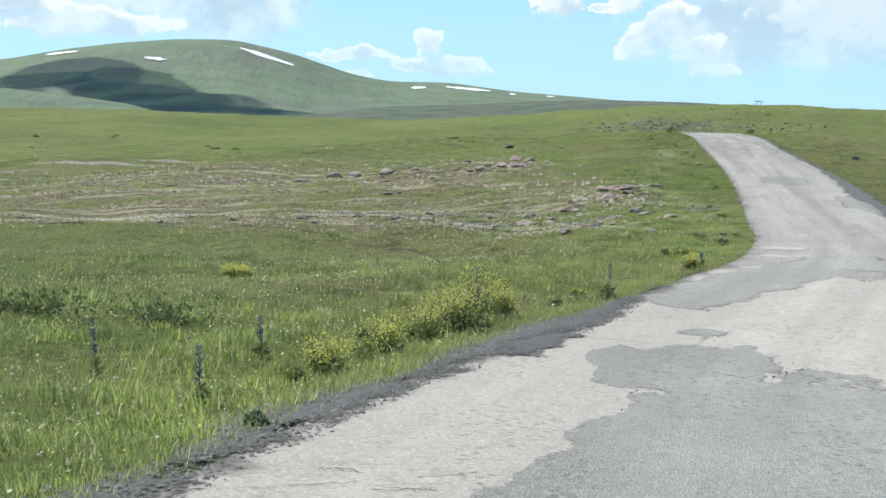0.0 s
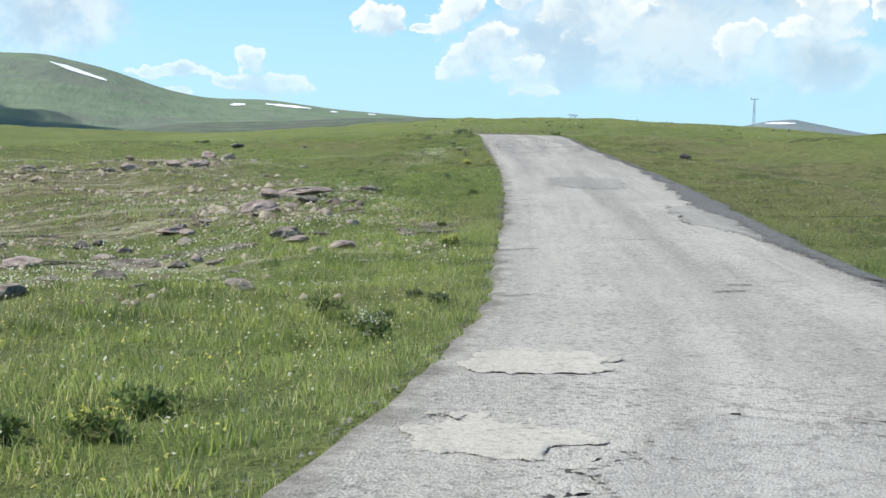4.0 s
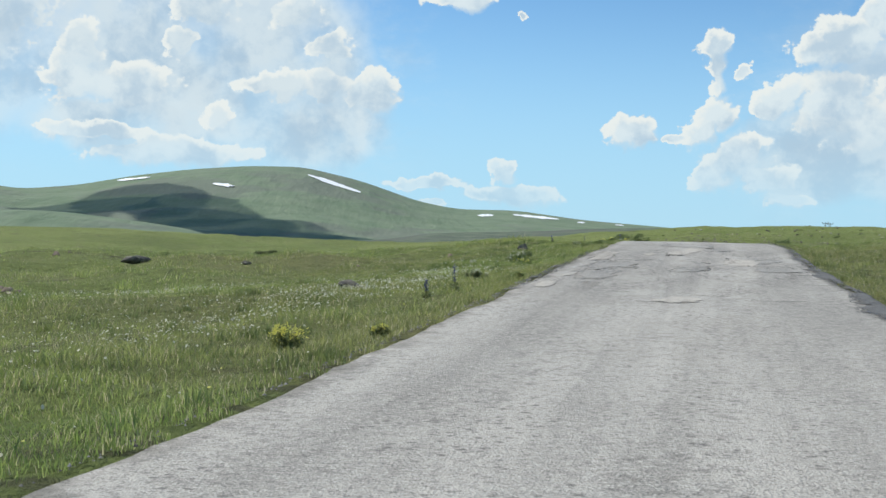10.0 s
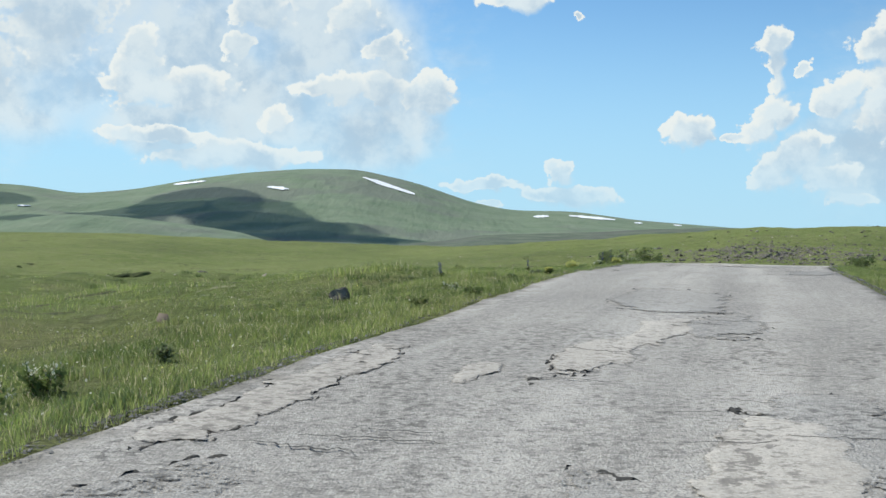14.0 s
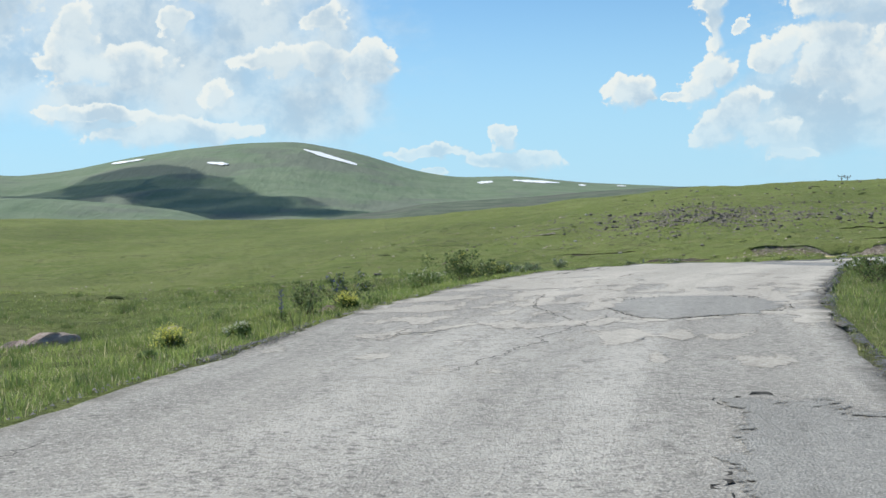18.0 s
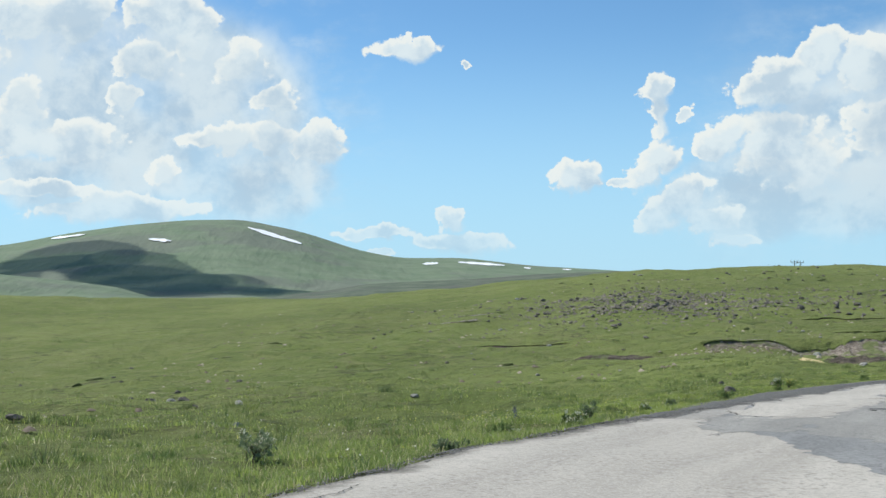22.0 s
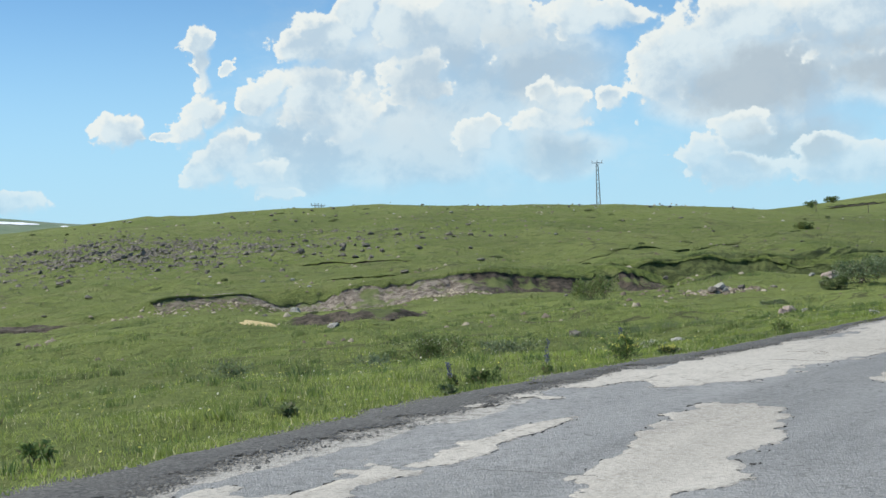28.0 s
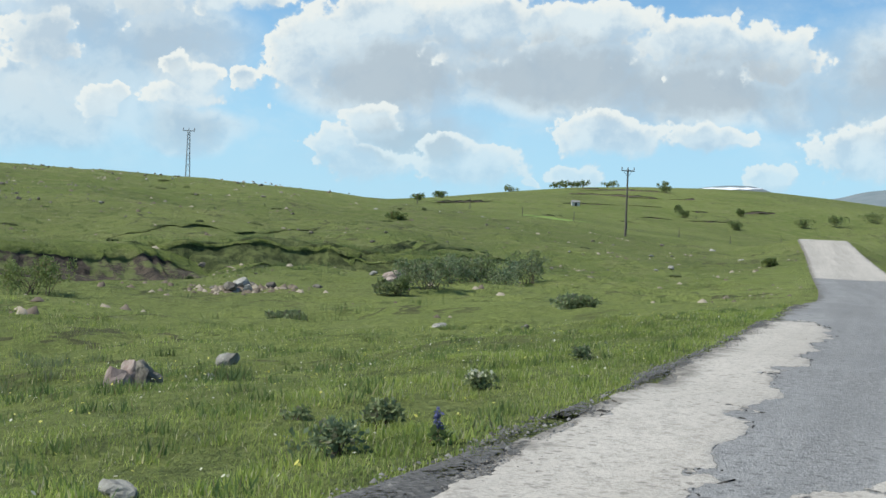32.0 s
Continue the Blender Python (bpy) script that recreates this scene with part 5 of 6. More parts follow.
def ground_patch(name, x, y, rx, ry, turn, mat, seed, label, lift=0.035, hump=0.0, category="bare ground", jag=0.3):
    """A thin irregular spread of soil lying on the turf."""
    rng = np.random.RandomState(seed)
    n, rings = 40, np.array([0.0, 0.3, 0.6, 0.85, 1.0])
    a = np.linspace(0, 2 * math.pi, n, endpoint=False)
    e = 1 + jag * sum(rng.normal() * np.sin(a * f + rng.uniform(0, 6.3)) / f ** 0.6 for f in (2, 3, 4, 6, 9, 13)) * 0.6
    r = rings[:, None] * e[None]
    u, w = rx * r * np.cos(a), ry * r * np.sin(a)
    c, s = math.cos(radians(turn)), math.sin(radians(turn))
    X, Y = x + u * c - w * s, y + u * s + w * c
    Z = land(X, Y) + lift + (1 - rings[:, None] ** 2) * hump + 0.25 * hump * waves(X, Y, 1.5, seed % 50)
    Z[-1] -= lift + 0.05
    me = bpy.data.meshes.new(name)
    k = np.arange(len(rings) * n).reshape(len(rings), n)
    f = np.stack([k[:-1], k[1:], np.roll(k[1:], -1, 1), np.roll(k[:-1], -1, 1)], -1).reshape(-1, 4)
    me.from_pydata(np.stack([X, Y, Z], -1).reshape(-1, 3).tolist(), [], f.tolist())
    me.materials.append(mat)
    return tagged(new(name, me), label, category)


rng = np.random.RandomState(15)
for k in range(40):
    ground_patch("bare_ground", rng.normal(5, 7), 44 + rng.normal(0, 2.2), rng.uniform(0.4, 1.4), rng.uniform(0.2, 0.5), rng.uniform(-25, 10), M_SCREE, 1400 + k,
                 "bare stony soil showing through thin heath turf")["group"] = "bare spots on the stony ground"
for k in range(16):
    ground_patch("bare_ground", rng.normal(0, 10), 68 + rng.normal(0, 2.5), rng.uniform(0.5, 1.6), rng.uniform(0.3, 0.6), rng.uniform(-25, 10), M_SCREE, 1440 + k,
                 "bare stony soil showing through thin heath turf")["group"] = "bare spots on the stony ground"
for k, (x, y, rx, ry) in enumerate([(-14, 98, 7, 0.8), (-24, 92, 9, 0.9), (-8, 104, 5, 0.6), (62, 276, 2.4, 0.5), (86, 231, 4, 0.8), (64, 283, 2, 0.4)]):
    ground_patch("bare_track", x, y, rx, ry, -18, M_BARE, 1470 + k, "pale bare track worn into the pasture")
ground_patch("earth_mound", 80.5, 203.5, 3.4, 1.6, -25, M_SOIL, 1490, "low grey-brown mound of dug earth", 0.03, 0.5, "mound")
ground_patch("earth_mound", 68.0, 222.5, 3.2, 1.3, -15, M_SOIL, 1491, "low grey-brown mound of dug earth", 0.03, 0.3, "mound")


rng = np.random.RandomState(1600)
for k in range(150):
    x, y = (rng.uniform(-75, 50), rng.uniform(130, 310)) if k < 90 else (rng.uniform(55, 175), rng.uniform(205, 330))
    if abs(road_near([x], [y])[0][0]) < 9:
        continue
    w = rng.uniform(0.25, 0.8)
    ground_patch("turf_hummock", x, y, w, w * rng.uniform(0.35, 0.7), rng.uniform(-30, 30), M_HUMMOCK, 1610 + k, "small dark hummock in the grazed pasture", 0.02, rng.uniform(0.06, 0.2), "hummock", 0.4)["group"] = "hummocks in the pasture"


def rubble(name, x, y, small, big, seed, label, mat=M_RUBBLE):
    """Many small angular stones, half sunk in the ground."""
    rng = np.random.RandomState(seed)
    lat, _, rw, _ = road_near(x, y)
    ok = np.abs(lat) - rw / 2 > 0.5
    x, y = x[ok], y[ok]
    n = len(x)
    size = small + (big - small) * rng.uniform(0, 1, n) ** 3
    octa = np.array([(1, 0, 0), (0.3, 0.9, 0.1), (-0.8, 0.6, 0), (-0.9, -0.5, 0.1), (0.2, -1, 0), (0.3, 0.25, 0.75), (-0.4, -0.2, 0.65)])
    tri = np.array([(0, 1, 5), (1, 2, 5), (2, 6, 5), (2, 3, 6), (3, 4, 6), (4, 5, 6), (4, 0, 5)])
    a = rng.uniform(0, 6.28, n)
    ca, sa = np.cos(a)[:, None], np.sin(a)[:, None]
    P = octa[None] * size[:, None, None] * 0.5 * rng.uniform(0.6, 1.35, (n, 7, 3))
    pts = np.stack([P[..., 0] * ca - P[..., 1] * sa + x[:, None], P[..., 0] * sa + P[..., 1] * ca + y[:, None], P[..., 2] + (land(x, y) - 0.02 * size)[:, None]], -1).reshape(-1, 3)
    tagged(new(name, tri_mesh(name, pts, (tri[None] + 7 * np.arange(n)[:, None, None]).reshape(-1, 3), mat)), label, "stones", kind="stuff")


def streaks(x0, x1, y0, y1, n, size, cut, seed, stretch=0.3):
    """Points gathered in drifts drawn out across the view."""
    rng = np.random.RandomState(seed)
    x, y = rng.uniform(x0, x1, n), rng.uniform(y0, y1, n)
    k = 0.6 * waves(x * stretch, y, size, seed) + 0.4 * waves(x * stretch * 2, y * 2, size, seed + 1) + 0.3 * rng.normal(size=n)
    return x[k > cut], y[k > cut]


STONES = "small stones strewn over thin stony turf"
x, y = streaks(-24, 16, 35, 54, 34000, 4.5, 0.25, 901)
rubble("loose_stones", x, y, 0.03, 0.17, 902, STONES)
x, y = streaks(-40, 16, 56, 86, 30000, 6.0, 0.35, 903)
rubble("loose_stones", x, y, 0.04, 0.30, 904, STONES)
rng = np.random.RandomState(905)
rubble("loose_stones", np.append(rng.normal(13.0, 1.3, 420), rng.normal(12.9, 0.8, 200)), np.append(rng.normal(49.5, 1.3, 420), rng.normal(69.5, 0.8, 200)), 0.04, 0.3, 906, "broken brown rocks of a low outcrop")
x, y = streaks(30, 190, 186, 320, 16000, 14.0, 0.55, 907, 0.8)
rubble("hillside_stones", x, y, 0.08, 0.5, 908, "small stones scattered over the hillside")
x, y = streaks(-70, 40, 80, 250, 7000, 14.0, 0.6, 909, 0.6)
rubble("plain_stones", x, y, 0.06, 0.4, 910, "small stones scattered over the pasture")
rng = np.random.RandomState(911)
x, y = 87 + rng.normal(0, 9, 2600), 284 + rng.normal(0, 10.5, 2600)
rubble("boulder_rubble", x, y, 0.15, 0.7, 912, "broken basalt rubble between the boulders", M_ROCK)

x, y = 96 + rng.normal(0, 17, 2200), 276 + rng.normal(0, 8.5, 2200)
rubble("boulder_rubble", x, y, 0.12, 0.5, 913, "dark small stones round the boulder field", M_ROCK)


def bank(name, pts, high, mat, seed, label, lean=2.2, ends=(True, True)):
    """The raw face of a digging: a rough steep strip under its turf lip; high: its height at each point."""
    pts = np.array(pts, float)
    s = np.concatenate([[0], np.cumsum(np.hypot(*np.diff(pts, axis=0).T))])
    u = np.arange(0, s[-1] + 0.2, 0.2)
    x, y = np.interp(u, s, pts[:, 0]), np.interp(u, s, pts[:, 1])
    dx, dy = np.gradient(x), np.gradient(y)
    n = np.hypot(dx, dy)
    fx, fy = dy / n, -dx / n
    wob = 0.20 * waves(x, y, 6.0, 91) + 0.10 * waves(x, y, 1.4, 92) + 0.05 * waves(x, y, 0.6, 93)
    x, y = x + fx * wob, y + fy * wob
    t = np.linspace(0, 1, 21)
    fade = np.minimum(1, np.minimum(u / 2.5 if ends[0] else 9, (u[-1] - u) / 2.5 if ends[1] else 9)).clip(0.08, 1)
    high = np.interp(u, s, np.broadcast_to(np.asarray(high, float), s.shape)) * fade * (1 + 0.14 * waves(x, y, 3.0, 94) + 0.06 * waves(x, y, 0.9, 95))
    base = land(x + fx * (lean + 0.4), y + fy * (lean + 0.4)) - 0.12
    top = np.maximum(base + high, land(x - fx * 0.6, y - fy * 0.6) + 0.03)
    X0, Y0 = x[:, None] + fx[:, None] * lean * t, y[:, None] + fy[:, None] * lean * t
    relief = min(1.0, lean / 2.5) * (0.13 * waves(X0, Y0, 3.4, seed + 3) + 0.045 * waves(X0, Y0, 1.2, seed + 4) + 0.025 * waves(X0, Y0, 0.5, seed + 5))
    over = np.where(t < 0.08, 0.14, 0.0) + lean * t ** 1.25 + relief * np.sin(math.pi * t) ** 0.5
    X, Y = x[:, None] + fx[:, None] * over, y[:, None] + fy[:, None] * over
    Z = top[:, None] + (base - top)[:, None] * (0.25 * t + 0.75 * t ** 0.7)[None] + 0.6 * relief * np.sin(math.pi * t)
    X = np.concatenate([(x - fx * 1.6)[:, None], X], 1)
    Y = np.concatenate([(y - fy * 1.6)[:, None], Y], 1)
    Z = np.concatenate([(land(x - fx * 1.6, y - fy * 1.6) - 0.05)[:, None], Z], 1)
    thing = tagged(new(name), label, "earth bank")
    part("face", mesh_grid("face", np.stack([X, Y, Z], -1)[:, 2:], len(u), 20, mat), None, thing)
    part("turf_lip", mesh_grid("turf_lip", np.stack([X, Y, Z], -1)[:, :3], len(u), 3, M_GRASS), None, thing, "overhanging green turf edge")
    return thing


bank("earth_bank", [(85, 231.6), (91, 231.0), (95, 229.6), (100.5, 227.8), (104, 227.0), (109, 226.5), (112, 226.2), (114.8, 225.2)], [0.3, 0.5, 0.9, 1.35, 1.75, 1.8, 1.6, 0.9], M_BANK, 71,
     "raw earth face, partly stony and pinkish, partly dark brown", 4.2, (False, True))
bank("earth_bank", [(78, 230.9), (81, 231.4), (86.1, 231.7)], [0.15, 0.2, 0.2], M_SCREE, 73, "low crumbling stony earth face", 2.6, (True, False))
bank("earth_bank", [(113.5, 228.9), (119, 227.6), (123, 225.6), (128, 220.9)], 1.2, M_HUMMOCK, 74, "dark hummocky face grown over with grass", 3.0)
STEP_LABEL = "thin dark step of earth across the slope"
for k, (pts, h) in enumerate([([(117, 241), (123, 244), (130, 246), (142, 250)], 0.2), ([(60, 250), (66, 247.5), (70, 244.5)], 0.3), ([(93, 242), (97, 237.5), (100, 236)], 0.3),
                              ([(98, 259), (101.4, 257), (104.9, 249.2)], 0.3), ([(119, 231.5), (128, 233), (138.4, 237)], 0.22), ([(113.7, 220.5), (118, 222.5), (125.2, 224)], 0.35),
                              ([(130, 226), (140, 229), (150, 232)], 0.3)]):
    bank("earth_step", pts, h, M_HUMMOCK if k % 2 == 0 else M_SOIL, 176 + 7 * k, STEP_LABEL, 0.7)
for k, pts in enumerate([[(263.6, 366.9), (280, 372), (295.2, 376.3)], [(326.6, 383.5), (333, 368), (346.3, 358)], [(296.4, 336.1), (313.2, 330.3), (330.6, 324)],
                         [(324.4, 342.2), (336, 339), (348.3, 335.3)], [(345, 397), (352, 388), (356, 374)], [(262, 335), (275, 333), (286, 328)], [(300, 362), (312, 356), (322, 350)]]):
    bank("field_bank", pts, 0.4, M_SOIL, 246 + 7 * k, "grassy terrace edge across the far slope", 0.8)
rng = np.random.RandomState(921)
u = rng.uniform(0, 1, 2600) ** 0.7
x, y = np.interp(u, [0, 0.2, 0.45, 0.7, 1], [74, 82, 91, 97, 103]), np.interp(u, [0, 0.2, 0.45, 0.7, 1], [228.6, 229.4, 228.6, 226.4, 224.6])
rubble("bank_rubble", x + rng.normal(0, 0.8, 2600), y + rng.normal(0, 1.3, 2600), 0.06, 0.40, 922, "pale broken stones spilling from the digging")
u = rng.uniform(0, 1, 500)
rubble("bank_rubble", 103 + 14 * u, 223.8 - 0.5 * u + rng.normal(0, 0.8, 500), 0.06, 0.35, 923, "stones fallen from the earth face")
rubble("bank_rubble", rng.normal(105.2, 1.3, 260), rng.normal(207.2, 0.7, 260), 0.1, 0.5, 924, "pale dumped rubble below the bank")
for k, (x, y, rx, ry, turn) in enumerate([(117, 227.8, 4.5, 1.2, -12), (122, 226.5, 4.0, 1.0, -30), (126, 230.0, 5.0, 1.2, 5), (131, 233.0, 5.0, 1.3, 12), (137, 235.5, 5.0, 1.1, 18), (126, 222.5, 4.0, 1.0, -40),
                                          (143, 235.0, 4.0, 0.9, 8), (119, 222.8, 3.5, 0.8, 15), (132, 226.5, 5.0, 1.0, 10), (114.5, 222.0, 2.6, 0.7, 25)]):
    ground_patch("dark_turf_patch", x, y, rx, ry, turn, M_HUMMOCK, 1510 + k, "dark turf of the hummocky old diggings", 0.05, 0.22, "turf", 0.55)["group"] = "dark turf of the old diggings"
ground_patch("green_meadow", 232, 303, 26, 8, 33, M_LUSH, 1495, "bright green mown strip of meadow on the far slope", 0.06)

# ---- bushes, flowers, trees ----


def leaf_cloud(name, centers, radii, count, leaf, mat, seed, up=0.35):
    """Many small two-triangle leaves round the given clump centres."""
    rng = np.random.RandomState(seed)
    centers, radii = np.array(centers, float), np.array(radii, float)
    i = rng.randint(0, len(centers), count)
    d = rng.normal(size=(count, 3))
    d /= np.linalg.norm(d, axis=1)[:, None]
    p = centers[i] + d * radii[i][:, None] * rng.uniform(0.35, 1.0, count)[:, None] ** 0.5
    p[:, 2] = np.maximum(p[:, 2], 0.02)
    ax = d * 0.6 + rng.normal(size=(count, 3)) * 0.6 + np.array([0, 0, up])
    ax /= np.linalg.norm(ax, axis=1)[:, None]
    sd = np.cross(ax, rng.normal(size=(count, 3)))
    sd /= np.linalg.norm(sd, axis=1)[:, None]
    L = leaf * rng.uniform(0.6, 1.4, count)[:, None]
    q = np.stack([p, p + ax * L * 0.5 + sd * L * 0.26, p + ax * L, p + ax * L * 0.5 - sd * L * 0.26], 1).reshape(-1, 3)
    k = 4 * np.arange(count)[:, None]
    t = np.concatenate([k + np.array([[0, 1, 2]]), k + np.array([[0, 2, 3]])], 1).reshape(-1, 3)
    return tri_mesh(name, q, t, mat)


def stalks(name, base, tips, r, mat):
    """Thin tapered three-sided stems from base points to tips, with a bend."""
    pts, tri = [], []
    for b, t in zip(base, tips):
        b, t = Vector(b), Vector(t)
        m = (b + t) / 2 + Vector((0, 0, (t - b).length * 0.08))
        k = len(pts)
        for c, rad in ((b, r), (m, r * 0.75), (t, r * 0.3)):
            for a in range(3):
                pts.append((c.x + rad * math.cos(a * 2.094), c.y + rad * math.sin(a * 2.094), c.z))
        for s in range(2):
            for a in range(3):
                p, q = k + s * 3 + a, k + s * 3 + (a + 1) % 3
                tri += [(p, q, q + 3), (p, q + 3, p + 3)]
    return tri_mesh(name, np.array(pts), np.array(tri), mat)


def ground_z(x, y):
    return float(land(np.array([x]), np.array([y]))[0])


def off_road(x, y, gap=0.35):
    """The place itself, or the nearest one that far outside the tarmac."""
    lat, _, w, k = road_near([x], [y])
    need = w[0] / 2 + gap
    if abs(lat[0]) >= need:
        return x, y
    side = -1 if lat[0] < 0 else 1
    return float(LINE[k[0], 0] + SIDE[k[0], 0] * side * need), float(LINE[k[0], 1] + SIDE[k[0], 1] * side * need)


def bush(x, y, wide, high, mat, seed, label, leaves=700, leaf=0.05, flowers=None, name="bush", group="bushes by the road", category="bush"):
    rng = np.random.RandomState(seed)
    thing = tagged(new(name), label, category, group)
    x, y = off_road(x, y, 0.2 + wide * 0.3)
    thing.location = (x, y, ground_z(x, y) - 0.02)
    n = max(5, int(9 * wide / max(high, 0.2)))
    tips = [(rng.normal() * wide * 0.24, rng.normal() * wide * 0.2, high * rng.uniform(0.45, 1.0)) for _ in range(n)]
    base = [(rng.normal() * wide * 0.12, rng.normal() * wide * 0.1, -0.03) for _ in tips]
    part("stem", stalks("stem", base, tips, max(0.006, high * 0.014), M_BARK), None, thing, "thin brown stems")["kind"] = "stuff"
    rad = [rng.uniform(0.10, 0.2) * wide for _ in tips]
    cent = [(a * 0.85, b * 0.85, c * 0.7) for a, b, c in tips]
    part("foliage", leaf_cloud("foliage", cent + tips, rad + [q * 0.5 for q in rad], leaves, leaf, mat, seed), None, thing)
    if flowers:
        k = 26
        p = np.array([(a + rng.normal() * 0.04 * wide, b + rng.normal() * 0.04 * wide, c + rng.uniform(0, 0.05)) for a, b, c in tips * (k // len(tips) + 1)])
        part("blossom", leaf_cloud("blossom", p, np.full(len(p), 0.016 + 0.01 * wide), len(p) * 5, 0.03, flowers, seed + 1), None, thing, "small flower heads")["kind"] = "stuff"
    return thing


THISTLE = "dark green thistly bush with yellow flower heads on the verge"
SAGE = "grey-green leafy bush growing on the verge"
GREEN = "dark green bushy shrub in the pasture"
bush(39.0, 124.5, 1.25, 0.62, M_LEAF, 1, THISTLE, 3000, 0.038, M_YPETAL)
bush(38.2, 123.3, 0.8, 0.38, M_WEED, 2, SAGE, 1300, 0.036, M_DAISY)
bush(36.75, 117.9, 0.75, 0.5, M_GREYLEAF, 3, SAGE, 800, 0.05, M_BPETAL)
bush(36.25, 116.2, 0.55, 0.42, M_GREYLEAF, 4, SAGE, 600, 0.05)
bush(40.0, 127.4, 0.55, 0.32, M_LEAF, 5, THISTLE, 500, 0.05, M_YPETAL)
bush(41.2, 131.0, 0.7, 0.3, M_GREYLEAF, 6, SAGE, 600, 0.05)
bush(45.7, 120.6, 0.85, 0.5, M_LEAF, 7, GREEN, 800, 0.055)
bush(46.3, 122.5, 0.7, 0.4, M_LEAF, 8, GREEN, 600, 0.055)
bush(40.25, 128.9, 0.75, 0.36, M_GREYLEAF, 9, SAGE, 800, 0.05, M_DAISY)
bush(42.7, 136.2, 0.45, 0.32, M_GREYLEAF, 10, SAGE, 420, 0.05, M_DAISY)
bush(70.0, 172.7, 1.6, 0.66, M_LEAF, 11, "grey-green bush in flower bud standing in the grass", 2400, 0.055, M_DAISY)
bush(65.0, 170.9, 0.75, 0.40, M_GREYLEAF, 12, SAGE, 800, 0.05)
bush(71.45, 172.2, 1.35, 0.42, M_GREYLEAF, 13, SAGE, 1700, 0.055, M_DAISY)
bush(68.6, 172.7, 0.85, 0.38, M_GREYLEAF, 14, SAGE, 900, 0.05)
bush(48.1, 143.6, 0.35, 0.32, M_GREYLEAF, 15, SAGE, 300, 0.045)
bush(65.3, 161.6, 0.4, 0.2, M_LEAF, 16, "low leafy weeds at the gravel's edge", 420, 0.05)
bush(68.3, 163.2, 0.55, 0.36, M_WEED, 17, "yellow-flowered weed at the gravel's edge", 700, 0.045, M_YPETAL)
bush(79.9, 169.6, 0.25, 0.12, M_GREYLEAF, 18, "low grey-green weed tuft in the grass", 200, 0.035)
bush(80.3, 169.2, 0.24, 0.12, M_GREYLEAF, 19, "low grey-green weed tuft in the grass", 200, 0.035)
bush(94.3, 204.0, 2.5, 1.25, M_LEAF, 20, "rounded dark bush below the earth bank", 2600, 0.10, group="shrubs at the old diggings")
for k, (x, y, w, h) in enumerate([(113.5, 205.0, 2.6, 1.2), (117.5, 207.5, 2.2, 1.0), (121.0, 209.5, 2.6, 1.2), (125.0, 212.0, 2.7, 1.3), (128.6, 212.8, 2.9, 1.6), (110.8, 204.0, 1.4, 0.7),
                                  (105.5, 189.0, 1.3, 0.26), (98.5, 195.0, 0.9, 0.24)]):
    bush(x, y, w * 1.2, h * 1.15, M_GREYLEAF, 30 + k, "grey-green willow-like scrub below the old diggings", 2600, 0.12, group="shrubs at the old diggings")
for k, (x, y, w, h) in enumerate([(172.1, 224.3, 1.3, 0.45), (311, 320.9, 3.8, 1.7), (312.4, 336.3, 2.7, 1.5), (356, 374.9, 3.6, 1.8), (333.3, 335.2, 2.9, 1.8), (335.9, 320, 5.0, 2.0),
                                  (348.3, 318.5, 6.0, 2.1), (283.4, 386.3, 3.4, 1.5), (163.2, 264.4, 1.9, 0.6), (365.5, 318.4, 6.5, 2.1), (263, 372, 3.0, 1.3), (322, 345, 2.4, 1.3)]):
    bush(x, y, w, h, M_LEAF, 50 + k, "dark green scrub dotted over the far slope", 900, 0.3, group="scrub on the far slope")


def tree(x, y, high, seed):
    rng = np.random.RandomState(seed)
    thing = tagged(new("tree"), "small wind-bent tree on the far hilltop", "tree", "trees on the far hilltop")
    thing.location = (x, y, ground_z(x, y) - 0.05)
    tips = [(rng.normal() * high * 0.5, rng.normal() * high * 0.4, high * rng.uniform(0.3, 0.8)) for _ in range(9)]
    part("trunk", stalks("trunk", [(0, 0, -0.1)] * 9, tips, high * 0.035, M_BARK), None, thing)
    part("crown", leaf_cloud("crown", tips, [high * rng.uniform(0.2, 0.34) for _ in tips], 1500, high * 0.10, M_LEAF, seed), None, thing)


for k, (az, d) in enumerate([(48.2, 384), (48.45, 386), (48.7, 383), (48.95, 386), (49.2, 385), (49.45, 384), (50.5, 388), (50.75, 386), (46.3, 380), (43.2, 350), (52.9, 392)]):
    tree(66 + d * math.sin(radians(az)), 156 + d * math.cos(radians(az)), 1.5 + 0.3 * (k % 3), 80 + k)


def spike(x, y, high, seed, petal=None, label="blue flower spike standing in the verge grass"):
    """A tall single-stemmed wild flower."""
    rng = np.random.RandomState(seed)
    thing = tagged(new("flower_spike"), label, "flower", "tall flower spikes")
    x, y = off_road(x, y)
    thing.location = (x, y, ground_z(x, y) - 0.01)
    tip = (rng.normal() * 0.03, rng.normal() * 0.03, high)
    part("stem", stalks("stem", [(0, 0, 0)], [tip], 0.006, M_STEM), None, thing)
    c = [(tip[0] * t, tip[1] * t, high * t) for t in np.linspace(0.45, 1.0, 9)]
    part("blossom", leaf_cloud("blossom", c, [0.02] * 9, 110, 0.024, petal or M_BPETAL, seed), None, thing)
    part("foliage", leaf_cloud("foliage", [(0, 0, 0.05), (0, 0, high * 0.25)], [0.05, 0.04], 60, 0.06, M_LEAF, seed + 1), None, thing)


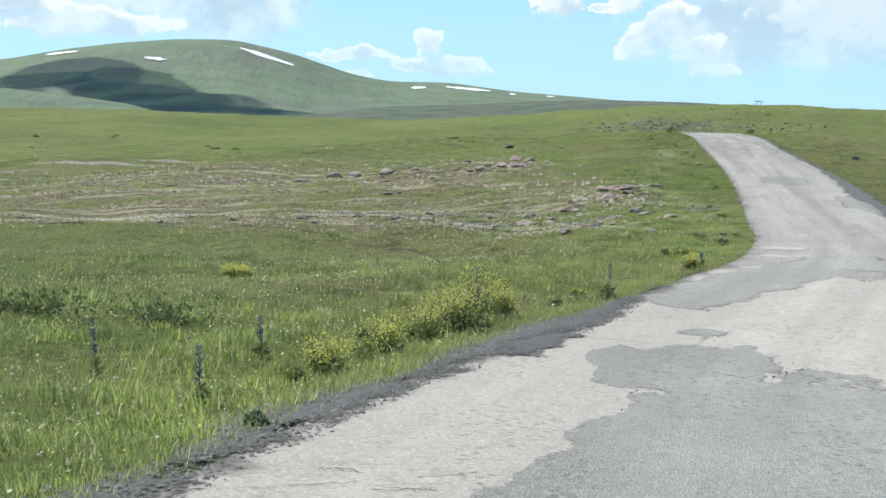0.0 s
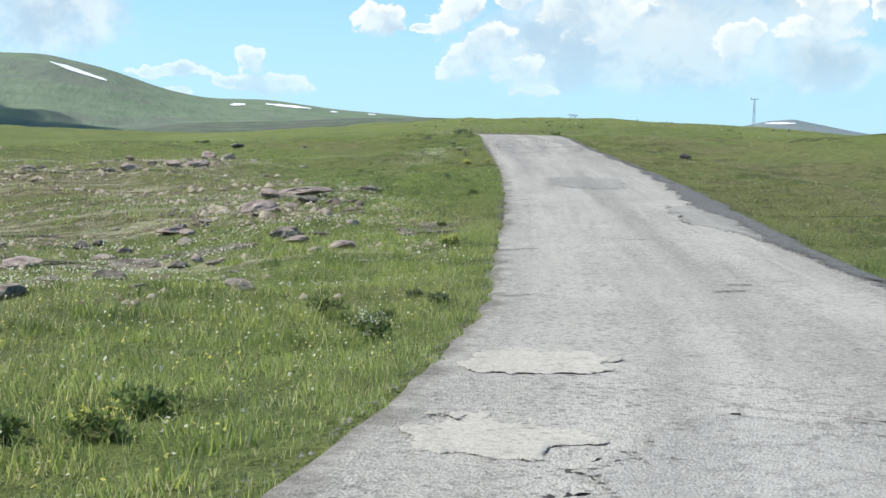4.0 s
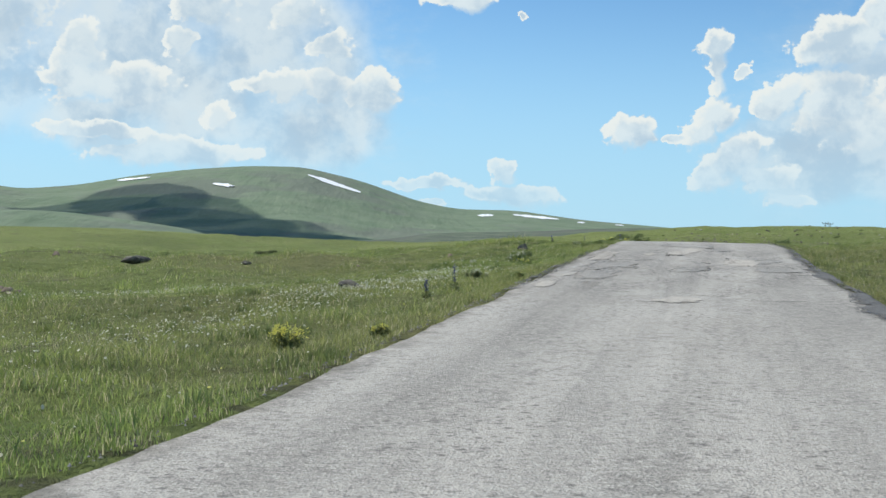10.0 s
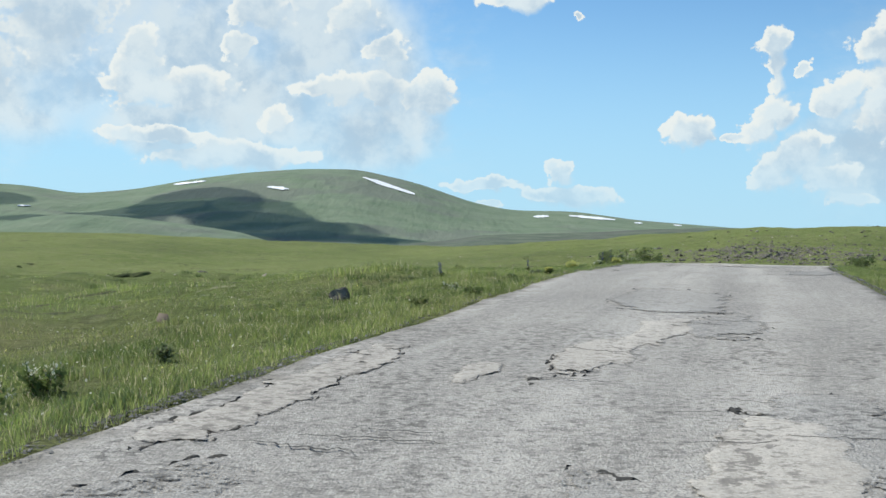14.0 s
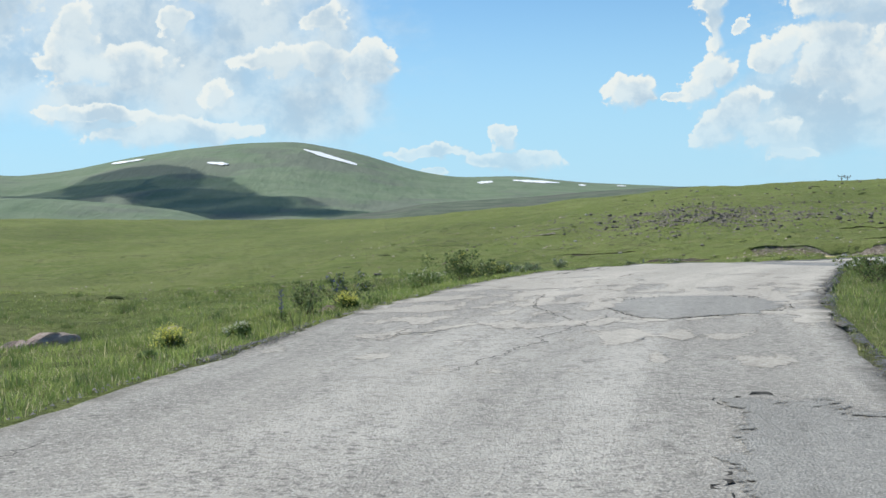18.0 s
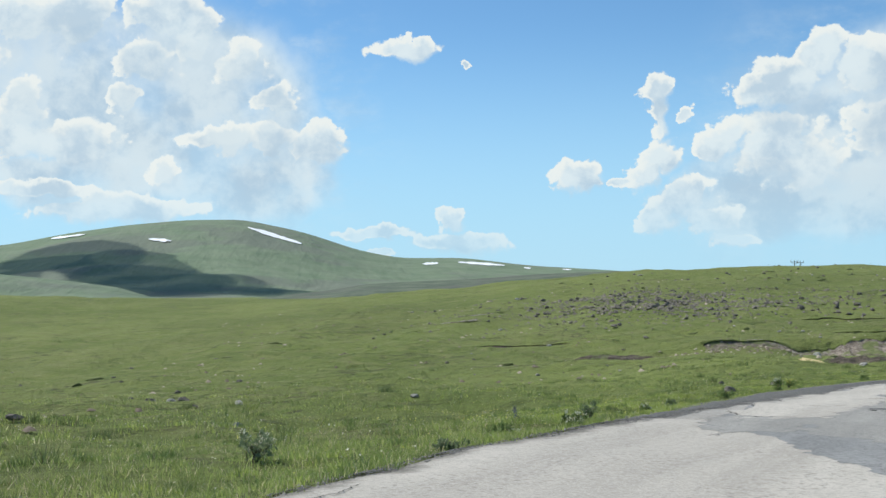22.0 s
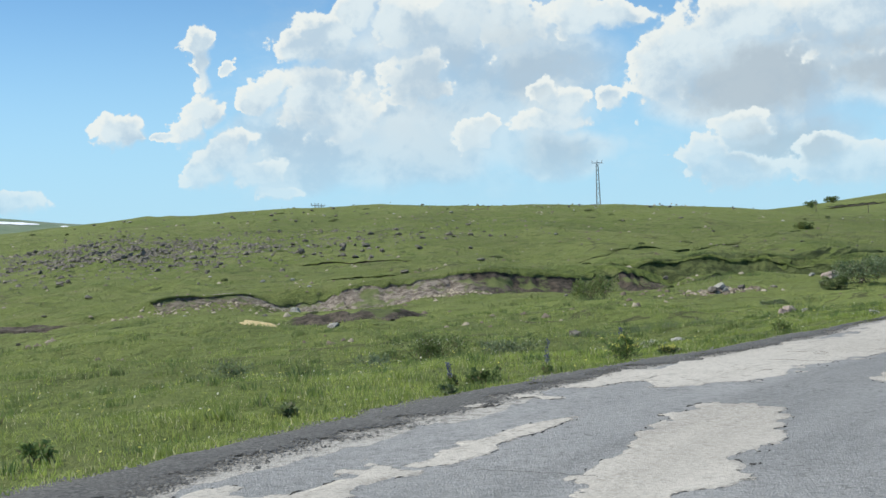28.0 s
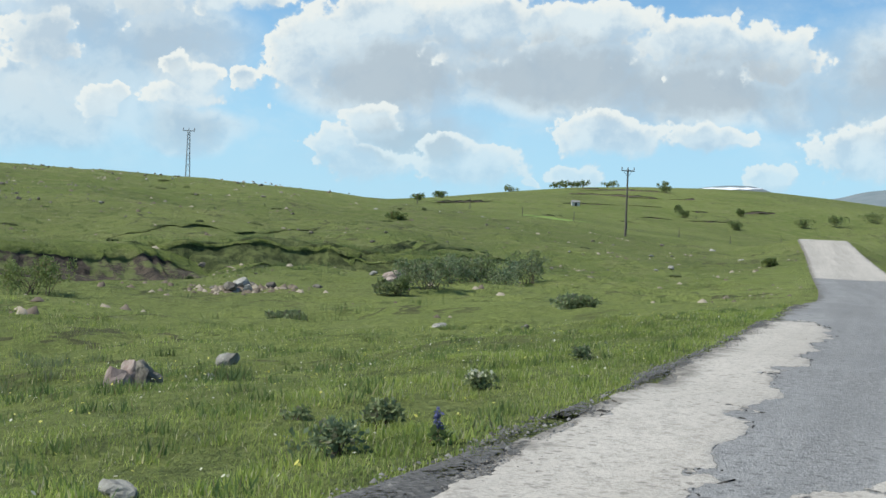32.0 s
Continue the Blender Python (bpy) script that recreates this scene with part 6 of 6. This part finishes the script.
for k, (x, y, h) in enumerate([(25.1, 75.5, 0.42), (33.3, 109.5, 0.34), (66.3, 161.95, 0.42), (65.0, 161.9, 0.28), (68.9, 164.2, 0.42), (79.8, 167.9, 0.2), (2.3, 14.6, 0.75),
                               (9.2, 24.6, 0.3), (24.6, 74.2, 0.3), (31.0, 103.5, 0.32), (36.0, 115.0, 0.42), (5.0, 18.9, 0.5), (-0.6, 9.5, 0.45),
                               (-1.6, 11.2, 0.5), (-0.2, 12.4, 0.4), (46.6, 142.2, 0.3)]):
    spike(x, y, h, 120 + k)


def yellow_plant(x, y, wide, high, seed):
    rng = np.random.RandomState(seed)
    thing = tagged(new("yellow_wildflower"), "bushy wild plant covered in yellow flowers beside the gravel", "flower", "yellow wildflowers")
    x, y = off_road(x, y, 0.3 + wide * 0.3)
    thing.location = (x, y, ground_z(x, y) - 0.02)
    n = 16
    tips = [(rng.normal() * wide * 0.25, rng.normal() * wide * 0.25, high * rng.uniform(0.5, 1.0)) for _ in range(n)]
    part("stem", stalks("stem", [(a * 0.3, b * 0.3, 0) for a, b, _ in tips], tips, 0.006, M_STEM), None, thing)["kind"] = "stuff"
    part("foliage", leaf_cloud("foliage", [(a * 0.7, b * 0.7, c * 0.5) for a, b, c in tips], [0.12 * wide + 0.03] * n, 620, 0.05, M_WEED, seed), None, thing)
    part("blossom", leaf_cloud("blossom", tips, [0.16 * wide + 0.03] * n, 650, 0.024, M_YPETAL, seed + 1), None, thing, "many small yellow flowers")["kind"] = "stuff"


for k, (x, y, w, h) in enumerate([(2.3, 15.4, 0.75, 0.75), (2.0, 14.4, 0.6, 0.55), (1.5, 13.5, 0.55, 0.5), (1.0, 12.4, 0.5, 0.42), (0.4, 11.2, 0.45, 0.36), (2.9, 16.4, 0.5, 0.5), (-0.95, 23.5, 0.3, 0.3),
                                  (-0.7, 23.3, 0.24, 0.28), (36.9, 117.2, 0.25, 0.2), (34.9, 113.4, 0.35, 0.25), (8.6, 23.8, 0.3, 0.3), (22.9, 68.0, 0.25, 0.2)]):
    yellow_plant(x, y, w, h, 160 + k)

rng = np.random.RandomState(19)
# two low clumps of dark leaves, added to stand for a shaded hollow
bush(-2.9, 14.4, 1.2, 0.15, M_LEAF, 300, "low dark weeds added for the shade in a hollow of the verge", 700, 0.06, name="dark_hollow_weeds", group="weeds on the verge", category="weeds")
bush(-1.4, 14.6, 1.3, 0.15, M_LEAF, 301, "low dark weeds added for the shade in a hollow of the verge", 700, 0.06, name="dark_hollow_weeds", group="weeds on the verge", category="weeds")
for k in range(64):
    v, off = rng.uniform(8, 214), rng.uniform(0.15, 1.8)
    i = int(v / STEP)
    r = -(LINE[i, 3] / 2 + off)
    w = rng.uniform(0.18, 0.42)
    bush(LINE[i, 0] + r * SIDE[i, 0], LINE[i, 1] + r * SIDE[i, 1], w, w * rng.uniform(0.35, 0.6), M_GREYLEAF if rng.uniform() < 0.3 else M_WEED, 310 + k,
         "low leafy weed in the roadside grass", int(260 + 500 * w), 0.045, (None, None, M_DAISY, M_YPETAL)[rng.randint(4)], "weed", "weeds on the verge", "weed")

# ---- poles, tower, hut, fence ----


def box(bm, x0, x1, y0, y1, z0, z1):
    m = Matrix.Translation(((x0 + x1) / 2, (y0 + y1) / 2, (z0 + z1) / 2)) @ Matrix.Diagonal((x1 - x0, y1 - y0, z1 - z0, 1))
    bmesh.ops.create_cube(bm, size=1, matrix=m)
    return bm


def rod(bm, a, b, r0, r1=None, n=8):
    a, b = Vector(a), Vector(b)
    m = Matrix.Translation((a + b) / 2) @ (b - a).to_track_quat("Z", "Y").to_matrix().to_4x4()
    bmesh.ops.create_cone(bm, cap_ends=True, segments=n, radius1=r0, radius2=r0 if r1 is None else r1, depth=(b - a).length, matrix=m)
    return bm


def crossarm(thing, z, span, turn, mat):
    c, s = math.cos(turn), math.sin(turn)
    arm = part("crossarm", rod(bmesh.new(), (-c * span / 2, -s * span / 2, z), (c * span / 2, s * span / 2, z), 0.07, n=6), mat, thing)
    for t in (-0.46, 0.0, 0.46):
        bm = rod(bmesh.new(), (c * span * t, s * span * t, z), (c * span * t, s * span * t, z + 0.16), 0.03)
        for q in (0.2, 0.3, 0.4):
            rod(bm, (c * span * t, s * span * t, z + q - 0.03), (c * span * t, s * span * t, z + q + 0.05), 0.09, 0.04)
        part("insulator", bm, M_PORCELAIN, arm, "brown porcelain insulator")


def pole(x, y, high, turn, label, mat=M_POLE, r=0.15, sink=0.3):
    thing = tagged(new("utility_pole"), label, "utility pole", "power line poles")
    thing.location = (x, y, ground_z(x, y))
    part("shaft", rod(bmesh.new(), (0, 0, -sink), (0, 0, high), r, r * 0.6, 10), mat, thing)
    crossarm(thing, high - 0.25, 1.7, turn, M_STEEL)
    for q in (-1, 1):
        part("brace", rod(bmesh.new(), (0, 0, high - 1.0), (q * 0.6 * math.cos(turn), q * 0.6 * math.sin(turn), high - 0.27), 0.025, n=6), M_STEEL, thing)


def lattice(x, y, high, turn):
    thing = tagged(new("lattice_tower"), "slim lattice steel power pole on the hill crest", "pylon")
    thing.location = (x, y, ground_z(x, y))
    thing.rotation_euler = (0, 0, turn)
    w0, w1 = 0.34, 0.16
    for sx in (-1, 1):
        for sy in (-1, 1):
            part("leg", rod(bmesh.new(), (sx * w0, sy * w0, -0.2), (sx * w1, sy * w1, high), 0.045, n=6), M_STEEL, thing)
    n = 9
    for k in range(n):
        a, b = k / n, (k + 1) / n
        wa, wb = w0 + (w1 - w0) * a, w0 + (w1 - w0) * b
        bm = bmesh.new()
        for (ax, ay), (bx, by) in (((-1, -1), (1, -1)), ((1, -1), (1, 1)), ((1, 1), (-1, 1)), ((-1, 1), (-1, -1))):
            if k % 2:
                ax, ay, bx, by = bx, by, ax, ay
            rod(bm, (ax * wa, ay * wa, high * a), (bx * wb, by * wb, high * b), 0.026, n=5)
        part("bracing", bm, M_STEEL, thing)
    crossarm(thing, high + 0.05, 1.9, 0.0, M_STEEL)


lattice(183.0, 337.8, 7.4, radians(-25))
pole(198.05, 261.35, 8.4, radians(-30), "tall dark wooden power pole in the pasture")
pole(149.6, 390.4, 2.2, radians(-40), "distant power pole showing over the hill crest", M_STEEL, 0.14, 3.0)
pole(151.4, 391.6, 2.2, radians(-40), "distant power pole showing over the hill crest", M_STEEL, 0.14, 3.0)


def hut(x, y):
    thing = tagged(new("hut"), "tiny whitewashed stone hut on the far slope", "hut")
    thing.location = (x, y, ground_z(x, y) - 0.1)
    thing.rotation_euler = (0, 0, radians(-40))
    thing.scale = (0.75, 0.75, 0.8)
    bm = box(bmesh.new(), -1.2, 1.2, -0.9, 0.9, 0, 1.25)
    part("wall", bm, M_LIME, thing)
    bm = bmesh.new()
    v = [bm.verts.new(p) for p in ((-1.4, -1.1, 1.2), (1.4, -1.1, 1.2), (1.4, 1.1, 1.2), (-1.4, 1.1, 1.2), (-1.4, 0, 1.75), (1.4, 0, 1.75))]
    for f in ((0, 1, 5, 4), (2, 3, 4, 5), (1, 2, 5), (3, 0, 4), (3, 2, 1, 0)):
        bm.faces.new([v[i] for i in f])
    part("roof", bm, M_TIN, thing, "grey tin roof")
    part("door", box(bmesh.new(), -0.35, 0.35, -0.94, -0.88, 0.05, 1.1), M_BLACK, thing, "dark door")


hut(299.0, 357.2)
bm = rod(bmesh.new(), (0, 0, -0.3), (0, 0, 1.5), 0.07, 0.05, 6)
post_me = bpy.data.meshes.new("fence_post")
bm.to_mesh(post_me)
bm.free()
post_me.materials.append(M_POLE)
for k, (x, y) in enumerate([(212, 292), (219, 288), (226, 283.5), (233, 279), (240, 274.5), (247, 270), (206, 297), (200, 302)]):
    ob = new("fence_post", post_me)
    ob.location = (x, y, ground_z(x, y))
    tagged(ob, "weathered wooden fence post along a far field edge", "fence post", "fence posts")

# ---- grass and small flowers ----


def blades(x, y, z, high, wide, seed, segments, lean=1.35):
    """Curved grass blades standing at the given points: points and triangles."""
    rng = np.random.RandomState(seed)
    n = len(x)
    a, b = rng.uniform(0, 6.283, n), rng.uniform(0, 6.283, n)
    bend = lean * high * rng.uniform(0.2, 1.0, n)
    sx, sy = np.cos(a) * wide / 2, np.sin(a) * wide / 2
    bx, by = np.cos(b) * bend, np.sin(b) * bend
    if segments == 1:
        p = np.stack([np.stack([x - sx, y - sy, z - 0.02], -1), np.stack([x + sx, y + sy, z - 0.02], -1), np.stack([x + bx, y + by, z + high], -1)], 1)
        t = np.array([[0, 1, 2]])
    else:
        h = high * 0.6
        p = np.stack([np.stack([x - sx, y - sy, z - 0.02], -1), np.stack([x + sx, y + sy, z - 0.02], -1),
                      np.stack([x + bx * 0.35 - sx * 0.7, y + by * 0.35 - sy * 0.7, z + h], -1), np.stack([x + bx * 0.35 + sx * 0.7, y + by * 0.35 + sy * 0.7, z + h], -1),
                      np.stack([x + bx, y + by, z + high], -1)], 1)
        t = np.array([[0, 1, 3], [0, 3, 2], [2, 3, 4]])
    m = p.shape[1]
    return p.reshape(-1, 3), (t[None] + m * np.arange(n)[:, None, None]).reshape(-1, 3)


def beside(v, off, side):
    """Points off metres outside the tarmac's edge."""
    k = np.clip((v / STEP), 0, len(LINE) - 1.001)
    i = k.astype(int)
    f = (k - i)[:, None]
    c, s = LINE[i] * (1 - f) + LINE[i + 1] * f, SIDE[i] * (1 - f) + SIDE[i + 1] * f
    r = side * (c[:, 3] / 2 + off)
    return c[:, 0] + r * s[:, 0], c[:, 1] + r * s[:, 1]


def verge(name, v0, v1, o0, o1, side, per, high, wide, mat, seed, segments, label, power=1.0, gravel=0.32):
    rng = np.random.RandomState(seed)
    n = int((v1 - v0) * (o1 - o0) * per)
    v, off = rng.uniform(v0, v1, n), o0 + (o1 - o0) * rng.uniform(0, 1, n) ** power
    x, y = beside(v, off, side)
    clump = waves(x, y, 0.9, 61) * 0.5 + waves(x, y, 3.2, 62) * 0.5
    clear = LEFT_EDGE if side < 0 else RIGHT_EDGE
    free = np.interp(v, clear[0], clear[2]) * gravel
    keep = (rng.uniform(0, 1, n) < 1 - 0.85 * smooth(o1 - 0.45 * (o1 - o0), o1, off) * (o1 > 4)) & (off > np.where(free < 0.05, 0.10 * waves(x, y, 1.1, 63) - 0.02, free * rng.uniform(0.5, 1.3, n))) & (rng.uniform(-0.9, 0.9, n) < clump + 0.55)
    x, y, clump, off = x[keep], y[keep], clump[keep], off[keep]
    z = np.where(off < 0.1, land(x, y) + 0.02, land(x, y))
    h = high * rng.uniform(0.45, 1.25, len(x)) * (1 + 0.35 * clump) * np.clip(0.5 + off * 0.9, 0.4, 1)
    p, t = blades(x, y, z, h, wide * rng.uniform(0.6, 1.4, len(x)), seed + 1, segments)
    tagged(new(name, tri_mesh(name, p, t, mat)), label, "grass", kind="stuff")


TURF = "short green pasture grass beside the road"
LONG = "long uncut meadow grass with dry seed stems"
for k, (v0, v1, high, mat, label) in enumerate([(4, 34, 0.095, M_TALL, LONG), (34, 66, 0.085, M_TALL, LONG), (66, 100, 0.075, M_BLADE, TURF), (100, 132, 0.075, M_BLADE, TURF),
                                               (132, 162, 0.08, M_BLADE, TURF), (162, 190, 0.050, M_FRESH, TURF), (190, 222, 0.044, M_FRESH, TURF)]):
    verge("verge_grass", v0, v1, -0.12, 3.0, -1, 900, high, 0.006, mat, 2000 + k, 2, label, 1.15)
    verge("meadow_grass", v0, v1, 2.6, 9.0, -1, 320, high * 0.9, 0.009, mat, 2020 + k, 1, label)
    verge("pasture_grass", v0, v1, 8.5, 22.0, -1, 60, high * 0.8, 0.018, M_FRESH if v0 > 160 else M_BLADE, 2040 + k, 1, TURF)
for k, (v0, v1) in enumerate([(36, 75), (75, 112), (112, 150)]):
    verge("verge_grass", v0, v1, -0.10, 5.0, 1, 260, 0.10, 0.009, M_BLADE, 2060 + k, 1, TURF)
verge("weeds", 6, 60, 0.15, 3.5, -1, 7, 0.30, 0.008, M_TALL, 2070, 2, "scattered tall seed heads above the grass")
verge("weeds", 60, 160, 0.1, 2.5, -1, 4, 0.22, 0.008, M_TALL, 2071, 2, "scattered tall seed heads above the grass")


def daisies(name, x, y, size, lift, mat, seed, label):
    """Small round flower heads at the tips of the grass."""
    rng = np.random.RandomState(seed)
    n = len(x)
    z = land(x, y) + lift * rng.uniform(0.5, 1.2, n)
    a = np.linspace(0, 2 * math.pi, 6, endpoint=False)
    s = size * rng.uniform(0.6, 1.3, n)
    tilt = rng.normal(0, 0.45, (n, 2))
    u, w = np.cos(a)[None] * s[:, None], np.sin(a)[None] * s[:, None]
    p = np.stack([x[:, None] + u, y[:, None] + w, z[:, None] + u * tilt[:, :1] + w * tilt[:, 1:]], -1)
    t = np.array([[0, 1, 2], [0, 2, 3], [0, 3, 4], [0, 4, 5]])
    tagged(new(name, tri_mesh(name, p.reshape(-1, 3), (t[None] + 6 * np.arange(n)[:, None, None]).reshape(-1, 3), mat)), label, "flowers", kind="stuff")


rng = np.random.RandomState(33)


def strewn(cx, cy, sx, sy, turn, n):
    u, w = rng.normal(size=n) * sx, rng.normal(size=n) * sy
    c, s = math.cos(radians(turn)), math.sin(radians(turn))
    return cx + u * c - w * s, cy + u * s + w * c


def along_road(v0, v1, o0, o1, side, n):
    return beside(rng.uniform(v0, v1, n), rng.uniform(o0, o1, n), side)


# drifts of flowers over the stony ground, then along the road
WHITE_FL = "white daisies scattered in the grass"
for k, (x, y) in enumerate([streaks(-26, 15, 37, 47, 52000, 2.6, 0.42, 931, 0.35), streaks(9, 17, 46, 54, 7000, 2.2, 0.15, 933, 0.5), streaks(-40, 15, 57, 84, 52000, 4.0, 0.50, 935, 0.3),
                            streaks(-30, 14, 46, 58, 14000, 2.6, 0.75, 937, 0.35), strewn(24.0, 77.5, 0.45, 4.6, -17, 2600), strewn(21.6, 71.5, 0.7, 2.2, -17, 500), strewn(13.5, 51.5, 1.6, 0.8, 10, 1200),
                            strewn(20.0, 82.0, 2.5, 0.8, 30, 900), along_road(8, 60, 0.4, 14, -1, 9500), along_road(60, 120, 0.3, 10, -1, 1500), along_road(150, 225, 0.5, 14, -1, 500),
                            along_road(50, 110, 1.0, 7, 1, 1400), strewn(26.5, 81.5, 0.3, 0.8, 0, 90)]):
    lat, _, rw, _ = road_near(x, y)
    ok = np.abs(lat) - rw / 2 > 0.25
    daisies("daisies", x[ok], y[ok], 0.016 if k in (0, 2, 3) else 0.011, 0.09, M_DAISY, 2100 + k, WHITE_FL)
for k, (x, y) in enumerate([along_road(4, 50, 0.3, 9, -1, 3600), along_road(60, 225, 0.2, 5, -1, 420), strewn(46, 150, 5, 6, 0, 260), along_road(160, 225, 0.3, 12, -1, 1500)]):
    lat, _, rw, _ = road_near(x, y)
    ok = np.abs(lat) - rw / 2 > 0.25
    daisies("buttercups", x[ok], y[ok], 0.011, 0.09, M_YPETAL, 2120 + k, "small yellow flowers scattered in the grass")


def tussocks(name, x, y, high, wide, per, mat, seed, label):
    """Darker tufts of coarse grass."""
    rng = np.random.RandomState(seed)
    X = np.repeat(x, per) + rng.normal(0, wide, len(x) * per)
    Y = np.repeat(y, per) + rng.normal(0, wide, len(x) * per)
    lat, _, rw, _ = road_near(X, Y)
    ok = np.abs(lat) - rw / 2 > 0.08
    X, Y = X[ok], Y[ok]
    p, t = blades(X, Y, land(X, Y), high * rng.uniform(0.5, 1.2, len(X)), 0.02 + 0 * X, seed + 1, 1, 0.7)
    tagged(new(name, tri_mesh(name, p, t, mat)), label, "grass", kind="stuff")


x, y = along_road(130, 222, 3, 26, -1, 130)
tussocks("grass_tufts", x, y, 0.2, 0.12, 60, M_LEAF, 2130, "dark coarse grass tufts in the pasture")
x, y = along_road(8, 130, 2, 30, -1, 160)
tussocks("grass_tufts", x, y, 0.22, 0.14, 50, M_TALL, 2131, "coarse grass tufts in the heath")
x, y = rng.uniform(40, 160, 520), rng.uniform(190, 310, 520)
tussocks("grass_tufts", x, y, 0.3, 0.3, 40, M_LEAF, 2132, "dark coarse grass tufts on the hillside")
x, y = strewn(128, 226, 9, 4.0, 18, 420)
tussocks("grass_tufts", x, y, 0.38, 0.4, 44, M_LEAF, 2133, "dark grass over the old diggings")
x, y = rng.uniform(-60, 60, 300), rng.uniform(110, 280, 300)
tussocks("grass_tufts", x, y, 0.25, 0.3, 30, M_LEAF, 2134, "dark coarse grass tufts on the plain")
x, y = along_road(138, 224, 0.25, 9, -1, 900)
tussocks("low_weeds", x, y, 0.10, 0.07, 30, M_WEED, 2140, "low leafy weeds and clover in the pasture")
x, y = along_road(138, 224, 0.1, 2.2, -1, 420)
tussocks("low_weeds", x, y, 0.08, 0.06, 34, M_FRESH, 2141, "fresh green weeds along the tarmac's edge")
x, y = along_road(60, 138, 0.1, 5, -1, 650)
tussocks("low_weeds", x, y, 0.10, 0.07, 28, M_WEED, 2142, "low leafy weeds in the verge")
x, y = along_road(6, 60, 0.35, 4, -1, 420)
tussocks("low_weeds", x, y, 0.11, 0.08, 36, M_FRESH, 2143, "fresh green weeds along the gravel's edge")
x, y = along_road(6, 60, 1, 12, -1, 420)
tussocks("low_weeds", x, y, 0.12, 0.10, 36, M_WEED, 2144, "low leafy weeds in the heath")
x, y = along_road(36, 150, 0.1, 4, 1, 420)
tussocks("low_weeds", x, y, 0.11, 0.08, 28, M_WEED, 2145, "low leafy weeds in the verge")
x, y = along_road(140, 222, 0.4, 12, -1, 1600)
daisies("daisies", x, y, 0.011, 0.07, M_DAISY, 2150, WHITE_FL)
x, y = along_road(150, 224, 8, 34, -1, 2400)
tussocks("low_weeds", x, y, 0.12, 0.14, 14, M_WEED, 2160, "low leafy weeds and clover further out in the pasture")
x, y = along_road(150, 224, 8, 34, -1, 1500)
tussocks("grass_tufts", x, y, 0.13, 0.16, 16, M_FRESH, 2161, "fresh light green grass tufts in the pasture")
x, y = along_road(60, 140, 8, 40, -1, 2200)
tussocks("grass_tufts", x, y, 0.13, 0.18, 14, M_TALL, 2162, "yellowish grass tufts in the open pasture")
x, y = strewn(80.5, 180.5, 2.6, 1.1, 40, 90)
tussocks("low_weeds", x, y, 0.17, 0.10, 40, M_GREYLEAF, 2170, "grey-green rank weeds in a hollow of the pasture")
